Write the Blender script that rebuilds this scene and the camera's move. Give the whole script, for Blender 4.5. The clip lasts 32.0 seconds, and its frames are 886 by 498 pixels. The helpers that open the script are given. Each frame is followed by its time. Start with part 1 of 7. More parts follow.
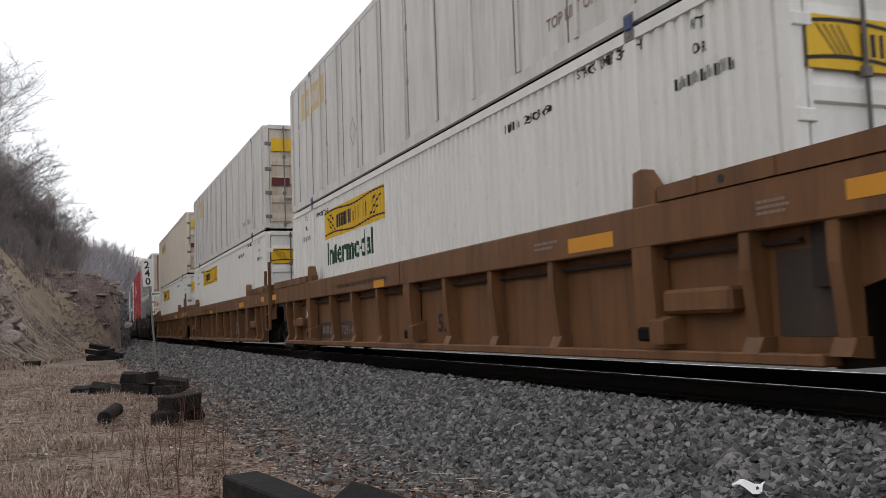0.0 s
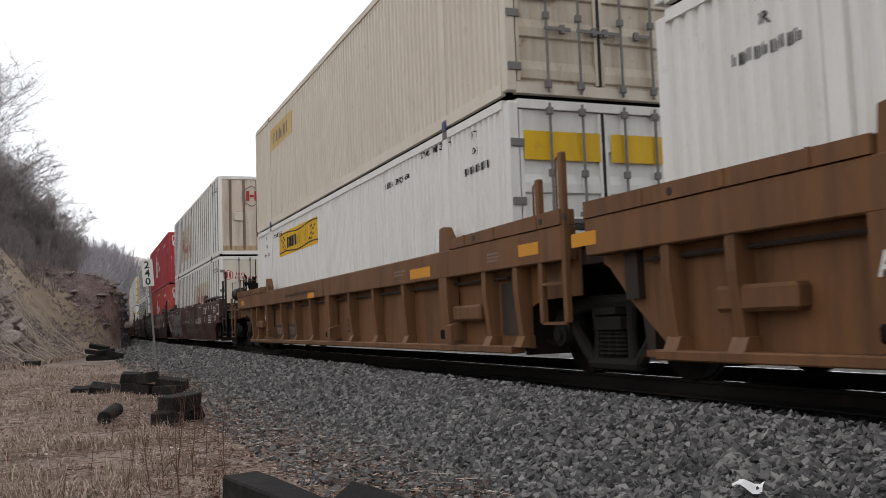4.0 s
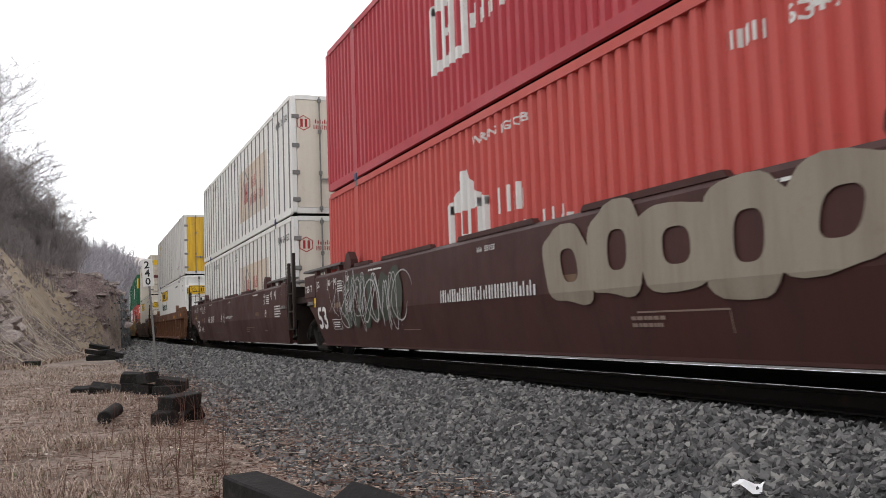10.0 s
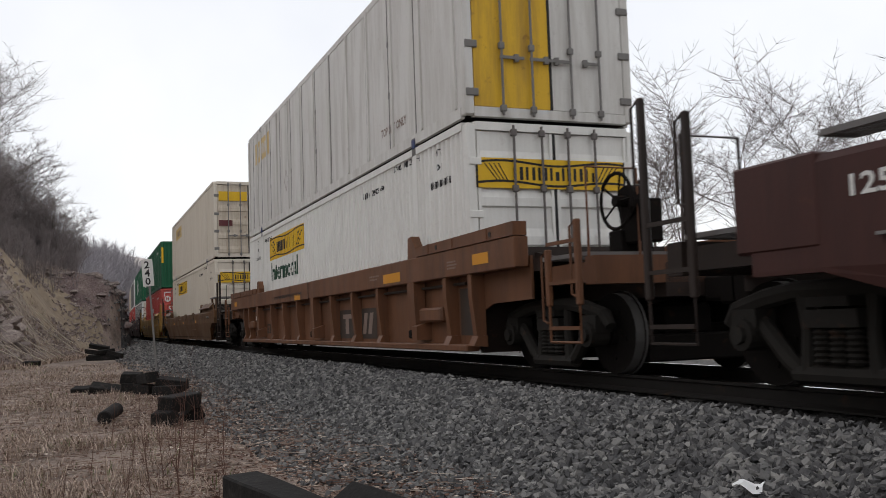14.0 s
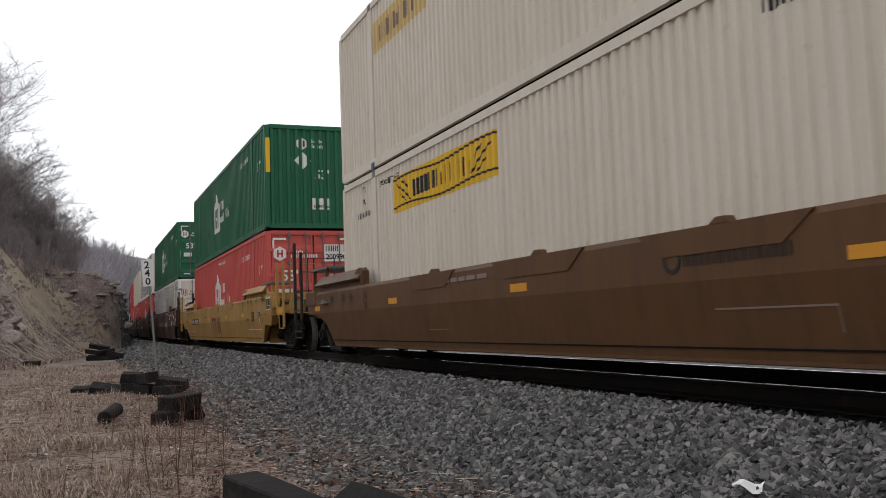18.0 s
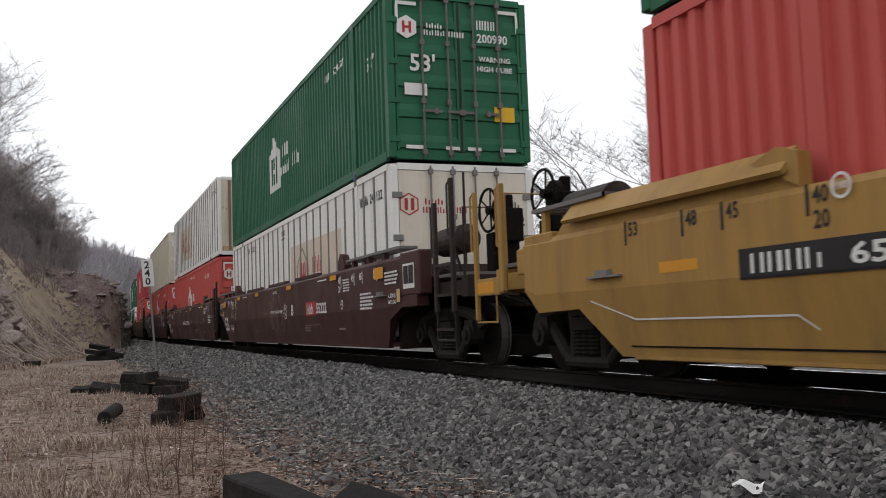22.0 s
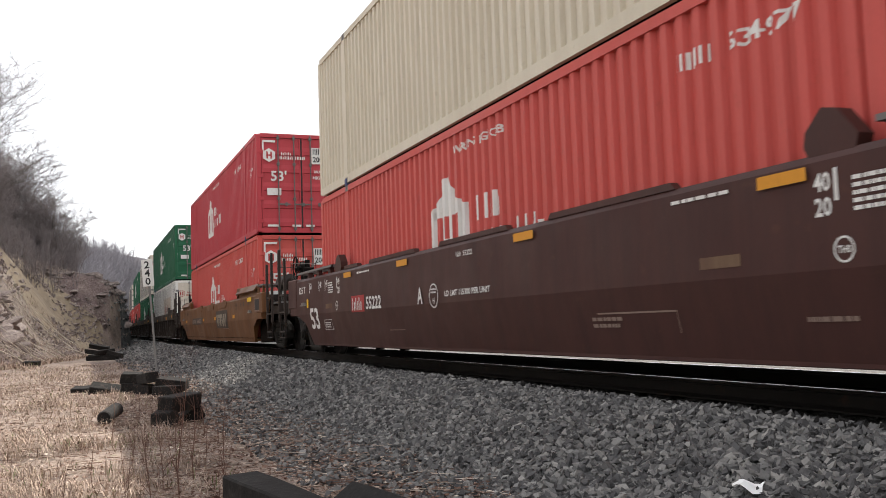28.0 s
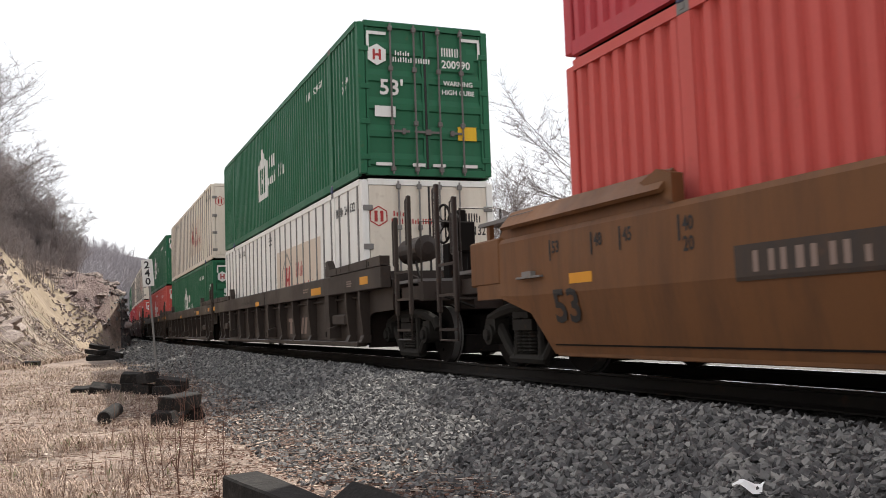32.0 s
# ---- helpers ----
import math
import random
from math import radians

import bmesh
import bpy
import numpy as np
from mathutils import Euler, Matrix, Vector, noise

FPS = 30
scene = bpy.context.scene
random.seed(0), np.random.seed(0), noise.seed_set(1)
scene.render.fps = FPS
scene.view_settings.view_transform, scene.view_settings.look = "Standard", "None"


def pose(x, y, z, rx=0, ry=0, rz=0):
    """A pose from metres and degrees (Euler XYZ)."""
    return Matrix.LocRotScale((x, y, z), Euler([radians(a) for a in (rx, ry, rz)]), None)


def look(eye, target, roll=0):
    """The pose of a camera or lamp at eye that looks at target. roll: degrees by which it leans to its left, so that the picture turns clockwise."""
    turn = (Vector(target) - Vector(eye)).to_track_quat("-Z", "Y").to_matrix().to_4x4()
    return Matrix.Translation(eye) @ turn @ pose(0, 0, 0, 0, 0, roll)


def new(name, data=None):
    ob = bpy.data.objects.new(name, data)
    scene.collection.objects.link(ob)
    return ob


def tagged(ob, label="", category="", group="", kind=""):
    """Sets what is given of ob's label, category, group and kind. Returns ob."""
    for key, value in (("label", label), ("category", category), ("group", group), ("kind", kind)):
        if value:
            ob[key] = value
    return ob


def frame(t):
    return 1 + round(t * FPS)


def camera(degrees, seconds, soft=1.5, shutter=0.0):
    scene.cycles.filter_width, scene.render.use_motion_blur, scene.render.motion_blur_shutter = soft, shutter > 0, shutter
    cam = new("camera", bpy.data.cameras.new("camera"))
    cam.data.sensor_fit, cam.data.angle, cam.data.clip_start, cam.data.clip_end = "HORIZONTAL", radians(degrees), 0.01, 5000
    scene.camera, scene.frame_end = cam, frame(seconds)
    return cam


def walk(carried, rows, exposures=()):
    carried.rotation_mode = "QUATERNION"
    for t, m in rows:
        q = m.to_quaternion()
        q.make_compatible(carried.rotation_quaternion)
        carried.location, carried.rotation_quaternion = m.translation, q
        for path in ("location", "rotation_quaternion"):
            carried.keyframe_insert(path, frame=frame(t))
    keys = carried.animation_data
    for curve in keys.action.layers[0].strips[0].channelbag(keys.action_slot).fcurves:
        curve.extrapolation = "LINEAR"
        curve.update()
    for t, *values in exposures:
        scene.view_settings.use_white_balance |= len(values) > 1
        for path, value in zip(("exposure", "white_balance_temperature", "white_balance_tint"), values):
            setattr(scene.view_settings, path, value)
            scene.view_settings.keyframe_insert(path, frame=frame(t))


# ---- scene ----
# ---- camera ----
cam = camera(52.03, 32.0, soft=0.9, shutter=0.12)
EYE = Vector((0, 0, 0.607))
AIM = EYE + Vector((-math.cos(0.3843) * math.cos(0.07967), math.sin(0.3843) * math.cos(0.07967), math.sin(0.07967)))
VIEW = look(EYE, AIM, -1.996)
# the camera's own exposure drifts with what passes
EXPOSURES = ((0.0, 0.35), (1.0, 0.40), (2.0, 0.50), (3.0, 0.48), (6.0, 0.50), (7.0, 0.40), (8.0, 0.50), (9.0, 0.62), (10.0, 0.84), (11.0, 0.78), (12.0, 0.62), (13.0, 0.36), (14.0, 0.18),
             (17.0, 0.26), (18.0, 0.34), (19.0, 0.42), (20.0, 0.28), (21.0, 0.46), (23.0, 0.36), (24.0, 0.55), (25.0, 0.62), (28.0, 0.66), (29.0, 0.45), (30.0, 0.34), (31.0, 0.50), (32.0, 0.52))
walk(cam, [(0.0, VIEW), (32.0, VIEW)], exposures=EXPOSURES)

# ---- world and sun ----
SUN_EL, SUN_AZ = radians(50), (-0.62, 0.78)          # the sun stands behind the train, ahead of the camera
world = bpy.data.worlds.new("overcast_sky")
scene.world = world
world.use_nodes = True
wn, wl = world.node_tree.nodes, world.node_tree.links
sky = wn.new("ShaderNodeTexSky")
sky.sky_type, sky.sun_disc = "NISHITA", False
sky.sun_elevation, sky.sun_rotation = SUN_EL, math.atan2(SUN_AZ[0], SUN_AZ[1])
sky_level = wn.new("ShaderNodeVectorMath")
sky_level.operation = "SCALE"
sky_level.inputs[3].default_value = 0.12
wl.new(sky.outputs[0], sky_level.inputs[0])
wco, wnoise, wramp, wmix = (wn.new("ShaderNodeTexCoord"), wn.new("ShaderNodeTexNoise"), wn.new("ShaderNodeValToRGB"),
                            wn.new("ShaderNodeMix"))
wnoise.inputs["Scale"].default_value, wnoise.inputs["Detail"].default_value = 2.2, 5
wl.new(wco.outputs["Generated"], wnoise.inputs["Vector"])
wl.new(wnoise.outputs["Fac"], wramp.inputs[0])
wramp.color_ramp.elements[0].position, wramp.color_ramp.elements[0].color = 0.3, (0.92, 0.94, 0.99, 1)
wramp.color_ramp.elements[1].position, wramp.color_ramp.elements[1].color = 0.6, (1.12, 1.12, 1.14, 1)
wmix.data_type = "RGBA"
wmix.inputs[0].default_value = 0.88
wl.new(sky_level.outputs[0], wmix.inputs[6])
wl.new(wramp.outputs[0], wmix.inputs[7])
wl.new(wmix.outputs[2], wn["Background"].inputs[0])
wn["Background"].inputs[1].default_value = 0.85
sun = new("sun", bpy.data.lights.new("sun", "SUN"))
sun.data.energy, sun.data.angle, sun.data.color = 5.0, radians(0.53), (1.0, 0.95, 0.86)
SUN_DIR = Vector((SUN_AZ[0] * math.cos(SUN_EL), SUN_AZ[1] * math.cos(SUN_EL), math.sin(SUN_EL))).normalized()
sun.matrix_world = look(SUN_DIR * 60, (0, 0, 0))


# ---- materials ----
def nodes_of(name):
    m = bpy.data.materials.new(name)
    m.use_nodes = True
    nt = m.node_tree
    return m, nt.nodes, nt.links, nt.nodes["Principled BSDF"]


def mixer(n, l, fac, a, b, mode="MIX"):
    x = n.new("ShaderNodeMix")
    x.data_type, x.blend_type = "RGBA", mode
    for sock, v in ((x.inputs[0], fac), (x.inputs[6], a), (x.inputs[7], b)):
        if hasattr(v, "is_output"):
            l.new(v, sock)
        elif isinstance(v, (int, float)):
            sock.default_value = v
        else:
            sock.default_value = (*v, 1)
    return x.outputs[2]


def coords(n, l, scale=(1, 1, 1), vary=True):
    tc, mp = n.new("ShaderNodeTexCoord"), n.new("ShaderNodeMapping")
    mp.inputs["Scale"].default_value = scale
    l.new(tc.outputs["Object"], mp.inputs["Vector"])
    if vary:
        oi, vm = n.new("ShaderNodeObjectInfo"), n.new("ShaderNodeVectorMath")
        vm.operation = "SCALE"
        vm.inputs[0].default_value = (37, 17, 5)
        l.new(oi.outputs["Random"], vm.inputs[3])
        l.new(vm.outputs[0], mp.inputs["Location"])
    return mp.outputs[0]


def noise_of(n, l, co, scale, detail=4, lo=0.35, hi=0.65, rough=0.6):
    t, r = n.new("ShaderNodeTexNoise"), n.new("ShaderNodeMapRange")
    t.inputs["Scale"].default_value, t.inputs["Detail"].default_value, t.inputs["Roughness"].default_value = scale, detail, rough
    l.new(co, t.inputs["Vector"])
    r.inputs["From Min"].default_value, r.inputs["From Max"].default_value = lo, hi
    l.new(t.outputs["Fac"], r.inputs["Value"])
    return r.outputs[0]


def scaled(n, l, v, k):
    x = n.new("ShaderNodeMath")
    x.operation = "MULTIPLY"
    l.new(v, x.inputs[0])
    x.inputs[1].default_value = k
    return x.outputs[0]


def bump_of(n, l, b, height, strength, distance=0.01):
    x = n.new("ShaderNodeBump")
    x.inputs["Strength"].default_value, x.inputs["Distance"].default_value = strength, distance
    l.new(height, x.inputs["Height"])
    l.new(x.outputs[0], b.inputs["Normal"])


def painted(name, base, dirt=(0.16, 0.12, 0.09), streak=0.35, fade=0.25, rust=0.15, rough=0.55, grain=0.25):
    """Weathered paint on steel: run-down streaks, blotchy fading, rust spots."""
    m, n, l, b = nodes_of(name)
    co = coords(n, l)
    run = noise_of(n, l, coords(n, l, (2.6, 2.6, 0.3)), 1.5, 7, 0.42, 0.85, 0.7)
    blot = noise_of(n, l, co, 0.55, 4, 0.35, 0.75)
    fine = noise_of(n, l, co, 26, 3, 0.3, 0.8)
    spot = noise_of(n, l, co, 6.5, 6, 0.62, 0.72)
    pale = tuple(min(1, c * 0.88 + 0.14 * max(base) + 0.012) for c in base)
    c = mixer(n, l, scaled(n, l, blot, fade), base, pale)
    c = mixer(n, l, scaled(n, l, run, streak), c, dirt)
    c = mixer(n, l, scaled(n, l, fine, grain * 0.5), c, tuple(v * 0.6 for v in base))
    c = mixer(n, l, scaled(n, l, spot, rust), c, (0.17, 0.075, 0.035))
    l.new(c, b.inputs["Base Color"])
    r = n.new("ShaderNodeMapRange")
    r.inputs["To Min"].default_value, r.inputs["To Max"].default_value = rough - 0.1, rough + 0.2
    l.new(blot, r.inputs["Value"])
    l.new(r.outputs[0], b.inputs["Roughness"])
    b.inputs["Specular IOR Level"].default_value = 0.22
    bump_of(n, l, b, fine, 0.12, 0.004)
    return m


def rough_stuff(name, stops, scale, rough=0.9, bump=0.5, dist=0.02, detail=6, vary=False, island=False):
    """Earth, stone, bark: a ramp of colours over noise at two scales."""
    m, n, l, b = nodes_of(name)
    co = coords(n, l, vary=vary)
    big, small = noise_of(n, l, co, scale, detail, 0.3, 0.7), noise_of(n, l, co, scale * 9, 4, 0.3, 0.7)
    mm = n.new("ShaderNodeMath")
    mm.operation = "MULTIPLY_ADD"
    l.new(small, mm.inputs[0])
    mm.inputs[1].default_value = 0.45
    l.new(scaled(n, l, big, 0.55), mm.inputs[2])
    fac = mm.outputs[0]
    if island:
        g, ad = n.new("ShaderNodeNewGeometry"), n.new("ShaderNodeMath")
        ad.operation = "MULTIPLY_ADD"
        l.new(g.outputs["Random Per Island"], ad.inputs[0])
        ad.inputs[1].default_value = 0.8
        l.new(scaled(n, l, fac, 0.2), ad.inputs[2])
        fac = ad.outputs[0]
    ramp = n.new("ShaderNodeValToRGB")
    el = ramp.color_ramp.elements
    for i, (pos, col) in enumerate(stops):
        e = el[i] if i < 2 else el.new(pos)
        e.position, e.color = pos, (*col, 1)
    l.new(fac, ramp.inputs[0])
    l.new(ramp.outputs[0], b.inputs["Base Color"])
    b.inputs["Roughness"].default_value = rough
    b.inputs["Specular IOR Level"].default_value = 0.25
    bump_of(n, l, b, mm.outputs[0], bump, dist)
    return m


M = {}
M["white"] = painted("white_container_paint", (0.76, 0.745, 0.705), dirt=(0.42, 0.38, 0.33), streak=0.4, fade=0.1, rust=0.12)
M["white_plate"] = painted("white_plate_paint", (0.66, 0.64, 0.605), dirt=(0.26, 0.22, 0.17), streak=0.65, fade=0.1, rust=0.12)
M["cream"] = painted("cream_container_paint", (0.66, 0.595, 0.50), dirt=(0.4, 0.31, 0.24), streak=0.4, fade=0.1, rust=0.15)
M["tan_box"] = painted("pale_tan_container_paint", (0.60, 0.545, 0.43), dirt=(0.36, 0.3, 0.22), streak=0.4, fade=0.1)
M["dirty_door"] = painted("rust_stained_door_paint", (0.60, 0.53, 0.43), dirt=(0.22, 0.12, 0.06), streak=0.85, fade=0.1, rust=0.55)
M["peach"] = painted("faded_peach_film", (0.60, 0.50, 0.40), dirt=(0.42, 0.33, 0.25), streak=0.35)
M["rusty_post"] = painted("rust_streaked_post", (0.2, 0.14, 0.1), dirt=(0.09, 0.05, 0.03), streak=0.8, rust=0.6)
M["rust_skirt"] = painted("rust_stained_plate", (0.5, 0.36, 0.2), dirt=(0.12, 0.07, 0.04), streak=1.0, rust=0.6)
M["post_grey"] = painted("dark_grey_post_metal", (0.19, 0.18, 0.17), dirt=(0.1, 0.085, 0.07), rust=0.3)
M["red"] = painted("red_container_paint", (0.44, 0.048, 0.06), dirt=(0.17, 0.04, 0.045), fade=0.2, streak=0.3)
M["red_orange"] = painted("sun_faded_red_paint", (0.52, 0.083, 0.068), dirt=(0.24, 0.06, 0.05), fade=0.28, streak=0.3)
M["green"] = painted("dark_green_container_paint", (0.018, 0.115, 0.055), dirt=(0.03, 0.06, 0.04), fade=0.1, streak=0.3)
M["tan_car"] = painted("weathered_ochre_car_paint", (0.172, 0.079, 0.032), dirt=(0.04, 0.024, 0.016), streak=1.0, fade=0.12)
M["tan_car_rusty"] = painted("rusty_ochre_car_paint", (0.155, 0.066, 0.032), dirt=(0.042, 0.024, 0.017), streak=0.9, fade=0.12, rust=0.5)
M["olive_car"] = painted("grimy_yellow_brown_paint", (0.112, 0.054, 0.022), dirt=(0.05, 0.022, 0.013), streak=0.8, fade=0.1)
M["yellow_car"] = painted("yellow_car_paint", (0.36, 0.205, 0.055), dirt=(0.15, 0.085, 0.04), streak=0.7, fade=0.1, rust=0.1)
M["brown_car"] = painted("dark_red_brown_car_paint", (0.06, 0.0235, 0.0195), dirt=(0.026, 0.013, 0.012), streak=0.75, fade=0.08, rust=0.1)
M["orange_car"] = painted("orange_brown_car_paint", (0.15, 0.064, 0.024), dirt=(0.05, 0.026, 0.016), streak=0.8, fade=0.08, rust=0.1)
M["dark_car"] = painted("sooty_dark_brown_paint", (0.04, 0.029, 0.023), dirt=(0.018, 0.014, 0.012), streak=0.6, fade=0.08)
M["steel_dark"] = painted("grimy_undercarriage_steel", (0.010, 0.008, 0.007), dirt=(0.005, 0.004, 0.0035), streak=0.4, rough=0.9)
M["truck_steel"] = painted("oil_stained_cast_steel", (0.021, 0.018, 0.015), dirt=(0.008, 0.007, 0.006), streak=0.5, rough=0.8, rust=0.2)
M["steel_dark"].node_tree.nodes["Principled BSDF"].inputs["Specular IOR Level"].default_value = 0.08
M["tread"] = painted("worn_wheel_tread", (0.085, 0.08, 0.076), streak=0.4, rough=0.5)
M["grating"] = painted("galvanised_grating", (0.16, 0.15, 0.145), rough=0.6)
M["rod"] = painted("galvanised_lock_rod", (0.135, 0.12, 0.112), dirt=(0.06, 0.045, 0.04), rough=0.5)
M["yellow"] = painted("yellow_sticker", (0.72, 0.44, 0.02), dirt=(0.34, 0.2, 0.05), streak=0.4, fade=0.1)
M["yellow_door"] = painted("rust_stained_yellow_door", (0.70, 0.42, 0.03), dirt=(0.2, 0.11, 0.05), streak=0.95, fade=0.1, rust=0.5)
M["orange"] = painted("orange_reflector", (0.62, 0.27, 0.025), dirt=(0.35, 0.17, 0.04), streak=0.2, fade=0.05)
M["ink"] = painted("black_print", (0.022, 0.02, 0.02), fade=0.06, streak=0.2, dirt=(0.08, 0.07, 0.06))
M["dkgreen_ink"] = painted("dark_green_print", (0.015, 0.06, 0.035), fade=0.06, streak=0.2)
M["white_ink"] = painted("white_print", (0.70, 0.69, 0.66), dirt=(0.4, 0.33, 0.28), streak=0.4, fade=0.05)
M["red_ink"] = painted("red_print", (0.38, 0.03, 0.03), fade=0.1)
M["maroon_ink"] = painted("maroon_print", (0.12, 0.03, 0.035), fade=0.05)
M["sooty_black"] = painted("sooty_black_panel", (0.045, 0.035, 0.03), dirt=(0.1, 0.055, 0.03), streak=0.5, fade=0.1)
M["grime"] = painted("greasy_dark_end_steel", (0.032, 0.022, 0.018), dirt=(0.012, 0.009, 0.008), streak=0.7, fade=0.08, rust=0.3)
M["faded_yellow"] = painted("sun_bleached_yellow_film", (0.60, 0.43, 0.17), dirt=(0.4, 0.28, 0.15), streak=0.5)
M["faint_ink"] = painted("worn_grey_print", (0.24, 0.17, 0.14), streak=0.4)
M["silver_spray"] = painted("silver_spray_paint", (0.19, 0.18, 0.185), dirt=(0.1, 0.09, 0.09), streak=0.7, fade=0.1)
M["tan_spray"] = painted("tan_spray_paint", (0.15, 0.092, 0.055), dirt=(0.075, 0.03, 0.025), streak=1.0, fade=0.1)
M["teal_spray"] = painted("teal_spray_paint", (0.05, 0.068, 0.052), dirt=(0.07, 0.03, 0.025), streak=0.9, fade=0.1)
M["white_spray"] = painted("thin_white_spray_paint", (0.42, 0.41, 0.40), dirt=(0.14, 0.1, 0.09), streak=0.5, fade=0.1)
M["pale_spray"] = painted("pale_tan_spray_paint", (0.28, 0.24, 0.185), dirt=(0.12, 0.08, 0.06), streak=0.7, fade=0.1)
# Rail steel near black, with the shade under the train in its colour.
M["rail"] = painted("shade_dark_rail_steel", (0.013, 0.0105, 0.009), dirt=(0.007, 0.006, 0.005), rough=0.75)
M["railtop"] = painted("polished_rail_head", (0.75, 0.74, 0.73), rough=0.22, streak=0.03, rust=0.02, grain=0.1)
RAIL_BSDF = M["railtop"].node_tree.nodes["Principled BSDF"]
RAIL_BSDF.inputs["Metallic"].default_value = 1.0
M["railtop"].node_tree.links.remove(RAIL_BSDF.inputs["Roughness"].links[0])
RAIL_BSDF.inputs["Roughness"].default_value = 0.07
M["ground"] = rough_stuff("dry_grass_and_leaf_soil", [(0.0, (0.06, 0.045, 0.039)), (0.4, (0.168, 0.127, 0.104)), (0.75, (0.275, 0.212, 0.175)), (1.0, (0.15, 0.15, 0.08))], 0.9, bump=0.9, dist=0.05)
M["ballast"] = rough_stuff("crushed_granite_ballast", [(0.0, (0.03, 0.03, 0.031)), (0.45, (0.085, 0.084, 0.085)), (1.0, (0.17, 0.168, 0.166))], 3.5, bump=1.0, dist=0.04)
M["stone"] = rough_stuff("grey_granite_stones", [(0.0, (0.03, 0.029, 0.03)), (0.3, (0.082, 0.079, 0.079)), (0.6, (0.142, 0.137, 0.133)), (0.85, (0.23, 0.22, 0.207)), (0.95, (0.3, 0.288, 0.265)), (1.0, (0.17, 0.085, 0.07))], 9, rough=0.8, bump=0.35, dist=0.01, island=True)
# Oily bed, near black because the shade under the train is coloured in.
M["shaded_oily_bed"] = rough_stuff("oily_bed_with_train_shade", [(0.0, (0.006, 0.0055, 0.005)), (0.5, (0.017, 0.015, 0.014)), (1.0, (0.04, 0.036, 0.032))], 5, bump=1.0, dist=0.04)
# Creosote black, made deeper to hold the shade under the train.
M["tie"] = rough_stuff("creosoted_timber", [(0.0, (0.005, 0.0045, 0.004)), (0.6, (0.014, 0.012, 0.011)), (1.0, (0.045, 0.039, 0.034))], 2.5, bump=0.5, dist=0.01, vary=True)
M["hill"] = rough_stuff("clay_and_shale_bank", [(0.0, (0.12, 0.09, 0.07)), (0.25, (0.205, 0.157, 0.115)), (0.55, (0.265, 0.208, 0.146)), (0.8, (0.32, 0.26, 0.185)), (1.0, (0.41, 0.345, 0.265))], 0.3, bump=0.6, dist=0.12)
M["bank_soil"] = rough_stuff("stony_straw_covered_soil", [(0.0, (0.11, 0.088, 0.076)), (0.35, (0.22, 0.175, 0.145)), (0.7, (0.35, 0.285, 0.235)), (1.0, (0.5, 0.43, 0.34))], 0.8, bump=1.0, dist=0.12)
M["shale"] = rough_stuff("purple_brown_shale_face", [(0.0, (0.07, 0.05, 0.05)), (0.45, (0.17, 0.12, 0.112)), (0.8, (0.26, 0.2, 0.178)), (1.0, (0.34, 0.28, 0.245))], 0.9, bump=1.0, dist=0.18)
M["rock"] = rough_stuff("layered_shale", [(0.0, (0.08, 0.062, 0.06)), (0.4, (0.21, 0.165, 0.15)), (0.75, (0.36, 0.30, 0.265)), (1.0, (0.55, 0.48, 0.42))], 1.4, bump=0.8, dist=0.05, vary=True)
M["bark"] = rough_stuff("grey_brown_bark", [(0.0, (0.07, 0.058, 0.054)), (0.6, (0.15, 0.125, 0.117)), (1.0, (0.25, 0.215, 0.2))], 3, bump=0.6, dist=0.02, vary=True)
M["twig"] = rough_stuff("grey_mauve_twigs", [(0.0, (0.15, 0.127, 0.125)), (0.6, (0.25, 0.218, 0.212)), (1.0, (0.34, 0.30, 0.29))], 3, bump=0.2, dist=0.01, vary=True)
# Far hillside and woods: distance haze is mixed into these pale colours.
M["far_ground"] = rough_stuff("haze_tinted_far_hillside", [(0.0, (0.15, 0.135, 0.135)), (1.0, (0.25, 0.23, 0.23))], 0.05, bump=0.2)
M["far_bark"] = rough_stuff("haze_tinted_far_twigs", [(0.0, (0.24, 0.22, 0.235)), (1.0, (0.36, 0.34, 0.355))], 0.1, bump=0.0)
M["grass"] = rough_stuff("dry_straw", [(0.0, (0.10, 0.066, 0.054)), (0.3, (0.22, 0.155, 0.12)), (0.6, (0.38, 0.285, 0.225)), (0.84, (0.56, 0.45, 0.365)), (0.88, (0.11, 0.13, 0.045)), (1.0, (0.10, 0.15, 0.045))], 1.0, bump=0.0, island=True)
M["pale_wood"] = rough_stuff("bleached_dead_wood", [(0.0, (0.3, 0.25, 0.2)), (1.0, (0.62, 0.55, 0.46))], 3, bump=0.2, vary=True)
M["leaf"] = rough_stuff("dead_leaves", [(0.0, (0.055, 0.032, 0.026)), (0.4, (0.17, 0.1, 0.075)), (0.72, (0.33, 0.245, 0.195)), (0.9, (0.5, 0.42, 0.35)), (1.0, (0.7, 0.65, 0.58))], 1.0, bump=0.0, island=True)
M["stem"] = rough_stuff("reddish_weed_stem", [(0.0, (0.07, 0.035, 0.027)), (1.0, (0.18, 0.10, 0.075))], 4, bump=0.2, vary=True)
# Far-side ballast; the skylight falling on it is put into a paler grey.
M["lit_far_ballast"] = rough_stuff("ballast_paled_for_skylight", [(0.0, (0.1, 0.097, 0.092)), (0.5, (0.18, 0.175, 0.166)), (1.0, (0.31, 0.3, 0.285))], 7, bump=1.0, dist=0.04)
M["paper"] = painted("crumpled_white_paper", (0.8, 0.8, 0.79), streak=0.1, rust=0.0)
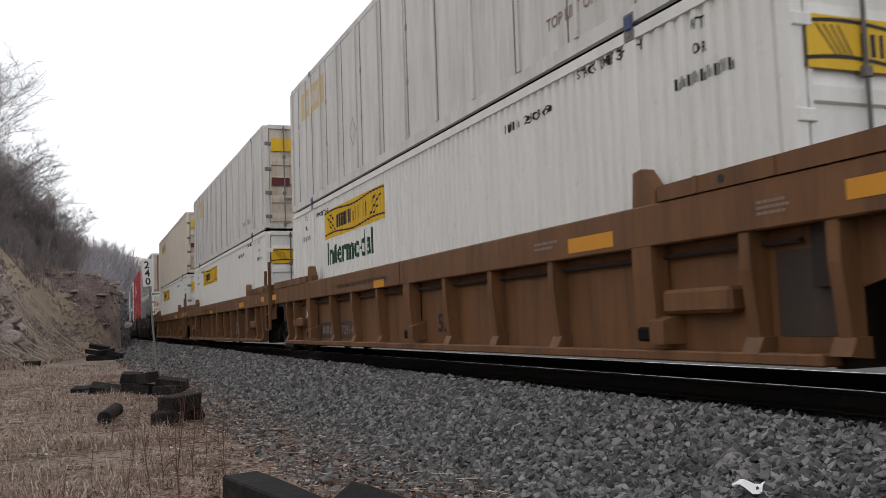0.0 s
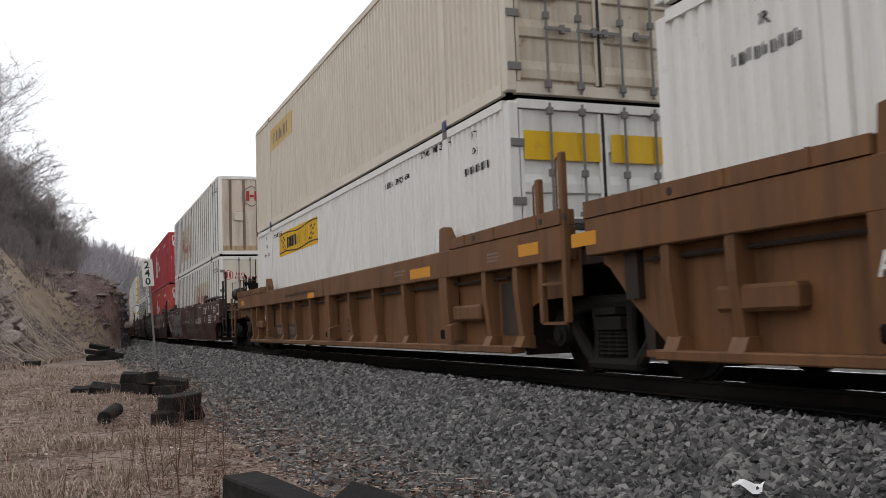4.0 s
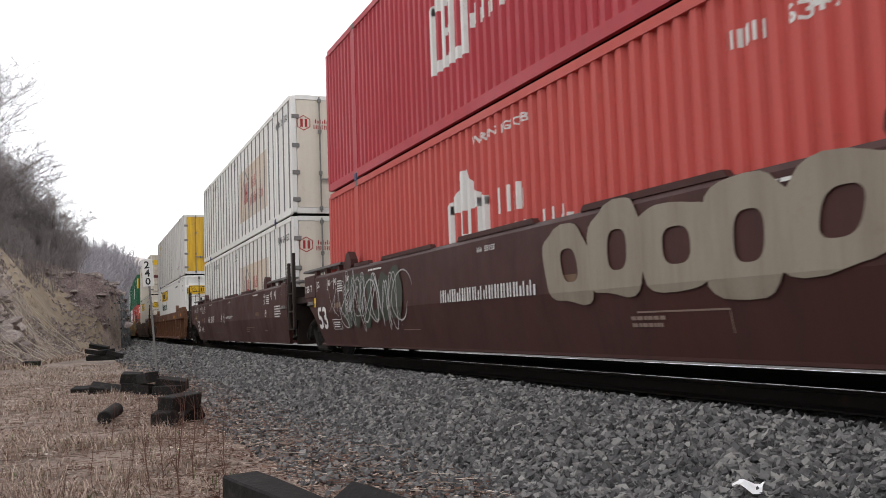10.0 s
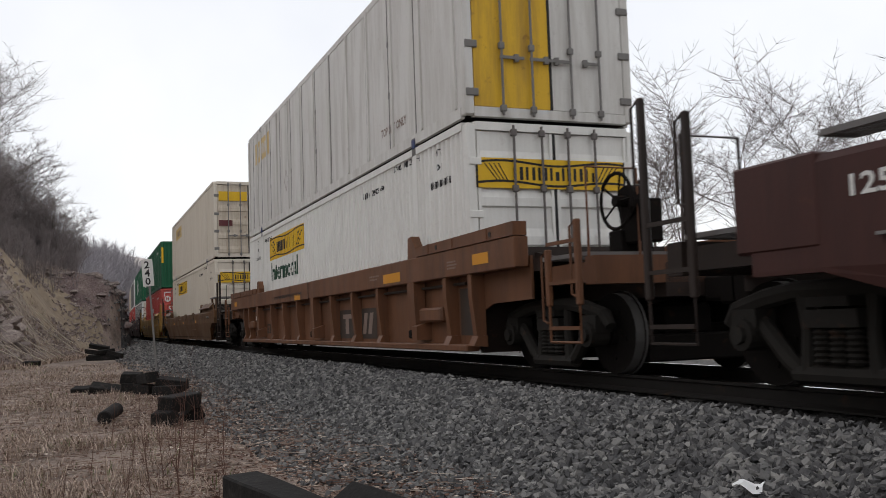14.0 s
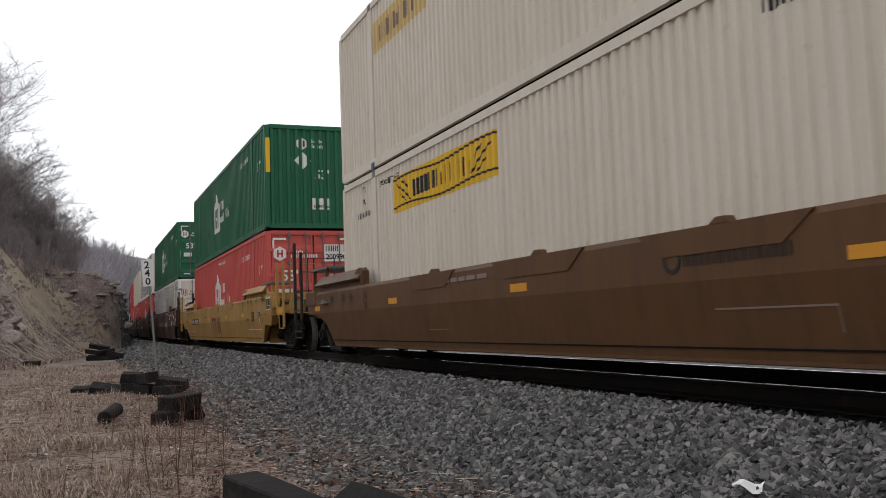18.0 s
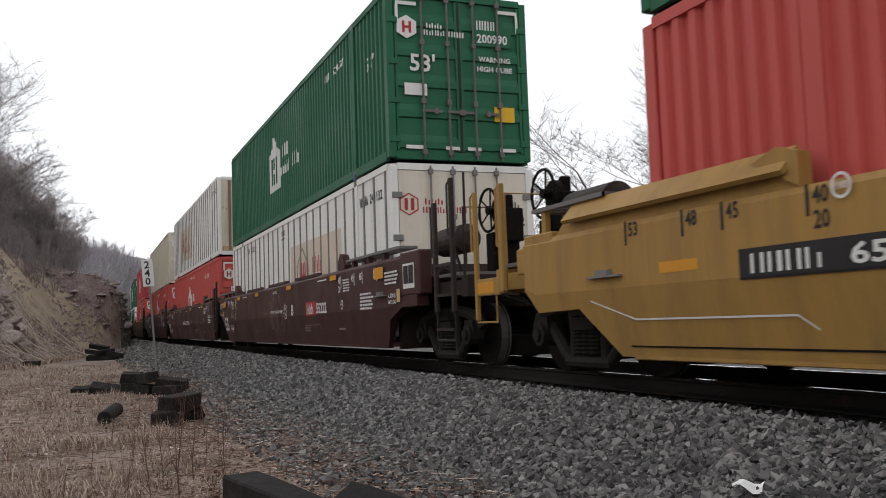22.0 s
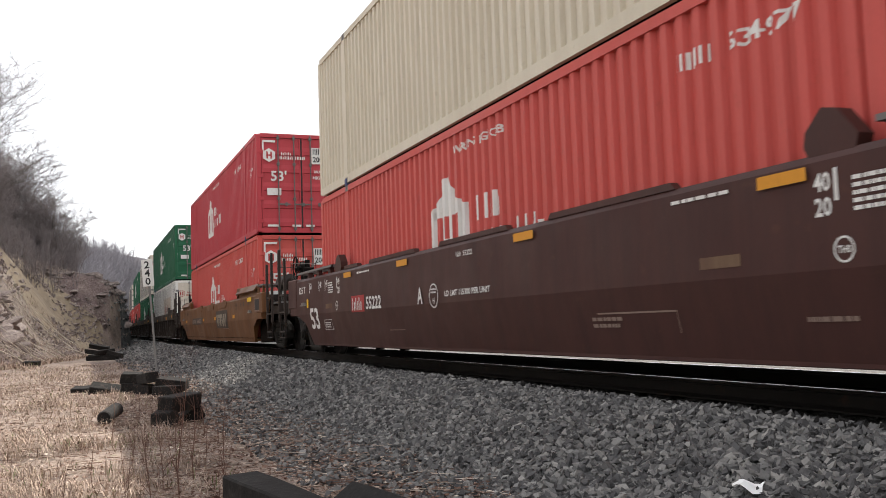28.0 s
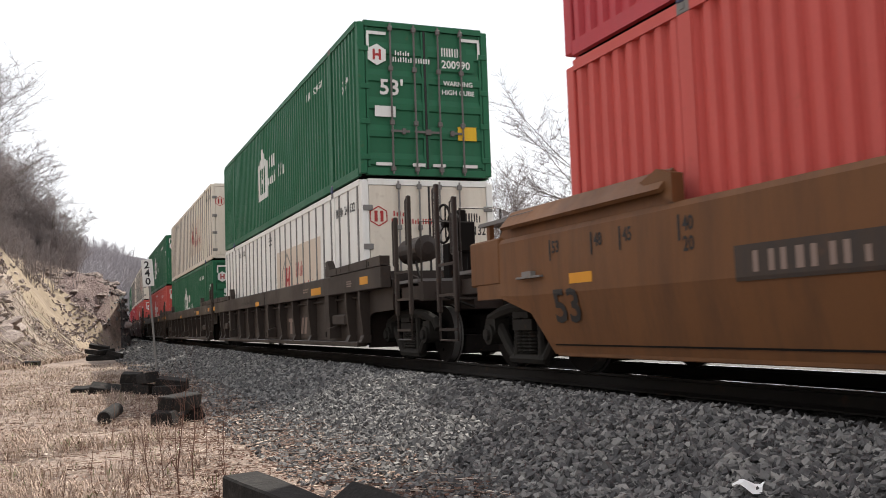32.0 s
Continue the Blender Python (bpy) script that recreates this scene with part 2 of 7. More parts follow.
M["cloud"] = rough_stuff("grey_cloud", [(0.0, (0.5, 0.5, 0.52)), (1.0, (0.8, 0.8, 0.82))], 0.01, bump=0.0)
M["blue"] = painted("blue_lock_paint", (0.05, 0.07, 0.16), rust=0.2)


# ---- mesh tools ----
def box(bm, x0, x1, y0, y1, z0, z1):
    v = [bm.verts.new((x, y, z)) for x in (x0, x1) for y in (y0, y1) for z in (z0, z1)]
    for f in ((0, 1, 3, 2), (4, 6, 7, 5), (0, 4, 5, 1), (2, 3, 7, 6), (0, 2, 6, 4), (1, 5, 7, 3)):
        bm.faces.new([v[i] for i in f])
    return bm


def boxes(*rows, bevel=0.0):
    bm = bmesh.new()
    for r in rows:
        box(bm, *r)
    if bevel:
        bmesh.ops.bevel(bm, geom=bm.edges[:], offset=bevel, segments=1, affect="EDGES")
    return bm


def prism(bm, pts, axis, a, b):
    """A polygon drawn in the two other axes, drawn out along one axis from a to b."""
    def put(p, q):
        return {"x": (q, p[0], p[1]), "y": (p[0], q, p[1]), "z": (p[0], p[1], q)}[axis]
    lo, hi = [bm.verts.new(put(p, a)) for p in pts], [bm.verts.new(put(p, b)) for p in pts]
    bm.faces.new(lo), bm.faces.new(hi[::-1])
    for i in range(len(pts)):
        j = (i + 1) % len(pts)
        bm.faces.new((lo[j], lo[i], hi[i], hi[j]))
    return bm


def tube(bm, path, r, sides=6, closed=False):
    """A round bar along a path of points."""
    rings = []
    pts = [Vector(p) for p in path]
    for i, p in enumerate(pts):
        a, b = pts[max(i - 1, 0)], pts[min(i + 1, len(pts) - 1)]
        if closed:
            a, b = pts[i - 1], pts[(i + 1) % len(pts)]
        d = (b - a).normalized()
        s = d.cross((0, 0, 1) if abs(d.z) < 0.9 else (1, 0, 0)).normalized()
        t = s.cross(d)
        rr = r[i] if isinstance(r, (list, tuple)) else r
        rings.append([bm.verts.new(p + rr * (math.cos(k * math.tau / sides) * s + math.sin(k * math.tau / sides) * t)) for k in range(sides)])
    pairs = list(zip(rings, rings[1:])) + ([(rings[-1], rings[0])] if closed else [])
    for u, w in pairs:
        for k in range(sides):
            bm.faces.new((u[k], u[(k + 1) % sides], w[(k + 1) % sides], w[k]))
    if not closed:
        bm.faces.new(rings[0]), bm.faces.new(rings[-1][::-1])
    return bm


def disc(bm, c, axis, r, w, sides=20):
    c = Vector(c)
    d = Vector({"x": (1, 0, 0), "y": (0, 1, 0), "z": (0, 0, 1)}[axis]) * w / 2
    return tube(bm, [c - d, c + d], r, sides)


MESHES = {}


def mesh_of(name, bm, material):
    bmesh.ops.recalc_face_normals(bm, faces=bm.faces[:])
    me = bpy.data.meshes.new(name)
    bm.to_mesh(me)
    bm.free()
    me.materials.append(material)
    return me


def part(name, bm, material, parent, label="", key=None):
    """One mesh object under a thing or a part; with a key, alike parts share their mesh. bm may be a function that makes it."""
    if key is not None and key in MESHES:
        me = MESHES[key]
    else:
        me = mesh_of(name, bm() if callable(bm) else bm, material)
        if key is not None:
            MESHES[key] = me
    ob = new(name, me)
    ob.parent = parent
    if label:
        ob["label"] = label
    return ob


def thing(name, label, category, group="", kind="", at=None):
    ob = new(name)
    ob.empty_display_size = 0.3
    tagged(ob, label, category, group, kind)
    if at is not None:
        ob.matrix_basis = at
    return ob


def solo(name, bm, material, label, category="", group="", kind="", at=None):
    ob = new(name, mesh_of(name, bm, material))
    tagged(ob, label, category, group, kind)
    if at is not None:
        ob.matrix_basis = at
    return ob


def rng(seed):
    return random.Random(seed)


# ---- the lie of the land ----
TRACK_Y = 6.006                      # centre line of the track
CURVE_AT, CURVE_R = -42.0, 2100.0    # west of here the track bends gently away


def track(s):
    """Place and heading on the track, s metres along it from abreast of the camera."""
    if s >= CURVE_AT:
        return s, TRACK_Y, 0.0
    a = (CURVE_AT - s) / CURVE_R
    return CURVE_AT - CURVE_R * math.sin(a), TRACK_Y + CURVE_R * (1 - math.cos(a)), -a


def track_y(x):
    return TRACK_Y + (max(0.0, CURVE_AT - x) ** 2) / (2 * CURVE_R)


def ease(a, b, v):
    t = min(1.0, max(0.0, (v - a) / (b - a)))
    return t * t * (3 - 2 * t)


def toe(x):
    """Where the cut bank starts, across the track: it closes in on the rails further west."""
    if x > -62:
        return -2.6 - 0.22 * (x + 36)
    return 3.12 + (track_y(x) - TRACK_Y)


def brow_height(x):
    return 5.5 + 1.7 * ease(-59, -49, x)


def height(x, y):
    d = y - track_y(x)
    n1 = noise.noise((x * 0.35, y * 0.35, 0.0))
    n2 = noise.noise((x * 1.6, y * 1.6, 4.0))
    z = -0.49 + 0.05 * n1 + 0.02 * n2
    z += ease(-3.9, -1.9, d) * 0.41 * (1 if d < 0 else 0)                       # ballast shoulder on this side
    if -1.9 < d < 1.75:
        z = -0.08 - 0.14 * ease(-1.9, -1.35, d) + 0.008 * n2
    elif d >= 1.75:
        z = -0.22 - 0.75 * ease(4.2, 6.5, d) + 0.02 * n1
    if d > 11:
        z += ease(11, 32, d) * (-4.5) + 0.4 * n1 * ease(11, 20, d)
    u = toe(x) - y
    if u > 0:
        lump = 0.42 * noise.noise((x * 0.22, y * 0.3, 1.0)) + 0.2 * noise.noise((x * 0.6, y * 0.7, 2.0)) + 0.09 * noise.noise((x * 1.9, y * 2.1, 9.0))
        top = brow_height(x)
        p = 0.7 * u + 0.62 * max(0.0, u - 1.2)                                   # loose apron, then the cut face
        soft = 0.5 * (p + top - math.sqrt((p - top) ** 2 + 0.7)) + 0.28 * max(0.0, u - 6)
        gully = 0.35 * math.sin(x * 1.7 + 0.5 * u) * ease(1.0, 3.0, u) * ease(7.5, 5.0, u)
        ledge = 3.2 * (1 - math.exp(-u / 0.25)) + 2.0 * (1 - math.exp(-u / 1.7))
        ledge = 0.45 * ledge + 0.55 * (math.floor(ledge / 0.55 + 0.5 * n1) * 0.55 + 0.3) + 0.24 * max(0.0, u - 4)
        k = ease(-55.6, -59.2, x + 0.8 * noise.noise((x * 0.4, y * 0.6, 3.0)))
        rise = (soft + 0.4 * gully) * (1 - k) + ledge * k
        z += rise * ease(-13, -24, x) + lump * ease(0.2, 2.5, u) * ease(-13, -24, x)
    far = ease(-120, -260, x)
    if far > 0:
        z += far * (13 + 5 * noise.noise((x * 0.012, y * 0.012, 3.0))) * ease(-10, -60, x + 0.35 * abs(y - 30))
    return z


def axis_steps(rows):
    out = []
    for a, b, step in rows:
        out += list(np.arange(a, b, step))
    return out


def sheet(name, xs, ys, label, material_of, mats):
    verts, faces, which = [], [], []
    for x in xs:
        for y in ys:
            verts.append((x, y, height(x, y)))
    ny = len(ys)
    for i in range(len(xs) - 1):
        for j in range(ny - 1):
            a = i * ny + j
            faces.append((a, a + ny, a + ny + 1, a + 1))
            which.append(material_of((xs[i] + xs[i + 1]) / 2, (ys[j] + ys[j + 1]) / 2))
    me = bpy.data.meshes.new(name)
    me.from_pydata(verts, [], faces)
    for m in mats:
        me.materials.append(m)
    me.polygons.foreach_set("material_index", which)
    me.polygons.foreach_set("use_smooth", [True] * len(faces))
    ob = new(name, me)
    return tagged(ob, label, kind="structure")


def ground_kind(x, y):
    d = y - track_y(x)
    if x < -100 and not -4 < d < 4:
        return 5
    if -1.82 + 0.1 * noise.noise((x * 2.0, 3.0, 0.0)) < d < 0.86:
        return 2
    if d < 0 and d > -3.55 + 0.35 * noise.noise((x * 0.5, 1.0, 0.0)) - 0.9 * ease(-22, -6, x):
        return 1
    if 0.86 <= d < 9.5:
        return 4
    u = toe(x) - y
    if u > 0.5 and x < -15:
        a = x + 0.25 * (u - 3) + 1.6 * noise.noise((x * 0.3, y * 0.5, 6.0))
        if u > 6.2 or (a < -57 and u > 3.2):
            return 0
        return 6 if a < -57.2 else 3 if a < -49.4 else 7
    return 0


GX = axis_steps([(-1500, -400, 60), (-400, -130, 9), (-130, -70, 1.6), (-70, -66, 0.8), (-66, -36, 0.33), (-36, -20, 0.6), (-20, 4, 0.3), (4, 60, 4), (60, 1500, 90)])
GY = axis_steps([(-1500, -150, 75), (-150, -30, 6), (-30, -10, 1.2), (-10, -5, 0.4), (-5, 8.2, 0.22), (8.2, 13, 0.45), (13, 22, 0.9), (22, 150, 8), (150, 1500, 75)])
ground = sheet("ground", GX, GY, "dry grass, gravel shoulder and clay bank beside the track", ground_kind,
               [M["ground"], M["ballast"], M["shaded_oily_bed"], M["hill"], M["lit_far_ballast"], M["far_ground"], M["shale"], M["bank_soil"]])


# ---- the track ----
def rail_mesh(dy):
    bm = bmesh.new()
    prof = [(-0.07, -0.17), (0.07, -0.17), (0.07, -0.155), (0.012, -0.13), (0.012, -0.04), (0.037, -0.03), (0.037, -0.004), (0.028, 0.0),
            (-0.028, 0.0), (-0.037, -0.004), (-0.037, -0.03), (-0.012, -0.04), (-0.012, -0.13), (-0.07, -0.155)]
    rings = []
    for s in axis_steps([(-420, -40, 10), (-40, 61, 20)]):
        x, y, h = track(s)
        rings.append([bm.verts.new((x - math.sin(h) * (dy + a), y + math.cos(h) * (dy + a), b)) for a, b in prof])
    for u, w in zip(rings, rings[1:]):
        for k in range(len(prof)):
            bm.faces.new((u[k], u[(k + 1) % len(prof)], w[(k + 1) % len(prof)], w[k]))
    return bm


for dy in (-0.7175, 0.7175):
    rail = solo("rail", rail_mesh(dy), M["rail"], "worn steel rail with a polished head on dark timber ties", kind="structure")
    rail.data.materials.append(M["railtop"])
    for f in rail.data.polygons:
        if f.normal.z > 0.8 and f.center.z > -0.01:
            f.material_index = 1


def tie_mesh():
    bm = boxes((-0.11, 0.11, -1.3, 1.3, -0.36, -0.185), bevel=0.008)
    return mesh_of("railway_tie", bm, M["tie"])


TIE = tie_mesh()
TIES = thing("track_ties", "dark creosoted timber ties under the rails", "railway ties", kind="structure")
for i in range(150):
    x, y, h = track(3.0 - i * 0.55)
    t = new("railway_tie", TIE)
    t.parent = TIES
    t.matrix_basis = pose(x, y, 0.008 * math.sin(i * 7.1), 0, 0, math.degrees(h) + 0.8 * math.sin(i * 3.3))


# ---- writing and signs on the train ----
TEXTS = {}


def letters(text, size, width=1.0):
    """A flat mesh of letters, its lower left at the origin, in x and y."""
    k = (text, size, width)
    if k not in TEXTS:
        cu = bpy.data.curves.new("letters", "FONT")
        cu.body, cu.size, cu.resolution_u, cu.offset = text, size, 2, size * 0.022
        ob = new("letters", cu)
        me = bpy.data.meshes.new_from_object(ob.evaluated_get(bpy.context.evaluated_depsgraph_get()))
        bpy.data.objects.remove(ob)
        bm = bmesh.new()
        bm.from_mesh(me)
        bmesh.ops.scale(bm, vec=(width * 1.32, 1.32, 1), verts=bm.verts)
        TEXTS[k] = [([(v.co.x, v.co.y) for v in f.verts]) for f in bm.faces]
        bm.free()
    return TEXTS[k]


def quad(u0, v0, u1, v1):
    return [[(u0, v0), (u1, v0), (u1, v1), (u0, v1)]]


def moved(polys, du, dv, k=1.0):
    return [[(u * k + du, v * k + dv) for u, v in p] for p in polys]


def bars(u, v, w, h, count, gap=0.6):
    """Writing that stands as plain bars, side by side."""
    step = w / count
    out = []
    for i in range(count):
        out += quad(u + i * step, v, u + i * step + step * (1 - gap), v + h)
    return out


def fit_text(text, u, v, w, h):
    """Words drawn to fill a box w wide and h high."""
    polys = letters(text, 1.0)
    us, vs = [p[0] for q in polys for p in q], [p[1] for q in polys for p in q]
    a, b, c, d = min(us), max(us), min(vs), max(vs)
    return [[(u + (x - a) / (b - a) * w, v + (y - c) / (d - c) * h) for x, y in q] for q in polys]


def strokes(u, v, w, h, count, fat=0.24, seed=0):
    """A name that stands as plain upright bars, in pairs of uneven height."""
    step, q, out = w / count, rng(seed + count), []
    for i in range(count):
        a, b, t = u + i * step, u + i * step + step * 0.78, step * fat
        out += quad(a, v, a + t, v + h) + quad(b - t * q.uniform(0.9, 1.5), v, b, v + h * q.choice((1.0, 1.0, 0.7)))
    return out


def lines_of(u, v, w, h, rows, seed=1):
    r, out = rng(seed), []
    for i in range(rows):
        x = u
        while x < u + w * (0.75 + 0.25 * r.random()):
            b = w * (0.06 + 0.12 * r.random())
            out += quad(x, v + h * (rows - 1 - i) / rows, min(x + b, u + w), v + h * (rows - 1 - i) / rows + h / rows * 0.55)
            x += b * 1.22
    return out


def hexagon(u, v, r, hole=0.0):
    pts = [(u + r * math.sin(k * math.pi / 3), v + r * math.cos(k * math.pi / 3)) for k in range(6)]
    if not hole:
        return [pts]
    q = [(u + hole * math.sin(k * math.pi / 3), v + hole * math.cos(k * math.pi / 3)) for k in range(6)]
    return [[pts[k], pts[(k + 1) % 6], q[(k + 1) % 6], q[k]] for k in range(6)]


def ring_mark(u, v, r, w):
    p = [(math.cos(k * math.tau / 20), math.sin(k * math.tau / 20)) for k in range(20)]
    return [[(u + r * p[k][0], v + r * p[k][1]), (u + r * p[(k + 1) % 20][0], v + r * p[(k + 1) % 20][1]),
             (u + (r - w) * p[(k + 1) % 20][0], v + (r - w) * p[(k + 1) % 20][1]), (u + (r - w) * p[k][0], v + (r - w) * p[k][1])] for k in range(20)]


def house_mark(u, v, w, h):
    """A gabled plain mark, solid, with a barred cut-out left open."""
    out = [[(u, v), (u + w, v), (u + w, v + h * 0.12), (u, v + h * 0.12)]]
    out += quad(u, v + h * 0.12, u + w * 0.2, v + h * 0.7) + quad(u + w * 0.8, v + h * 0.12, u + w, v + h * 0.7)
    out += quad(u + w * 0.36, v + h * 0.12, u + w * 0.44, v + h * 0.62) + quad(u + w * 0.56, v + h * 0.12, u + w * 0.64, v + h * 0.62)
    out += quad(u + w * 0.44, v + h * 0.32, u + w * 0.56, v + h * 0.40)
    out += [[(u, v + h * 0.62), (u + w, v + h * 0.62), (u + w, v + h * 0.68), (u + w * 0.7, v + h * 0.8), (u + w * 0.58, v + h), (u + w * 0.42, v + h), (u + w * 0.3, v + h * 0.8), (u, v + h * 0.68)]]
    return out


DEPTH = 0.05


def wave(x, pitch, depth):
    """Depth of a pressed steel side at x."""
    t = (x % pitch) / pitch
    if t < 0.38:
        return 0.0
    if t < 0.5:
        return depth * (t - 0.38) / 0.12
    if t < 0.88:
        return depth
    return depth * (1 - (t - 0.88) / 0.12)


def corrugation(x):
    return wave(x, 0.225, DEPTH)


def fine_corrugation(x):
    return wave(x, 0.17, 0.034)


PITCHES = {corrugation: 0.225, fine_corrugation: 0.17}


def decal_mesh(polys, plane, depth_at=None, off=0.004):
    """Thin paint on a surface. plane 'side': u is x and v is z on the face that looks to -y at y = depth;
    'end': u is y on the face that looks to +x."""
    bm = bmesh.new()
    for p in polys:
        try:
            bm.faces.new([bm.verts.new((u, v, 0)) for u, v in p])
        except ValueError:
            pass
    if depth_at is not None and plane[2]:
        us = [v.co.x for v in bm.verts]
        pitch = PITCHES[depth_at]
        k0, k1 = math.floor(min(us) / pitch), math.ceil(max(us) / pitch)
        for k in range(k0, k1 + 1):
            for t in (0.0, 0.38, 0.5, 0.88):
                x = (k + t) * pitch
                if min(us) < x < max(us):
                    bmesh.ops.bisect_plane(bm, geom=bm.verts[:] + bm.edges[:] + bm.faces[:], plane_co=(x, 0, 0), plane_no=(1, 0, 0))
    crease = len(plane) > 3                                        # sides that fold inwards below 0.85 m
    if crease:
        bmesh.ops.bisect_plane(bm, geom=bm.verts[:] + bm.edges[:] + bm.faces[:], plane_co=(0, 0.85, 0), plane_no=(0, 1, 0))
    kind, at = plane[0], plane[1]
    for v in bm.verts:
        u, w = v.co.x, v.co.y
        d = depth_at(u) if depth_at else 0.125 * max(0.0, 0.85 - w) / 0.65 if crease else 0.0
        v.co = (u, at + d - off, w) if kind == "side" else (at - d + off, u, w)
    return bm


FINE = ("capacity_figures", "lettering", "inner_mark", "number_strip", "faded_strip", "small_print", "panel_border", "stencil", "length_mark", "weight_words", "marking", "corner_strip", "door_sticker")


def decal(name, polys, material, parent, plane, depth_at=None, label="", off=0.004, key=None):
    ob = part(name, lambda: decal_mesh(polys, plane, depth_at, off), material, parent, label, key)
    if len(polys) > 1 and name in FINE:
        ob["kind"] = "stuff"
    return ob


# ---- containers: 53 feet long, high cube ----
CL, CW, CH = 16.154, 2.59, 2.896
HX, HY = CL / 2, CW / 2
SIDE_AT = -HY + 0.015
POSTS = (-6.096, 6.096)


def corrugated_side(press=corrugation, z0=0.17, z1=2.78):
    bm, pitch = bmesh.new(), PITCHES[press]
    xs = [-HX + 0.12]
    for k in range(-54, 55):
        for t in (0.0, 0.38, 0.5, 0.88):
            x = (k + t) * pitch
            if -HX + 0.14 < x < HX - 0.14:
                xs.append(x)
    xs.append(HX - 0.12)
    cols = [(bm.verts.new((x, SIDE_AT + press(x), z0)), bm.verts.new((x, SIDE_AT + press(x), z1))) for x in xs]
    for a, b in zip(cols, cols[1:]):
        bm.faces.new((a[0], b[0], b[1], a[1]))
    box(bm, -HX + 0.12, HX - 0.12, SIDE_AT + 0.06, SIDE_AT + 0.07, z0, z1)
    return bm


def corrugated_end():
    bm = bmesh.new()
    ys = [-HY + 0.12]
    for k in range(-6, 7):
        for t in (0.0, 0.38, 0.5, 0.88):
            y = (k + t) * 0.225
            if abs(y) < HY - 0.13:
                ys.append(y)
    ys.append(HY - 0.12)
    cols = [(bm.verts.new((HX - 0.02 - corrugation(y), y, 0.15)), bm.verts.new((HX - 0.02 - corrugation(y), y, 2.78))) for y in sorted(ys)]
    for a, b in zip(cols, cols[1:]):
        bm.faces.new((a[0], b[0], b[1], a[1]))
    box(bm, HX - 0.075, HX - 0.065, -HY + 0.12, HY - 0.12, 0.15, 2.78)
    return bm


def frame_parts(c, mat, mk, post40=True):
    for s in (-1, 1):
        part("bottom_rail", lambda: boxes((-HX + 0.16, HX - 0.16, s * (HY - 0.03) - 0.03, s * (HY - 0.03) + 0.03, 0.02, 0.17)), mat, c, key=("br", s, mk))
        part("top_rail", lambda: boxes((-HX + 0.16, HX - 0.16, s * (HY - 0.03) - 0.03, s * (HY - 0.03) + 0.03, 2.78, 2.885)), mat, c, key=("tr", s, mk))
        for e in (-1, 1):
            part("corner_post", lambda: boxes((e * (HX - 0.075) - 0.075, e * (HX - 0.075) + 0.075, s * (HY - 0.07) - 0.065, s * (HY - 0.07) + 0.065, 0.05, 2.84), bevel=0.012), mat, c, key=("cp", s, e, mk))
    for e in (-1, 1):
        part("end_header", lambda: boxes((e * (HX - 0.05) - 0.05, e * (HX - 0.05) + 0.05, -HY + 0.13, HY - 0.13, 2.77, 2.88)), mat, c, key=("hd", e, mk))
        part("end_sill", lambda: boxes((e * (HX - 0.05) - 0.05, e * (HX - 0.05) + 0.05, -HY + 0.13, HY - 0.13, 0.03, 0.16)), mat, c, key=("sl", e, mk))
    part("roof", lambda: boxes((-HX + 0.1, HX - 0.1, -HY + 0.06, HY - 0.06, 2.85, 2.88)), mat, c, key=("rf", mk))
    part("floor_panel", lambda: boxes((-HX + 0.1, HX - 0.1, -HY + 0.06, HY - 0.06, 0.04, 0.12)), M["steel_dark"], c, key=("flr",))
    part("side_panel", lambda: boxes((-HX + 0.12, HX - 0.12, HY - 0.05, HY - 0.02, 0.17, 2.78)), mat, c, key=("far", mk))
    if post40:
        for e in POSTS:
            part("stacking_post", lambda: boxes((e - 0.09, e + 0.09, -HY + 0.002, -HY + 0.08, 0.05, 2.84)), mat, c, key=("p40", e, mk))
            for z in (0.0, CH - 0.12):
                part("corner_casting", lambda: boxes((e - 0.085, e + 0.085, -HY - 0.004, -HY + 0.15, z, z + 0.12), (e - 0.03, e + 0.03, -HY - 0.012, -HY, z + 0.03, z + 0.09), bevel=0.006), M["post_grey"], c, key=("cc40", e, z))


def rods(c, mk, ys=(-0.72, -0.22, 0.22, 0.72), mat=None):
    for y in ys:
        rod = part("lock_rod", lambda: tube(bmesh.new(), [(HX + 0.035, y, 0.05), (HX + 0.035, y, 2.84)], 0.019, 6), mat or M["rod"], c, key=("rod", y, mk))
        for z in (0.1, 0.95, 1.95, 2.7):
            rb = part("rod_bracket", lambda: boxes((HX, HX + 0.06, -0.04, 0.04, 0, 0.09), bevel=0.008), mat or M["rod"], rod, key=("rb", mk))
            rb.location = (0, y, z)
        part("door_handle", lambda: boxes((HX + 0.03, HX + 0.05, y - 0.03, y + 0.3 * (1 if y < 0 else -1) + 0.03, 0.82, 0.86), (HX, HX + 0.05, y + 0.22 * (1 if y < 0 else -1) - 0.03, y + 0.22 * (1 if y < 0 else -1) + 0.03, 0.79, 0.89)), mat or M["rod"], rod, key=("dh", y, mk))


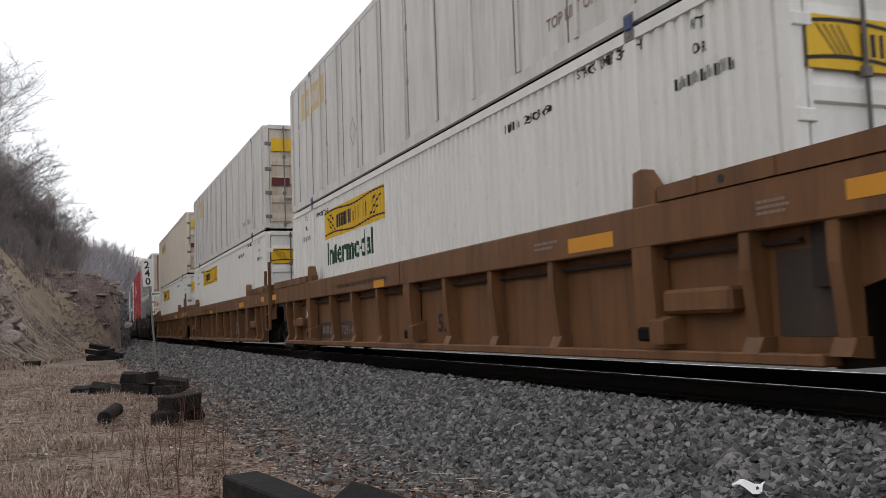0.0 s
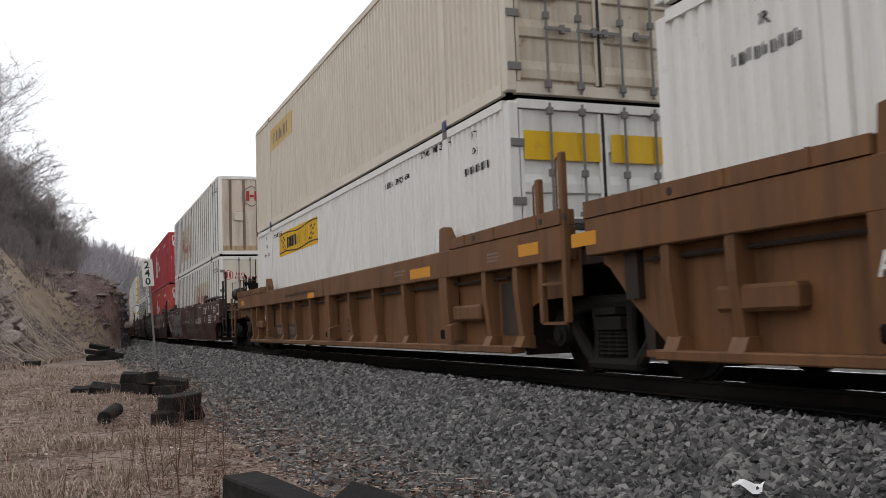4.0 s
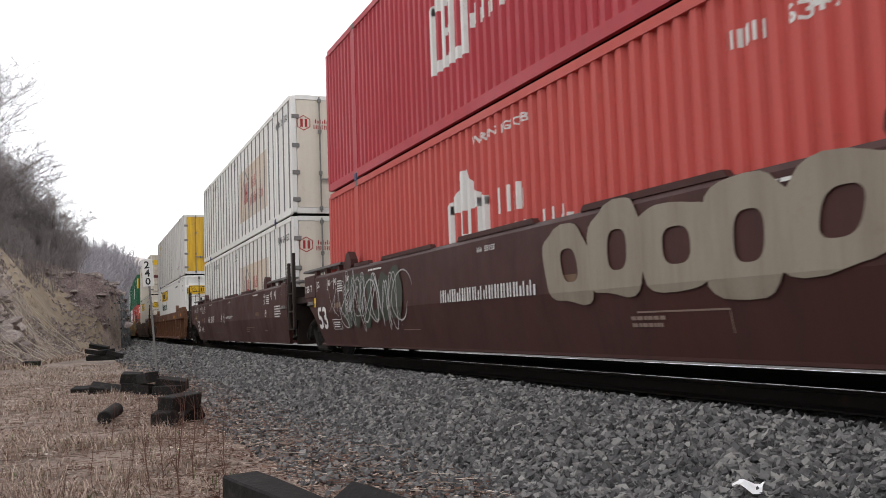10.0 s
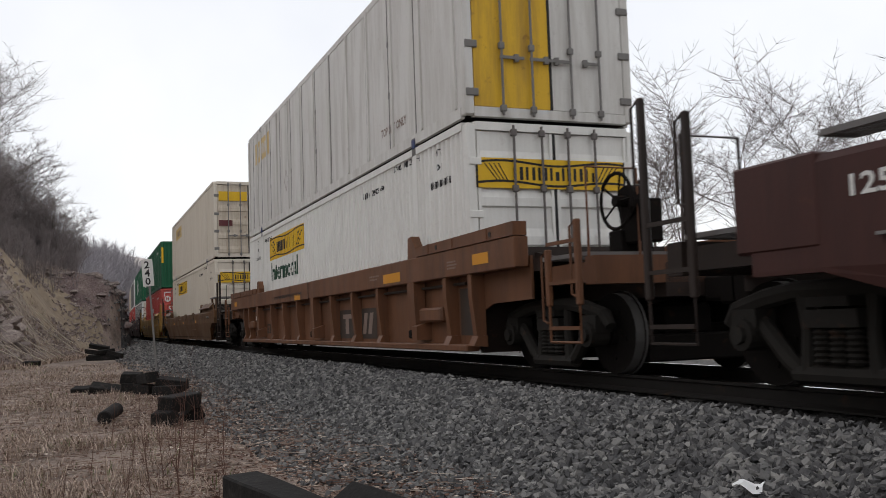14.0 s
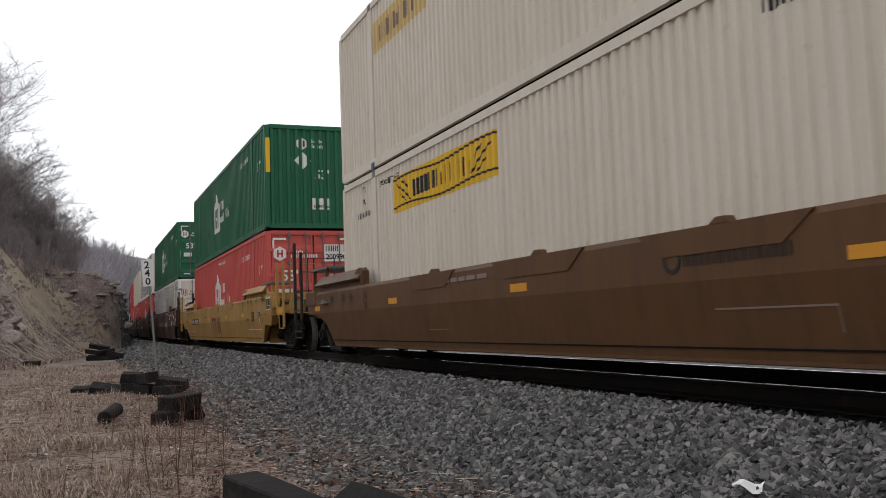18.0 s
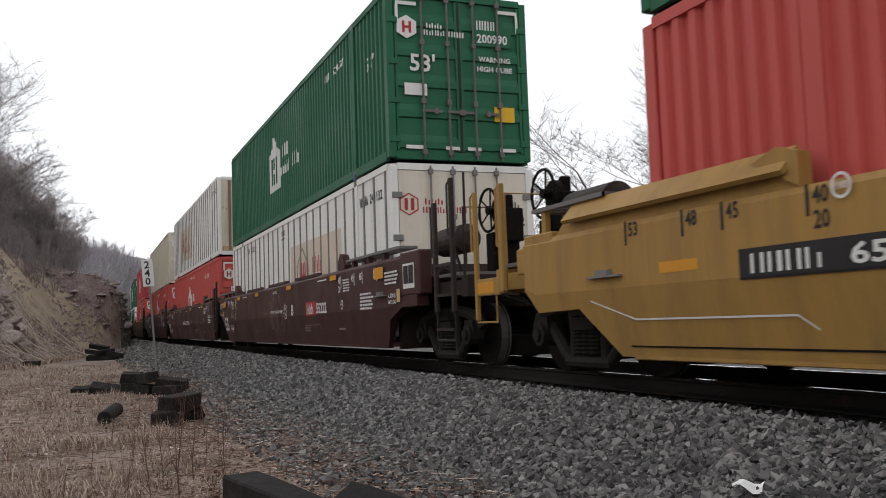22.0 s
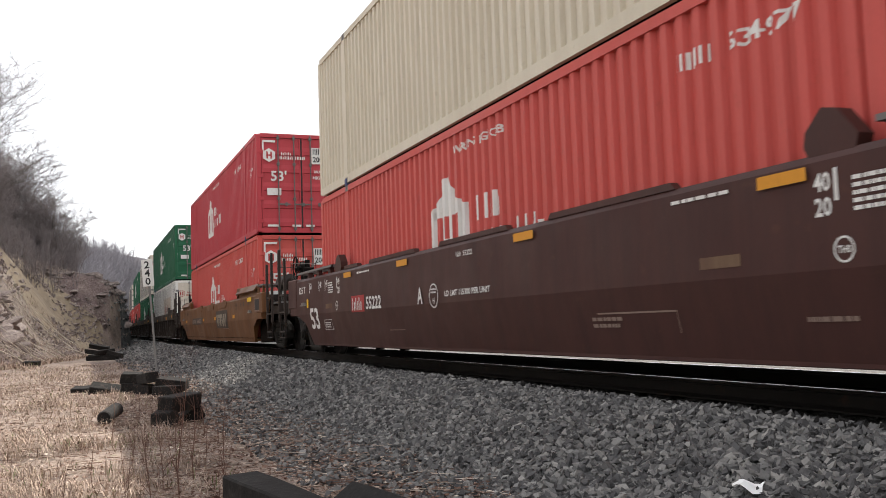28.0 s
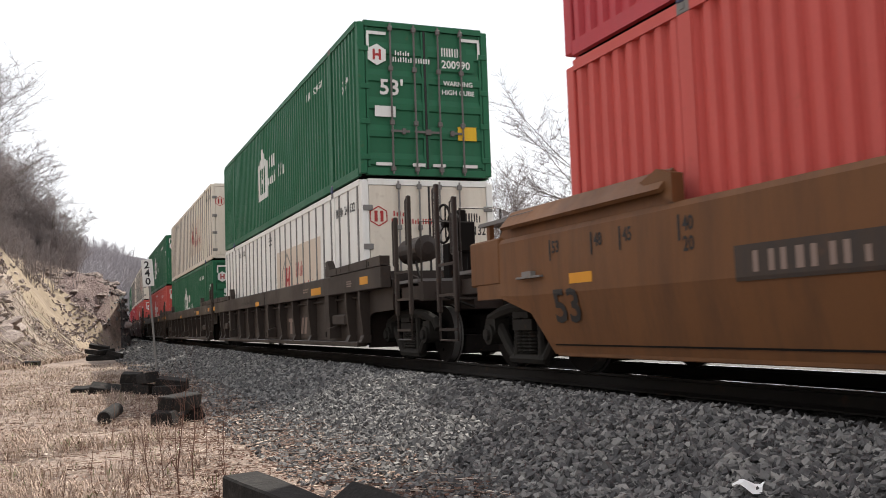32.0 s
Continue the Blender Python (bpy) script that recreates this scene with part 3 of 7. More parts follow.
def panel_doors(c, mats, mk, ribs=True):
    """Two door leaves with pressed horizontal panels, gaskets and hinges."""
    for s in (-1, 1):
        def leaf(s=s):
            y0, y1 = sorted((s * 0.02, s * (HY - 0.145)))
            if not ribs:
                return boxes((HX - 0.075, HX - 0.012, y0, y1, 0.17, 2.76))
            prof = [(HX - 0.075, 0.17), (HX - 0.04, 0.17)]
            for k in range(5):
                z = 0.2 + k * 0.515
                prof += [(HX - 0.04, z), (HX - 0.008, z + 0.02), (HX - 0.008, z + 0.13), (HX - 0.04, z + 0.24)]
            return prism(bmesh.new(), prof + [(HX - 0.04, 2.76), (HX - 0.075, 2.76)], "y", y0, y1)
        d = part("door", leaf, mats[0 if s < 0 else 1], c, key=("door", s, mk, ribs))
        if ribs:
            for y in (s * 0.045, s * (HY - 0.17)):
                part("door_stile", lambda: boxes((HX - 0.045, HX - 0.005, y - 0.02, y + 0.02, 0.18, 2.75)), mats[0 if s < 0 else 1], d, key=("stl", y, mk))
        for z in (0.3, 0.95, 1.6, 2.3):
            part("hinge", lambda: boxes((HX - 0.03, HX + 0.018, *sorted((s * (HY - 0.2), s * (HY - 0.02))), z, z + 0.1), bevel=0.008), mats[2], d, key=("hinge", s, z, mk))
    part("door_seal", lambda: boxes((HX - 0.05, HX - 0.004, -0.018, 0.018, 0.16, 2.76)), M["ink"], c, key=("seal",))


def battens(c, spacing, width, mat, mk, proud=0.02, start=0.0, plane=-HY + 0.008):
    n = int((CL - 0.5) / spacing)
    for i in range(n + 1):
        x = -HX + 0.3 + start + i * (CL - 0.6 - start) / n
        if min(abs(x - p) for p in POSTS) < 0.12:
            continue
        part("side_post", lambda: boxes((x - width / 2, x + width / 2, plane - proud, plane + 0.01, 0.17, 2.78)), mat, c, key=("bat", round(x, 3), mk))


def yellow_banner(c, plane, u, v, w, h, depth=None, mk=""):
    """Yellow panel with plain dark bars where a maker's name stands."""
    def outline():
        out = []
        for k in range(16):                                      # wavy border, above and below
            a, b = k / 16, (k + 1) / 16
            za, zb = 0.03 * math.sin(a * 9), 0.03 * math.sin(b * 9)
            for base in (0.03 * h + 0.04, h - 0.075):
                out.append([(u + a * w, v + base + za), (u + b * w, v + base + zb), (u + b * w, v + base + zb + 0.03), (u + a * w, v + base + za + 0.03)])
        out += quad(u, v, u + 0.03, v + h) + quad(u + w - 0.03, v, u + w, v + h)
        return out
    b = decal("name_panel", quad(u, v, u + w, v + h), M["yellow"], c, plane, depth, "yellow panel with wavy dark border", key=("yb", u, v, w, h, mk))
    decal("panel_border", outline(), M["ink"], b, plane, depth, "thin dark wavy lines", 0.007, key=("ybo", u, v, w, h, mk))
    words = strokes(u + 0.24 * w, v + h * 0.28, 0.56 * w, h * 0.44, 7, 0.22, 3)
    for m, o in ((1, u + 0.04 * w), (-1, u + 0.96 * w)):             # scroll ends: curled lines
        for k in range(4):
            words.append([(o + m * w * (0.01 + 0.03 * k), v + h * 0.82), (o + m * w * (0.018 + 0.03 * k), v + h * 0.82), (o + m * w * (0.1 + 0.022 * k), v + h * 0.24), (o + m * w * (0.092 + 0.022 * k), v + h * 0.24)][::m])
    decal("lettering", words, M["ink"], b, plane, depth, "bold black bars", 0.007, key=("ybw", u, v, w, h, mk))


def trailer_box(upper, tint, doors="white", intermodal=False):
    """White or cream container with the yellow panel: smooth plates with battens above, corrugated below."""
    mat = M[tint]
    mk = (tint, upper)
    if upper:
        lab = {"white_plate": "white plate-sided container with thin battens, stacked on another", "cream": "dirty cream corrugated container, stacked on another"}.get(tint, "white container")
    else:
        lab = {"white": "white corrugated steel container with a yellow name panel", "cream": "cream corrugated steel container with a yellow name panel"}.get(tint, "white container")
    c = thing("shipping_container", lab, "container", "double-stacked containers")
    frame_parts(c, mat, mk)
    if upper and tint == "cream":
        part("side_panel", lambda: corrugated_side(fine_corrugation), mat, c, key=("corr", mk))
        decal("faded_panel", quad(-6.1, 1.95, -3.4, 2.5), M["faded_yellow"], c, ("side", SIDE_AT, True), fine_corrugation, "worn yellow-brown panel", key=("fpc",))
        decal("faded_strip", strokes(-5.6, 2.08, 1.7, 0.28, 7), M["faint_ink"], c, ("side", SIDE_AT, True), fine_corrugation, "", 0.007, key=("fpcb",))
    elif upper:
        part("side_panel", lambda: boxes((-HX + 0.12, HX - 0.12, -HY + 0.008, -HY + 0.03, 0.17, 2.78)), mat, c, key=("plate", mk))
        battens(c, 1.22, 0.07, mat, mk, 0.03)
        part("plate_seam", lambda: boxes(*[(x - 0.011, x + 0.011, -HY + 0.001, -HY + 0.012, 0.17, 2.78) for x in np.arange(-7.2, 7.4, 1.22)]), M["post_grey"], c, key=("seam",))
        for x, z in [(a, b) for a in np.arange(-7.2, 7.4, 2.44) for b in (1.0, 1.85)]:
            part("tie_ring", lambda: boxes((x - 0.035, x + 0.035, -HY + 0.0, -HY + 0.012, z, z + 0.09)), M["post_grey"], c, key=("rings", float(x), z))
        decal("faded_panel", quad(-6.9, 1.95, -4.9, 2.55), M["faded_yellow"], c, ("side", -HY + 0.008, False), None, "worn yellow-brown panel", key=("fp", tint))
        decal("faded_strip", strokes(-6.5, 2.1, 1.2, 0.3, 6), M["white_plate"], c, ("side", -HY + 0.008, False), None, "", 0.007, key=("fpb",))
        decal("stencil", fit_text("TOP LIFT ONLY", 4.55, 0.42, 1.25, 0.14), M["faint_ink"], c, ("side", -HY + 0.008, False), None, "grey stencilled words", key=("tlo",))
        decal("placard_mark", [[(-2.9 + a * 0.2, 0.9 + b * 0.28), (-2.9 + c2 * 0.2, 0.9 + d2 * 0.28), (-2.9 + c2 * 0.17, 0.9 + d2 * 0.24), (-2.9 + a * 0.17, 0.9 + b * 0.24)] for a, b, c2, d2 in ((0, 1, 1, 0), (1, 0, 0, -1), (0, -1, -1, 0), (-1, 0, 0, 1))], M["faint_ink"], c, ("side", -HY + 0.008, False), None, "faint diamond outline", key=("pm",))
    else:
        part("side_panel", lambda: corrugated_side(fine_corrugation), mat, c, key=("corr", mk))
        yellow_banner(c, ("side", SIDE_AT, True), -5.15, 2.02, 3.95, 0.58, fine_corrugation, mk)
        if intermodal:
            decal("word", moved(letters("Intermodal", 0.48, 1.12), -5.0, 1.5), M["dkgreen_ink"], c, ("side", SIDE_AT, True), fine_corrugation, "dark green word", key=("imd",))
        decal("stencil", fit_text("STACK LIMIT 3 HIGH", 5.12, 2.67, 1.1, 0.1) + fit_text("STACK LIMIT 3 HIGH", -5.87, 2.56, 1.1, 0.1), M["ink"], c, ("side", SIDE_AT, True), fine_corrugation, "black stencilled words", key=("stk",))
        words = []
        for u in (6.7, -7.12):
            words += fit_text("WTP", u + 0.24, 2.6, 0.2, 0.1) + fit_text("OR", u + 0.28, 2.39, 0.13, 0.1) + strokes(u, 2.16, 0.74, 0.1, 13)
        decal("stencil", words, M["ink"], c, ("side", SIDE_AT, True), fine_corrugation, "black stencilled words", key=("wtp",))
        decal("number_strip", strokes(3.42, 2.47, 0.4, 0.1, 4) + fit_text("240309", 3.92, 2.47, 0.6, 0.1), M["ink"], c, ("side", SIDE_AT, True), fine_corrugation, "row of black bars", key=("nb",))
    yel = M["yellow"]
    if doors == "yellow":
        panel_doors(c, (M["yellow_door"], mat, M["post_grey"]), (mk, "y"), False)
        rods(c, "jb", (-0.75, -0.3, 0.3, 0.75), M["post_grey"])
        decal("warning_sign", quad(-1.12, 0.86, -0.68, 1.3), M["maroon_ink"], c, ("end", HX - 0.01, False), None, "dark red warning placard", key=("ws",))
    elif doors == "dirty":
        dd = M["dirty_door"] if upper else mat
        panel_doors(c, (dd, dd, M["post_grey"]), (mk, "d"), True)
        rods(c, "jb", (-0.75, -0.3, 0.3, 0.75), M["post_grey"])
        decal("door_sticker", quad(-1.1, 2.15, -0.05, 2.5) + quad(0.1, 2.15, 0.9, 2.5), M["yellow"], c, ("end", HX, False), None, "faded yellow stickers", key=("dsy",))
        decal("warning_sign", quad(-1.1, 1.2, -0.6, 1.42), M["maroon_ink"], c, ("end", HX, False), None, "dark red warning placard", key=("ws2",))
    else:
        panel_doors(c, (mat, mat, mat), (mk, "w"), True)
        rods(c, "jb2", (-0.62, -0.2, 0.2, 0.62))
        yellow_banner(c, ("end", HX + 0.004, False), -1.18, 2.0, 2.28, 0.4, None, "e")
    return c


def ribbed_box(tint="white", front_wall=False, film=True):
    """White container of smooth panels between dark grey posts, with a faded peach name panel."""
    mat, mk = M[tint], ("post", tint)
    c = thing("shipping_container", ("white" if tint == "white" else "cream") + " panel-sided container with dark grey vertical posts and faded mark", "container", "double-stacked containers")
    frame_parts(c, mat, mk)
    part("side_panel", lambda: boxes((-HX + 0.12, HX - 0.12, -HY + 0.02, -HY + 0.04, 0.17, 2.78)), mat, c, key=("pside", mk))
    battens(c, 0.61, 0.075, M["post_grey"], "pg", 0.016, plane=-HY + 0.02)
    if film:
        pl, sh = ("side", -HY + 0.02, False), (-5.5 if front_wall else 0.0)
        decal("name_film", moved(quad(0.5, 0.6, 5.0, 2.15), sh, 0), M["peach"], c, pl, None, "faded peach rectangle", key=("film", sh))
        decal("barred_mark", moved(quad(0.0, 0.0, 0.11, 0.62) + quad(0.17, 0.34, 0.26, 0.6) + quad(0.17, 0.0, 0.26, 0.26) + quad(0.33, 0.34, 0.42, 0.6) + quad(0.33, 0.0, 0.42, 0.26) + quad(0.48, 0.0, 0.59, 0.62) + quad(0.11, 0.26, 0.48, 0.34), 1.42 + sh, 1.1), M["red_ink"], c, pl, None, "red barred mark", 0.007, key=("gm", sh))
        decal("gable_outline", moved([[(-2.0, 0.5), (-1.93, 0.5), (-1.93, 1.5), (-2.0, 1.55)], [(-0.93, 0.5), (-0.86, 0.5), (-0.86, 1.55), (-0.93, 1.5)],
                                [(-2.0, 1.47), (-2.0, 1.55), (-1.43, 1.98), (-1.43, 1.9)], [(-1.43, 1.9), (-1.43, 1.98), (-0.86, 1.55), (-0.86, 1.47)]], 3.14 + sh, 0.1), M["post_grey"], c, pl, None, "dark house-shaped outline", 0.007, key=("go", sh))
        decal("lettering", moved(strokes(2.65, 1.42, 0.8, 0.34, 3) + strokes(2.4, 0.95, 1.2, 0.32, 5) + strokes(3.85, 0.95, 0.6, 0.34, 3), sh, 0), M["red_ink"], c, pl, None, "red bars", 0.007, key=("nbr", sh))
        decal("stencil", fit_text("53/102", -0.5, 2.52, 0.42, 0.12) + lines_of(-0.5, 2.42, 0.42, 0.06, 1, 77), M["ink"], c, pl, None, "black stencilled figures", 0.007, key=("s102",))
        decal("number_strip", strokes(6.3, 2.35, 0.5, 0.17, 4) + fit_text("241132", 6.9, 2.35, 0.7, 0.17), M["ink"], c, pl, None, "row of black bars", 0.007, key=("nb2",))
        decal("number_strip", strokes(-5.38, 2.46, 0.4, 0.15, 4) + fit_text("241132", -4.82, 2.46, 0.6, 0.15), M["ink"], c, pl, None, "row of black bars", 0.007, key=("nb3",))
    if front_wall:
        part("end_panel", lambda: boxes((HX - 0.06, HX - 0.03, -HY + 0.13, HY - 0.13, 0.16, 2.77)), M["dirty_door"], c, key=("fw", mk))
        for y in (-0.87, -0.38, 0.1, 0.57, 1.0):
            part("end_post", lambda: boxes((HX - 0.03, HX - 0.002, y - 0.045, y + 0.045, 0.2, 2.74)), M["rusty_post"], c, key=("ep", y))
        part("end_skirt", lambda: boxes((HX - 0.03, HX - 0.004, -HY + 0.15, HY - 0.15, 0.165, 0.34)), M["rust_skirt"], c, "rust-stained bottom plate", key=("esk",))
        part("end_box", lambda: boxes((HX - 0.03, HX + 0.03, -0.75, -0.42, 1.25, 1.55), bevel=0.02), M["dirty_door"], c, "stained document box", key=("ebx",))
        pl = ("end", HX - 0.028, False)
        decal("name_film", quad(-0.8, 1.6, 0.97, 2.6), M["peach"], c, pl, None, "faded peach patch", 0.002, key=("efilm",))
        decal("hexagon_mark", hexagon(-0.1, 2.15, 0.4, 0.36), M["post_grey"], c, pl, None, "dark hexagon outline", 0.04, key=("ehx",))
        decal("inner_mark", quad(-0.3, 1.98, -0.18, 2.34) + quad(0.0, 1.98, 0.1, 2.34) + quad(-0.16, 2.12, -0.02, 2.2), M["red_ink"], c, pl, None, "red bars", 0.04, key=("ehb",))
        decal("number_strip", [q for k in range(7) for q in quad(1.05, 2.5 - k * 0.16, 1.17, 2.6 - k * 0.16)], M["ink"], c, pl, None, "column of black bars", 0.006, key=("ecol",))
    else:
        panel_doors(c, (M["cream"], M["cream"], M["post_grey"]), (mk, "p"), False)
        rods(c, "pg", (-0.6, -0.2, 0.2, 0.6), M["post_grey"])
        pl = ("end", HX - 0.012, False)
        decal("hexagon_mark", hexagon(-0.98, 2.2, 0.19, 0.165), M["red_ink"], c, pl, None, "red hexagon outline", key=("dhx",))
        decal("inner_mark", quad(-1.06, 2.1, -1.0, 2.3) + quad(-0.95, 2.1, -0.89, 2.3) + strokes(-0.7, 2.2, 0.34, 0.1, 3) + strokes(-0.74, 2.06, 0.8, 0.1, 8), M["red_ink"], c, pl, None, "small red bars", key=("dmb",))
        decal("number_strip", strokes(0.62, 2.1, 0.42, 0.17, 4) + fit_text("241132", 0.62, 1.86, 0.5, 0.17), M["ink"], c, pl, None, "black bars", key=("dnb",))
    return c


def steel_box(tint, front_wall=False, mark=True):
    """Pressed-steel container in red, green or tan with a white gabled mark."""
    mat, mk = M[tint], ("steel", tint)
    colour = {"red": "deep red", "red_orange": "sun-faded orange-red", "green": "dark green", "tan_box": "pale tan"}[tint]
    c = thing("shipping_container", colour + " corrugated steel container" + (" with a white gabled mark" if mark else ", plain sides"), "container", "double-stacked containers")
    frame_parts(c, mat, mk)
    part("side_panel", corrugated_side, mat, c, key=("corr", mk))
    pl = ("side", SIDE_AT, True)
    if mark:
        decal("gable_mark", moved(house_mark(0, 0, 1.35, 1.4), -1.9 if tint != "red" else -2.3, 0.85), M["white_ink"], c, pl, corrugation, "white gabled mark", key=("wgm", tint == "red"))
        decal("lettering", moved(strokes(-0.2, 1.54, 0.72, 0.32, 3) + strokes(-0.55, 1.12, 1.25, 0.28, 5) + strokes(0.92, 1.14, 0.62, 0.32, 3), 0.0 if tint != "red" else -0.4, 0), M["white_ink"], c, pl, corrugation, "large white bars", key=("wnb", tint == "red"))
        if tint != "green":
            decal("stencil", fit_text("WARNING HIGH CUBE", -0.9, 2.52, 1.55, 0.11), M["white_ink"], c, pl, corrugation, "white stencilled words", key=("whc",))
        decal("number_strip", strokes(4.02, 2.3, 0.5, 0.15, 4) + fit_text("634977", 4.66, 2.3, 0.82, 0.15), M["white_ink"], c, pl, corrugation, "row of white bars", key=("wnb2",))
        decal("stencil", moved(letters("53'", 0.26), 6.9, 1.75), M["white_ink"], c, pl, corrugation, "white stencilled length", key=("w53",))
    if front_wall:
        part("end_panel", corrugated_end, mat, c, key=("cend", mk))
        pe = ("end", HX - 0.02, True)
        decal("hexagon_mark", hexagon(-0.26, 2.37, 0.17), M["white_ink"], c, pe, corrugation, "white hexagon", key=("gh",))
        decal("inner_mark", quad(-0.34, 2.28, -0.29, 2.46) + quad(-0.23, 2.28, -0.18, 2.46), M["maroon_ink"], c, pe, corrugation, "", 0.008, key=("ghb",))
        decal("lettering", strokes(0.02, 2.4, 0.3, 0.1, 3) + strokes(0.02, 2.26, 0.42, 0.1, 5), M["white_ink"], c, pe, corrugation, "white bars", key=("gnb",))
        decal("placard", [[(-0.48, 1.9), (-0.24, 1.66), (0.0, 1.9), (-0.24, 2.14)]], M["white_ink"], c, pe, corrugation, "blank white diamond placard", key=("gpl",))
        decal("stencil", moved(letters("53'", 0.27), 0.08, 1.4), M["white_ink"], c, pe, corrugation, "white stencilled length", key=("g53",))
        decal("weight_plate", quad(0.0, 0.55, 0.48, 0.86), M["white_ink"], c, pe, corrugation, "white plate with small words", key=("gwp",))
        decal("weight_words", moved(letters("24,000 lbs", 0.085), 0.03, 0.6), M["ink"], c, pe, corrugation, "", 0.008, key=("gww",))
        decal("number_strip", [q for k in range(11) for q in quad(0.92, 2.35 - k * 0.15, 1.02, 2.45 - k * 0.15)], M["white_ink"], c, pe, corrugation, "column of white bars", key=("gcol",))
        for s in (-1, 1):
            decal("reflector_strip", quad(s * 1.21 - 0.06, 1.55, s * 1.21 + 0.06, 2.5), M["yellow"], c, ("end", HX, False), None, "orange-yellow strip", key=("grs", s))
    else:
        panel_doors(c, (mat, mat, mat), (mk, "s"), True)
        rods(c, "st", (-0.68, -0.22, 0.26, 0.72))
        pe = ("end", HX - 0.006, False)
        hm = decal("hexagon_mark", hexagon(-0.93, 2.25, 0.2), M["white_ink"], c, pe, None, "white hexagon", key=("rh",))
        decal("inner_mark", quad(-1.01, 2.15, -0.965, 2.35) + quad(-0.895, 2.15, -0.85, 2.35) + quad(-0.965, 2.225, -0.895, 2.27), M["red_ink"], hm, pe, None, "", 0.008, key=("rhb",))
        decal("lettering", strokes(-0.58, 2.26, 0.3, 0.09, 3) + strokes(-0.68, 2.14, 0.8, 0.09, 8), M["white_ink"], c, pe, None, "white bars", key=("rnb",))
        decal("stencil", moved(letters("53'", 0.3), -0.9, 1.52), M["white_ink"], c, pe, None, "white stencilled length", key=("r53",))
        plate = decal("number_panel", quad(0.3, 2.28, 0.85, 2.5) + quad(0.3, 2.03, 1.0, 2.28), M["white_ink" if tint != "green" else "green"], c, pe, None, "pale plate", key=("rnp", tint == "green"))
        decal("number_strip", strokes(0.34, 2.31, 0.42, 0.16, 4) + fit_text("200990", 0.34, 2.08, 0.58, 0.16), M["ink" if tint != "green" else "white_ink"], plate, pe, None, "", 0.008, key=("rnn", tint == "green"))
        decal("stencil", fit_text("WARNING", 0.36, 1.75, 0.6, 0.095) + fit_text("HIGH CUBE", 0.33, 1.58, 0.66, 0.095), M["white_ink"], c, pe, None, "white stencilled words", key=("rwa",))
        decal("corner_strip", quad(-1.12, 2.62, -0.75, 2.68) + quad(-1.13, 2.3, -1.08, 2.62) + quad(0.75, 2.62, 1.12, 2.68) + quad(1.08, 2.3, 1.13, 2.62)
              + quad(-1.0, 0.2, -0.7, 0.26) + quad(-0.3, 0.2, -0.05, 0.26) + quad(0.1, 0.2, 0.35, 0.26) + quad(0.7, 0.2, 1.0, 0.26), M["white_ink"], c, pe, None, "white reflective strips", 0.012, key=("rcs",))
        decal("weight_plate", quad(-1.0, 1.1, -0.6, 1.3), M["white_ink"], c, pe, None, "small pale plate", 0.01, key=("rwp",))
        decal("instruction_sticker", quad(0.62, 0.72, 1.0, 0.98), M["yellow"], c, pe, None, "yellow sticker", 0.01, key=("ris",))
    return c


# ---- well cars ----
SY = -1.575                  # the near face of a car
ARTIC, TRUCK_X = 9.725, 9.70


def truck(parent, x, tag):
    """Two-axle truck: sideframes with springs, bolster, two wheelsets."""
    t = part("truck", lambda: boxes((-0.28, 0.28, -0.95, 0.95, 0.34, 0.62), bevel=0.03), M["steel_dark"], parent, "grimy cast steel truck", key=("bolster",))
    t.location = (x, 0, 0)
    for s in (-1, 1):
        def side(s=s):
            bm, y = bmesh.new(), s * 1.0
            tube(bm, [(-1.16, y, 0.5), (-1.06, y, 0.62), (-0.72, y, 0.7), (-0.4, y, 0.745), (0.4, y, 0.745), (0.72, y, 0.7), (1.06, y, 0.62), (1.16, y, 0.5)], [0.06, 0.075, 0.08, 0.075, 0.075, 0.08, 0.075, 0.06], 8)
            for e in (-1, 1):
                tube(bm, [(e * 1.0, y, 0.58), (e * 0.78, y, 0.5), (e * 0.5, y, 0.22), (e * 0.38, y, 0.13)], [0.05, 0.07, 0.07, 0.06], 8)
                tube(bm, [(e * 0.33, y, 0.74), (e * 0.3, y, 0.45), (e * 0.32, y, 0.14)], [0.065, 0.05, 0.065], 8)
                disc(bm, (e * 0.89, s * 1.03, 0.42), "y", 0.13, 0.22, 14)
                disc(bm, (e * 0.89, s * 1.15, 0.42), "y", 0.075, 0.06, 8)
                box(bm, e * 0.89 - 0.14, e * 0.89 + 0.14, y - 0.1, y + 0.1, 0.44, 0.62)
            tube(bm, [(-0.44, y, 0.13), (0.44, y, 0.13)], 0.07, 8)
            box(bm, -0.25, 0.25, y - 0.1, y + 0.1, 0.47, 0.6)
            box(bm, -0.2, 0.2, y - 0.12, y + 0.12, 0.62, 0.69)
            return bm
        part("sideframe", side, M["truck_steel"], t, "cast steel sideframe", key=("sf", s))
        part("brake_beam", lambda: boxes((s * 0.38, s * 1.28, -0.62, 0.62, 0.12, 0.4), (s * 0.5, s * 0.62, -0.66, 0.66, 0.4, 0.72), (s * 0.36, s * 1.1, -0.3, 0.3, 0.4, 0.7), bevel=0.02), M["steel_dark"], t, key=("bbm", s))
        for x0 in (-0.15, 0.0, 0.15):
            part("spring", lambda: coil(x0, s), M["truck_steel"], t, "coil spring", key=("spr", s, x0))
    return t


def coil(x, s):
    return tube(bmesh.new(), [(x, s * 1.02, 0.205 + k * 0.021) for k in range(13)], [0.074 if k % 2 else 0.05 for k in range(13)], 10)


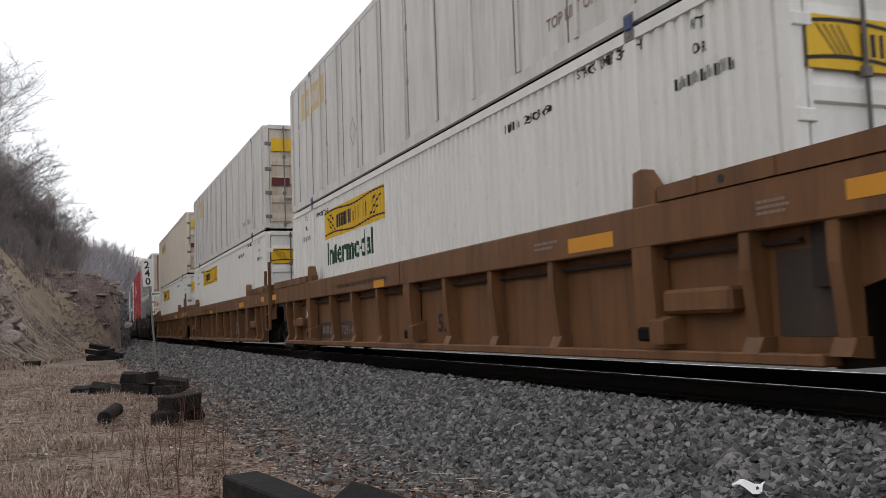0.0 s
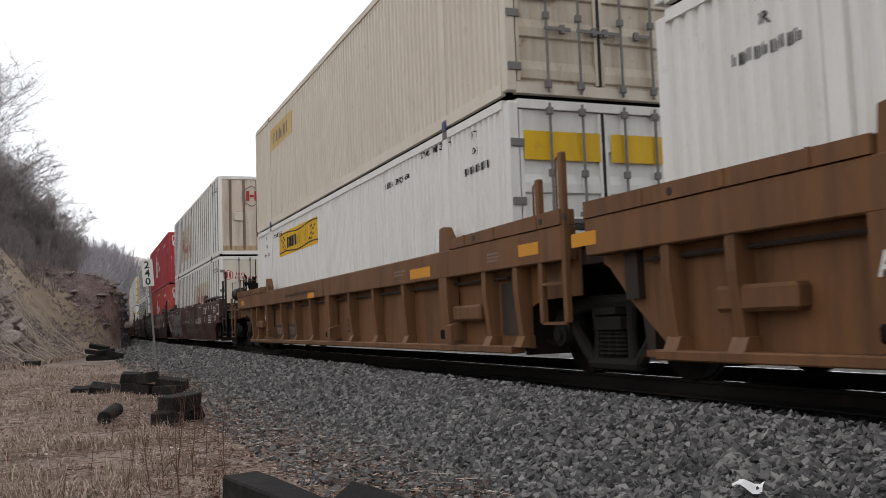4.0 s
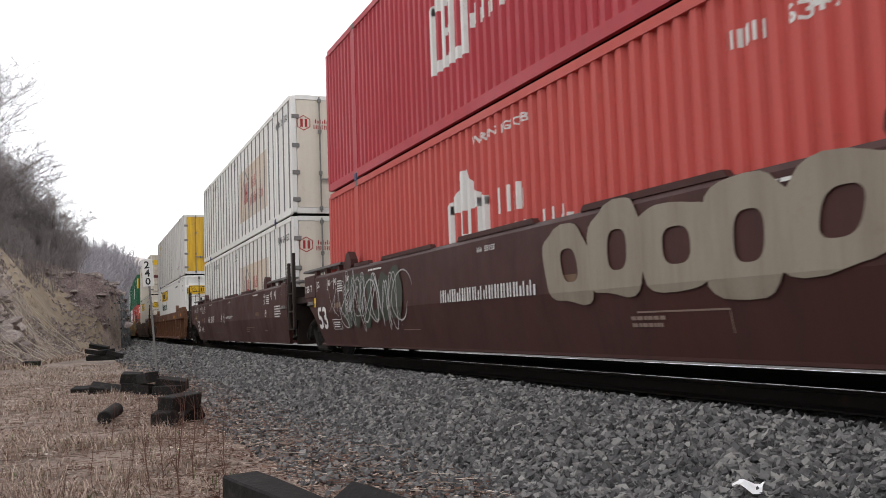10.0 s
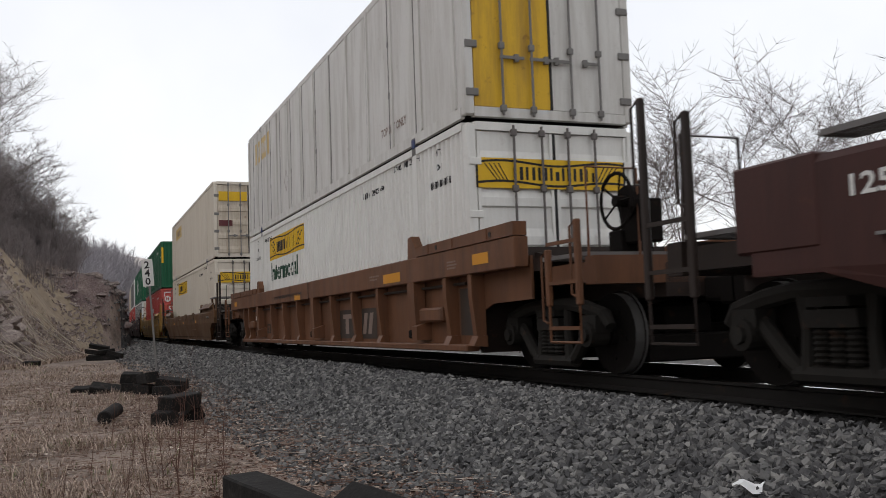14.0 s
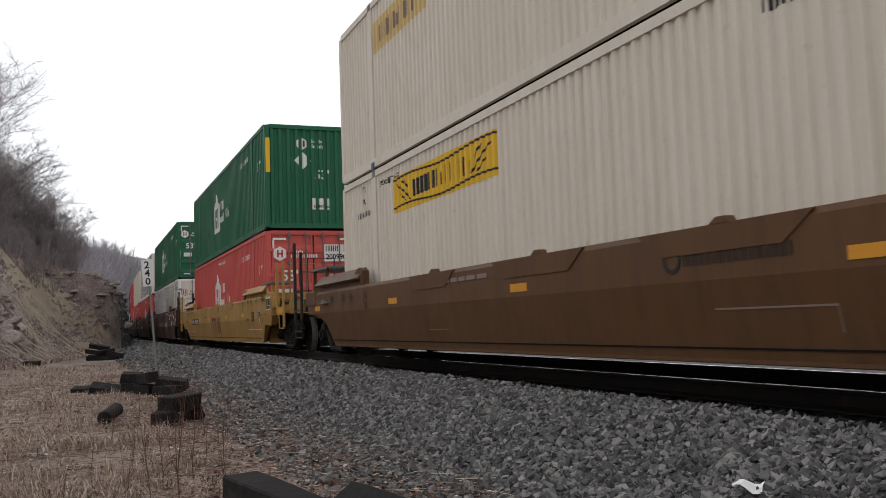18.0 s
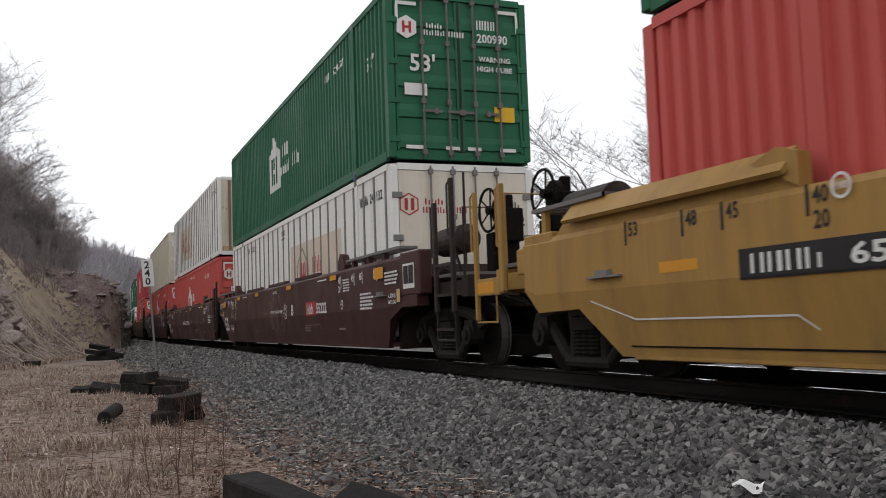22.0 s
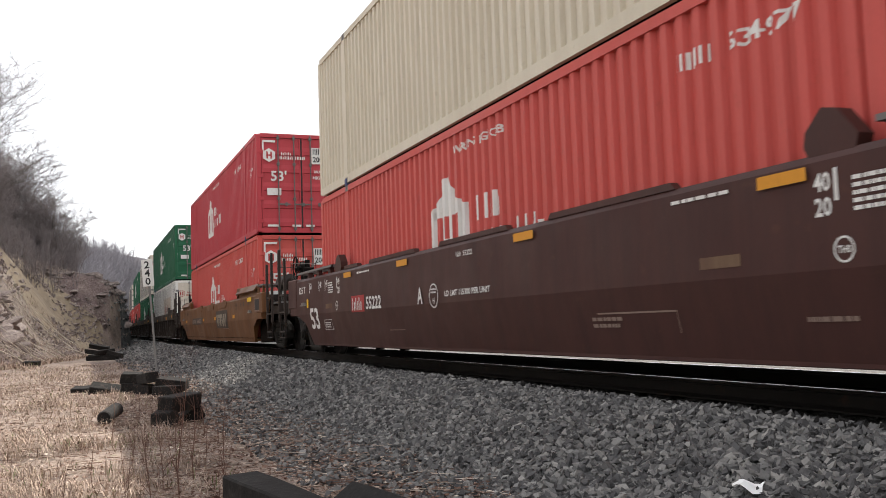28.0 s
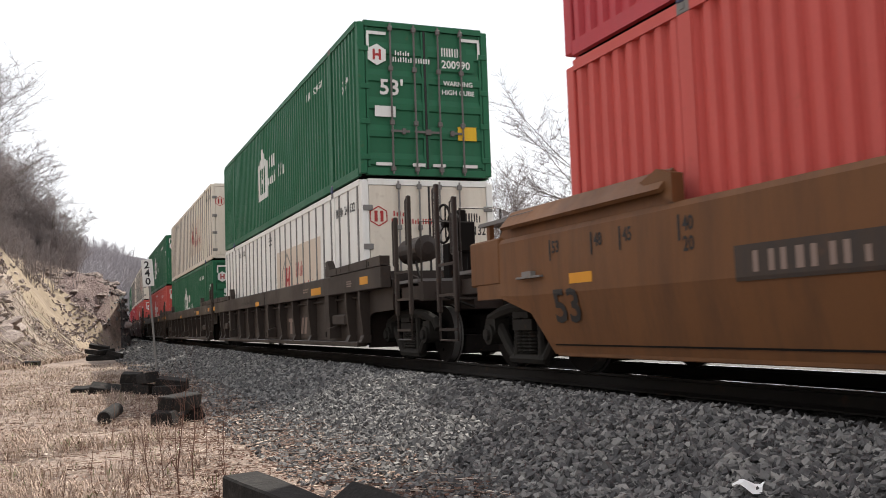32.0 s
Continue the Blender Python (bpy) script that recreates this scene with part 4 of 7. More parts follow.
def wheelset_mesh():
    bm = bmesh.new()
    disc(bm, (0, 0, 0), "y", 0.08, 2.1, 10)
    for s in (-1, 1):
        disc(bm, (0, s * 0.74, 0), "y", 0.42, 0.13, 28)
        disc(bm, (0, s * 0.685, 0), "y", 0.445, 0.03, 28)
        disc(bm, (0, s * 0.82, 0), "y", 0.13, 0.1, 12)
        for k in range(5):                                        # lightening marks on the web
            a = k * math.tau / 5
            disc(bm, (0.25 * math.cos(a), s * 0.81, 0.25 * math.sin(a)), "y", 0.03, 0.03, 6)
    return bm


WHEELSETS = {-1: [], 1: []}


def running_gear(parent, x):
    t = truck(parent, x, "")
    for e in (-1, 1):
        w = part("wheelset", wheelset_mesh, M["steel_dark"], t, "two steel wheels on an axle", key=("ws",))
        w.data.materials.append(M["tread"]) if len(w.data.materials) < 2 else None
        w.matrix_basis = pose(e * 0.89, 0, 0.42)
        WHEELSETS[e].append(w)
    for f in MESHES[("ws",)].polygons:                             # bright running surface
        if math.hypot(f.center.x, f.center.z) > 0.4 and abs(f.normal.y) < 0.3:
            f.material_index = 1


def grab(c, e, x, z0, z1, mat, key, y=SY - 0.03, w=0.42):
    part("grab_iron", lambda: tube(bmesh.new(), [(x, y + 0.05, z0), (x, y, z0), (x, y, z1), (x, y + 0.05, z1)], 0.012, 5), mat, c, key=key)


def ladder(c, e, mat, mk, tall):
    """Side ladder at the end of a car; at coupler ends its stiles stand tall."""
    if mk[0] == "yellow_car":
        for x, w, low in ((e * 10.61, 0.05, 0.92), (e * 11.33, 0.022, 0.6)):
            part("ladder_stile", lambda: boxes((x - w, x + w, SY, SY + 0.06, low, 2.15), bevel=0.012), mat, c, key=("ystile", x))
            part("hand_hold", lambda: tube(bmesh.new(), [(x - 0.04, SY + 0.03, 1.42), (x - 0.13, SY + 0.03, 1.45), (x - 0.13, SY + 0.03, 2.1), (x - 0.04, SY + 0.03, 2.14)], 0.014, 5), mat, c, key=("yhold", x))
        part("end_panel", lambda: boxes((*sorted((e * 10.68, e * 11.3)), SY + 0.01, SY + 0.05, 0.89, 1.09), bevel=0.008), mat, c, key=("ypanel", e))
        part("end_reflector", lambda: boxes((*sorted((e * 10.82, e * 11.27)), SY + 0.004, SY + 0.01, 0.92, 1.05)), M["orange"], c, "orange reflector", key=("yrefl", e))
        part("stirrup", lambda: tube(bmesh.new(), [(e * 10.8, SY + 0.03, 0.9), (e * 10.8, SY + 0.03, 0.58), (e * 11.33, SY + 0.03, 0.58), (e * 11.33, SY + 0.03, 0.9)], 0.016, 5), mat, c, key=("ystir", e))
        return
    x0, x1 = e * 10.6, e * 11.2
    top = 2.45 if tall else 1.55
    for x, h in ((x0, top - 0.25), (x1, top)):
        part("ladder_stile", lambda: boxes((x - 0.035, x + 0.035, SY + 0.0, SY + 0.06, 0.72, h), bevel=0.012), mat, c, key=("stile", x, h, mk))
        part("hand_hold", lambda: tube(bmesh.new(), [(x - 0.05, SY + 0.03, h - 0.75), (x - 0.14 * 1, SY + 0.03, h - 0.72), (x - 0.14, SY + 0.03, h - 0.06), (x - 0.05, SY + 0.03, h - 0.02)], 0.014, 5), mat, c, key=("hold", x, h, mk))
    for z in (0.5, 0.95, 1.35):
        part("rung", lambda: boxes((min(x0, x1), max(x0, x1), SY + 0.01, SY + 0.035, z - 0.018, z + 0.018)), mat, c, key=("rung", x0, z, mk))
    part("stirrup", lambda: tube(bmesh.new(), [(x0, SY + 0.03, 0.75), (x0, SY + 0.03, 0.36), (x1, SY + 0.03, 0.36), (x1, SY + 0.03, 0.75)], 0.016, 5), mat, c, key=("stir", x0, mk))


def brake_gear(c, e, mat, mk):
    """Hand-brake wheel on a stand, with the air reservoir beside it."""
    x = e * 10.85
    tan = str(mk).startswith("tan_car")
    up = 0.0 if tan else 0.3
    part("brake_stand", lambda: boxes((x - 0.05, x + 0.05, -0.62, -0.5, 1.2, 2.0 + up), (x - 0.18, x + 0.18, -0.7, -0.42, 1.35 + up, 1.8 + up), (x - 0.35, x - 0.1, -0.75, -0.35, 1.2, 1.5 + up), bevel=0.015), M["steel_dark"], c, key=("bst", e, mk))
    def wheel():
        bm = bmesh.new()
        cx, cy, cz, r = x, -0.86, 1.78 + up, 0.29
        tube(bm, [(cx + r * math.cos(k * math.tau / 20), cy, cz + r * math.sin(k * math.tau / 20)) for k in range(20)], 0.02, 5, True)
        for k in range(5):
            a = k * math.tau / 5
            tube(bm, [(cx, cy + 0.03, cz), (cx + r * math.cos(a), cy, cz + r * math.sin(a))], 0.014, 4)
        disc(bm, (cx, cy + 0.05, cz), "y", 0.06, 0.14, 8)
        disc(bm, (cx, cy + 0.16, cz), "y", 0.17, 0.08, 14)
        return bm
    part("brake_wheel", wheel, M["steel_dark"], c, "spoked hand-brake wheel", key=("bw", e, tan))
    if tan:
        return
    part("air_reservoir", lambda: tube(bmesh.new(), [(x - e * 1.65, -0.85, 1.78), (x - e * 1.6, -0.85, 1.78), (x - e * 0.75, -0.85, 1.78), (x - e * 0.7, -0.85, 1.78)], [0.1, 0.21, 0.21, 0.1], 18), M["grime"], c, "cylindrical air tank", key=("air", e))
    part("air_pipe", lambda: tube(bmesh.new(), [(x - e * 0.6, -1.1, 1.55), (x - e * 0.2, -1.2, 1.3), (x + e * 0.3, -1.2, 1.05), (x + e * 0.7, -0.7, 0.8)], 0.022, 5), M["steel_dark"], c, key=("pipe", e))


def grating(c, x0, x1, y0, y1, z, key, name="walkway"):
    def make():
        bm = boxes((x0, x1, y0, y0 + 0.03, z - 0.03, z + 0.012), (x0, x1, y1 - 0.03, y1, z - 0.03, z + 0.012), (x0, x0 + 0.03, y0, y1, z - 0.03, z + 0.012), (x1 - 0.03, x1, y0, y1, z - 0.03, z + 0.012))
        n = int((x1 - x0) / 0.055)
        for i in range(1, n):
            x = x0 + i * (x1 - x0) / n
            box(bm, x - 0.012, x + 0.012, y0, y1, z - 0.012, z + 0.008)
        m = max(2, int((y1 - y0) / 0.09))
        for i in range(1, m):
            y = y0 + i * (y1 - y0) / m
            box(bm, x0, x1, y - 0.006, y + 0.006, z - 0.02, z)
        return bm
    return part(name, make, M["grating"], c, "steel grating walkway", key=key)


def well_floor(c, mat, mk):
    part("floor_frame", lambda: boxes((-8.3, 8.3, -1.4, -1.1, 0.24, 0.3), (-8.3, 8.3, 1.1, 1.4, 0.24, 0.3), *[(x - 0.15, x + 0.15, -1.4, 1.4, 0.245, 0.295) for x in (-8.0, -6.1, -3.0, 0.0, 3.0, 6.1, 8.0)]), mat, c, key=("wf", mk))


def car_end(c, e, coupled, mat, mk, brake):
    """Shear plate, bolster and step platform beyond the well."""
    xe = 11.2 if coupled else 9.5
    def plate():
        a, b = sorted((e * 8.35, e * xe))
        bm = boxes((a, b, -0.55, 0.55, 0.78, 1.12))
        a2, b2 = sorted((e * 8.3, e * 8.5))
        box(bm, a2, b2, -1.45, 1.45, 0.75, 1.52)
        prism(bm, [(e * 8.3, 0.75), (e * 8.5, 0.75), (e * 8.4, 0.2), (e * 8.3, 0.2)], "y", -1.3, 1.3)
        a3, b3 = sorted((e * 8.5, e * (10.1 if coupled else 9.5)))
        box(bm, a3, b3, -1.35, 1.35, 1.12, 1.26)
        for y in (-1.1, -0.55, 0.55, 1.1):
            prism(bm, [(e * 8.5, 1.45), (e * 8.5, 1.26), (e * 9.5, 1.26)], "y", y - 0.03, y + 0.03)
        return bm
    part("end_platform", plate, mat if mk[0] == "yellow_car" else M["grime"], c, key=("ep", e, coupled, mk))
    if coupled:
        a, b = sorted((e * 10.1, e * 11.2))
        part("end_sill", lambda: boxes((e * 11.1 - 0.1, e * 11.1 + 0.1, -1.35, 1.35, 0.92, 1.2), (a, b, -1.3, -1.15, 0.95, 1.15), (a, b, 1.15, 1.3, 0.95, 1.15)), mat, c, key=("es", e, mk))
        part("coupler", lambda: boxes((*sorted((e * 11.2, e * 11.72)), -0.1, 0.1, 0.72, 0.98), (*sorted((e * 11.55, e * 11.82)), -0.2, 0.14, 0.68, 1.02), bevel=0.03), M["steel_dark"], c, "grimy cast coupler", key=("cpl", e))
        part("air_hose", lambda: tube(bmesh.new(), [(e * 11.1, 0.4, 0.95), (e * 11.4, 0.45, 0.75), (e * 11.65, 0.35, 0.45), (e * 11.8, 0.15, 0.4)], 0.03, 6), M["ink"], c, "rubber air hose", key=("hose", e))
        grating(c, *sorted((e * 10.1, e * 10.95)), -1.35, 1.35, 1.24, ("eg", e))
        ladder(c, e, mat, mk, not str(mk).startswith("tan_car"))
        part("cross_grab", lambda: tube(bmesh.new(), [(e * 11.0, -1.3, 1.2), (e * 11.0, -1.3, 2.1), (e * 11.0, -0.7, 2.1), (e * 11.0, -0.7, 1.2)], 0.016, 5), mat, c, key=("cg", e, mk))
        if brake:
            brake_gear(c, e, mat, mk)
    else:
        grating(c, *sorted((e * 8.55, e * 9.3)), -1.4, 1.0, 1.62, ("ag", e))
        if e > 0:
            la = 9.2 if mk in ("tan_car", "tan_car_rusty", "dark_car") else 8.62
            for x, h in ((la, 2.05), (la + 0.5, 2.25)):
                part("ladder_stile", lambda: boxes((x - 0.04, x + 0.04, SY + 0.01, SY + 0.08, 0.55, h), bevel=0.012), mat, c, key=("as", x, mk))
                part("hand_hold", lambda: tube(bmesh.new(), [(x - 0.04, SY + 0.04, h - 0.6), (x - 0.12, SY + 0.04, h - 0.56), (x - 0.12, SY + 0.04, h - 0.06), (x - 0.04, SY + 0.04, h - 0.02)], 0.012, 5), mat, c, key=("ah", x, mk))
            for z in (0.55, 0.95, 1.35):
                part("rung", lambda: boxes((la, la + 0.5, SY + 0.02, SY + 0.045, z - 0.016, z + 0.016)), mat, c, key=("ar", z, mk))


def guide(c, e, mat, mk, at):
    """Container guide at the forty-foot mark, a flared post on the top chord."""
    part("container_guide", lambda: prism(bmesh.new(), [(at + e * a, z) for a, z in (((0.08, 1.5), (0.0, 1.66), (0.02, 1.76), (0.17, 1.9), (0.3, 1.87), (0.46, 1.68), (0.4, 1.5)) if str(mk).startswith("(") else ((0.02, 1.5), (0.05, 1.82), (0.18, 1.84), (0.36, 1.64), (0.36, 1.5)))], "y", SY + 0.02, SY + 0.15), mat, c, "flared guide post", key=("guide", at, mk))


def station_marks(c, e, ink, at, z, boxed):
    """Length figures, each with an upright bar that marks the place."""
    spots = (("40/20", 6.62), ("45", 7.38), ("48", 7.86), ("53", 8.63)) if boxed else (("40", 5.95), ("45", 6.8), ("48", 7.28), ("53", 8.08))
    for word, u in spots:
        h = 0.1 if boxed else 0.125
        w = h * (0.56 * len(word))
        if boxed:
            polys = fit_text(word, u if e > 0 else -u + 0.5 - w, z - 0.01, w, h)
        elif e > 0:
            polys = fit_text(word, u - w - 0.03, z + 0.02, w, h) + quad(u, z - 0.05, u + 0.03, z + 0.16)
        else:
            polys = fit_text(word, -u + 0.06, z + 0.02, w, h) + quad(-u, z - 0.05, -u + 0.03, z + 0.16)
        if word == "40" and not boxed:
            polys += fit_text("20", (u - w - 0.03) if e > 0 else -u + 0.06, z - 0.14, w, h)
        decal("length_mark", polys, ink, c, ("side", at, False), None, "stencilled length mark", key=("lm", e, word, z, at, ink.name))


def ribbed_car(tint, front, rear, name_marks, label, brake_front=False):
    """Well car with an open-framed side: top chord, sheet and vertical posts."""
    mat, mk = M[tint], tint
    c = thing("well_car", label, "railway car", "container well cars")
    fa, ra = (9.9 if front == "C" else 9.7), (9.9 if rear == "C" else 8.95)
    for s in (-1, 1):
        ya, yb = sorted((s * 1.575, s * 1.40))
        part("top_chord", lambda: boxes((-ra, fa, ya, yb, 1.17, 1.52), bevel=0.012), mat, c, key=("tc", s, mk, front, rear))
        part("side_sheet", lambda: prism(bmesh.new(), [(-8.3 if rear == "C" else -7.95, 0.3), (8.45, 0.3), (8.6, 0.72), (8.9, 0.8), (fa, 0.82), (fa, 1.3), (-ra, 1.3), (-ra, 1.1), (-8.85, 0.85 if rear == "C" else 1.05), (-8.5, 0.72)], "y", *sorted((s * 1.38, s * 1.35))), mat, c, key=("ss", s, mk, front, rear))
        part("bottom_sill", lambda: boxes((-7.95, 8.45, *sorted((s * 1.56, s * 1.38)), 0.225, 0.31), bevel=0.012), mat, c, key=("bs", s, mk))
        for x in (-7.75, -6.95, -3.82, -2.4, -0.93, 1.97, 3.4, 4.87, 7.77, 8.6):
            def post():
                bm = bmesh.new()
                prism(bm, [(s * 1.375, 0.3), (s * 1.49, 0.3), (s * 1.555, 0.9), (s * 1.555, 1.17), (s * 1.375, 1.17)], "x", -0.055, 0.055)
                prism(bm, [(s * 1.375, 0.28), (s * 1.56, 0.3), (s * 1.5, 0.42), (s * 1.375, 0.42)], "x", -0.09, 0.09)
                return bm
            p = part("side_post", post, mat, c, key=("sp", s, mk))
            p.location.x = x
    for e in (-1, 1):
        xe = fa if e > 0 else ra

        def raised(e=e, xe=xe):
            bm = bmesh.new()
            x0 = 6.8 if e > 0 else 5.6
            prism(bm, [(e * x0, 1.525), (e * xe, 1.525), (e * xe, 1.68), (e * x0, 1.65)], "y", SY - 0.01, SY + 0.16)
            for x in (x0 + 0.5, x0 + 1.35, x0 + 2.4):
                box(bm, e * x - 0.02, e * x + 0.02, SY - 0.02, SY, 1.53, 1.66)
            return bm
        part("end_chord", raised, mat, c, "raised channel on the top chord", key=("ec", e, mk, xe))
        for x in (7.6, 9.3):
            part("drain_hole", lambda: tube(bmesh.new(), [(e * x, SY - 0.016, 1.59), (e * x, SY - 0.008, 1.59)], 0.035, 10), M["ink"], c, key=("dhole", e, x))
        guide(c, 1, mat, mk, 6.37 if e > 0 else -5.6)
        car_end(c, e, (front if e > 0 else rear) == "C", mat, mk, e > 0 and brake_front)
    for x in (-5.52, 0.55, 6.52):
        jp = part("jack_post", lambda: prism(prism(bmesh.new(), [(-1.4, 1.19), (SY + 0.004, 1.19), (SY + 0.004, 0.95), (SY + 0.03, 0.42), (-1.4, 0.36)], "x", -0.15, 0.13), [(-1.38, 0.36), (SY - 0.03, 0.36), (SY - 0.03, 0.55), (-1.38, 0.62)], "x", 0.1, 0.3), mat, c, key=("jp", mk))
        jp.location.x = x
        part("jack_pad", lambda: boxes((-0.12, 0.12, SY - 0.01, -1.4, 0.38, 0.5), bevel=0.02), M["steel_dark"], jp, key=("jpp",))
    for x in (-7.2, 6.7):
        vb = part("valve_box", lambda: boxes((0.0, 0.85, SY + 0.05, -1.3, 0.6, 0.8), bevel=0.03), mat, c, key=("vb", mk))
        vb.location.x = x
    part("brake_pipe", lambda: tube(bmesh.new(), [(-8.2, -1.43, 1.08), (8.2, -1.43, 1.08)], 0.022, 6), M["dark_car"], c, "thin pipe along the side", key=("bpp",))
    well_floor(c, mat, mk)
    dark = M["ink"]
    station_marks(c, 1, dark, -1.52, 1.25, True)
    station_marks(c, -1, dark, -1.52, 1.25, True)
    for k, q in enumerate((quad(5.3, 1.22, 6.1, 1.36), quad(-0.98, 1.18, -0.45, 1.3), quad(8.76, 1.27, 9.22, 1.4), quad(-9.2, 1.27, -8.75, 1.4))):
        decal("reflector", q, M["orange"], c, ("side", SY, False), None, "orange reflector", key=("orf", k))
    decal("small_print", lines_of(4.6, 1.3, 0.5, 0.1, 2, 3) + lines_of(7.95, 1.27, 0.32, 0.12, 3, 8), M["faint_ink"], c, ("side", SY, False), None, "worn small print", key=("rsp",))
    plate = -1.382
    if name_marks == "figures":
        decal("length_mark", fit_text("53", 1.3, 0.46, 0.4, 0.26), M["ink"], c, ("side", plate, False), None, "stencilled 53", key=("l53",))
        d = decal("name_plate", quad(-5.23, 0.36, -4.06, 0.67) + quad(-3.8, 0.36, -2.56, 0.67), M["sooty_black"], c, ("side", plate, False), None, "black lettering panel", key=("np1",))
        decal("lettering", strokes(-5.05, 0.44, 0.85, 0.16, 4) + fit_text("729149", -3.66, 0.43, 0.98, 0.17), M["faint_ink"], d, ("side", plate, False), None, "", 0.008, key=("np2",))
    else:
        decal("length_mark", fit_text("53", -5.1, 0.45, 0.45, 0.26), M["ink"], c, ("side", plate, False), None, "stencilled 53", key=("l53b",))
        d = decal("name_plate", quad(2.03, 0.36, 4.32, 0.88), M["sooty_black"], c, ("side", plate, False), None, "black lettering panel", key=("np3",))
        decal("lettering", quad(2.25, 0.72, 3.35, 0.8) + [[(u, 0.44), (u + 0.22, 0.44), (u + 0.22, 0.72), (u, 0.72)] for u in (2.42, 2.98)] + [[(a, 0.44), (a + 0.2, 0.44), (a + 0.34, 0.8), (a + 0.14, 0.8)] for a in (3.5, 3.82)],
              M["faint_ink"], d, ("side", plate, False), None, "worn pale shapes", 0.008, key=("np4",))
    decal("side_letter", fit_text("A", -5.6, 0.78, 0.13, 0.16), M["white_ink"], c, ("side", SY - 0.012, False), None, "white letter", key=("sA",))
    decal("stencil", fit_text("52,900 LBS MAX GROSS WT FOR 20 FT CONTAINER", -3.2, 1.26, 2.9, 0.085), M["ink"], c, ("side", SY, False), None, "black stencilled load words", key=("lbs",))
    part("chord_joint", lambda: boxes((0.28, 0.31, SY - 0.006, SY + 0.02, 1.175, 1.515)), M["ink"], c, key=("cj",))
    decal("data_panel", quad(7.9, 0.42, 8.45, 1.02), M["sooty_black"], c, ("side", plate, False), None, "black data panel", key=("dp",))
    return c


ENDS = {("Y", 1): [(8.38, 0.238), (8.97, 0.68), (9.8, 0.66), (10.03, 0.9)], ("Y", -1): [(8.38, 0.238), (8.97, 0.68), (9.8, 0.66), (10.03, 0.9)],
        ("C", 1): [(8.25, 0.238), (8.6, 0.66), (9.25, 0.84), (9.9, 0.84)], ("A", 1): [(8.25, 0.238), (8.35, 0.45), (8.5, 0.7), (8.56, 0.72)],
        ("C", -1): [(8.25, 0.238), (8.6, 0.66), (9.25, 0.84), (9.9, 0.84)], ("A", -1): [(7.9, 0.238), (8.4, 0.8), (8.95, 1.1), (9.12, 1.14)]}


def smooth_side(s, top, front, rear):
    """Slab side with a crease, cut up at both ends above the trucks."""
    bm = bmesh.new()
    xs = [(-x, z) for x, z in ENDS[rear, -1][::-1]] + ENDS[front, 1]
    cols = []
    def face_y(z):
        return s * (1.575 if z >= 0.85 else 1.575 - 0.125 * (0.85 - z) / 0.65)
    for x, zb in xs:
        zs = [zb, (zb + 0.85) / 2, 0.85, top - 0.05, top] if zb < 0.8 else [zb, zb + 0.03, zb + 0.06, top - 0.05, top]
        ys = [face_y(z) for z in zs]
        ys[-1] = s * 1.55
        outer = [bm.verts.new((x, y, z)) for y, z in zip(ys, zs)]
        inner = [bm.verts.new((x, s * 1.42, zs[-1])), bm.verts.new((x, s * 1.4, zs[0]))]
        cols.append(outer + inner)
    for a, b in zip(cols, cols[1:]):
        for k in range(len(a)):
            bm.faces.new((a[k], b[k], b[(k + 1) % len(a)], a[(k + 1) % len(a)]))
    bm.faces.new(cols[0]), bm.faces.new(cols[-1][::-1])
    return bm


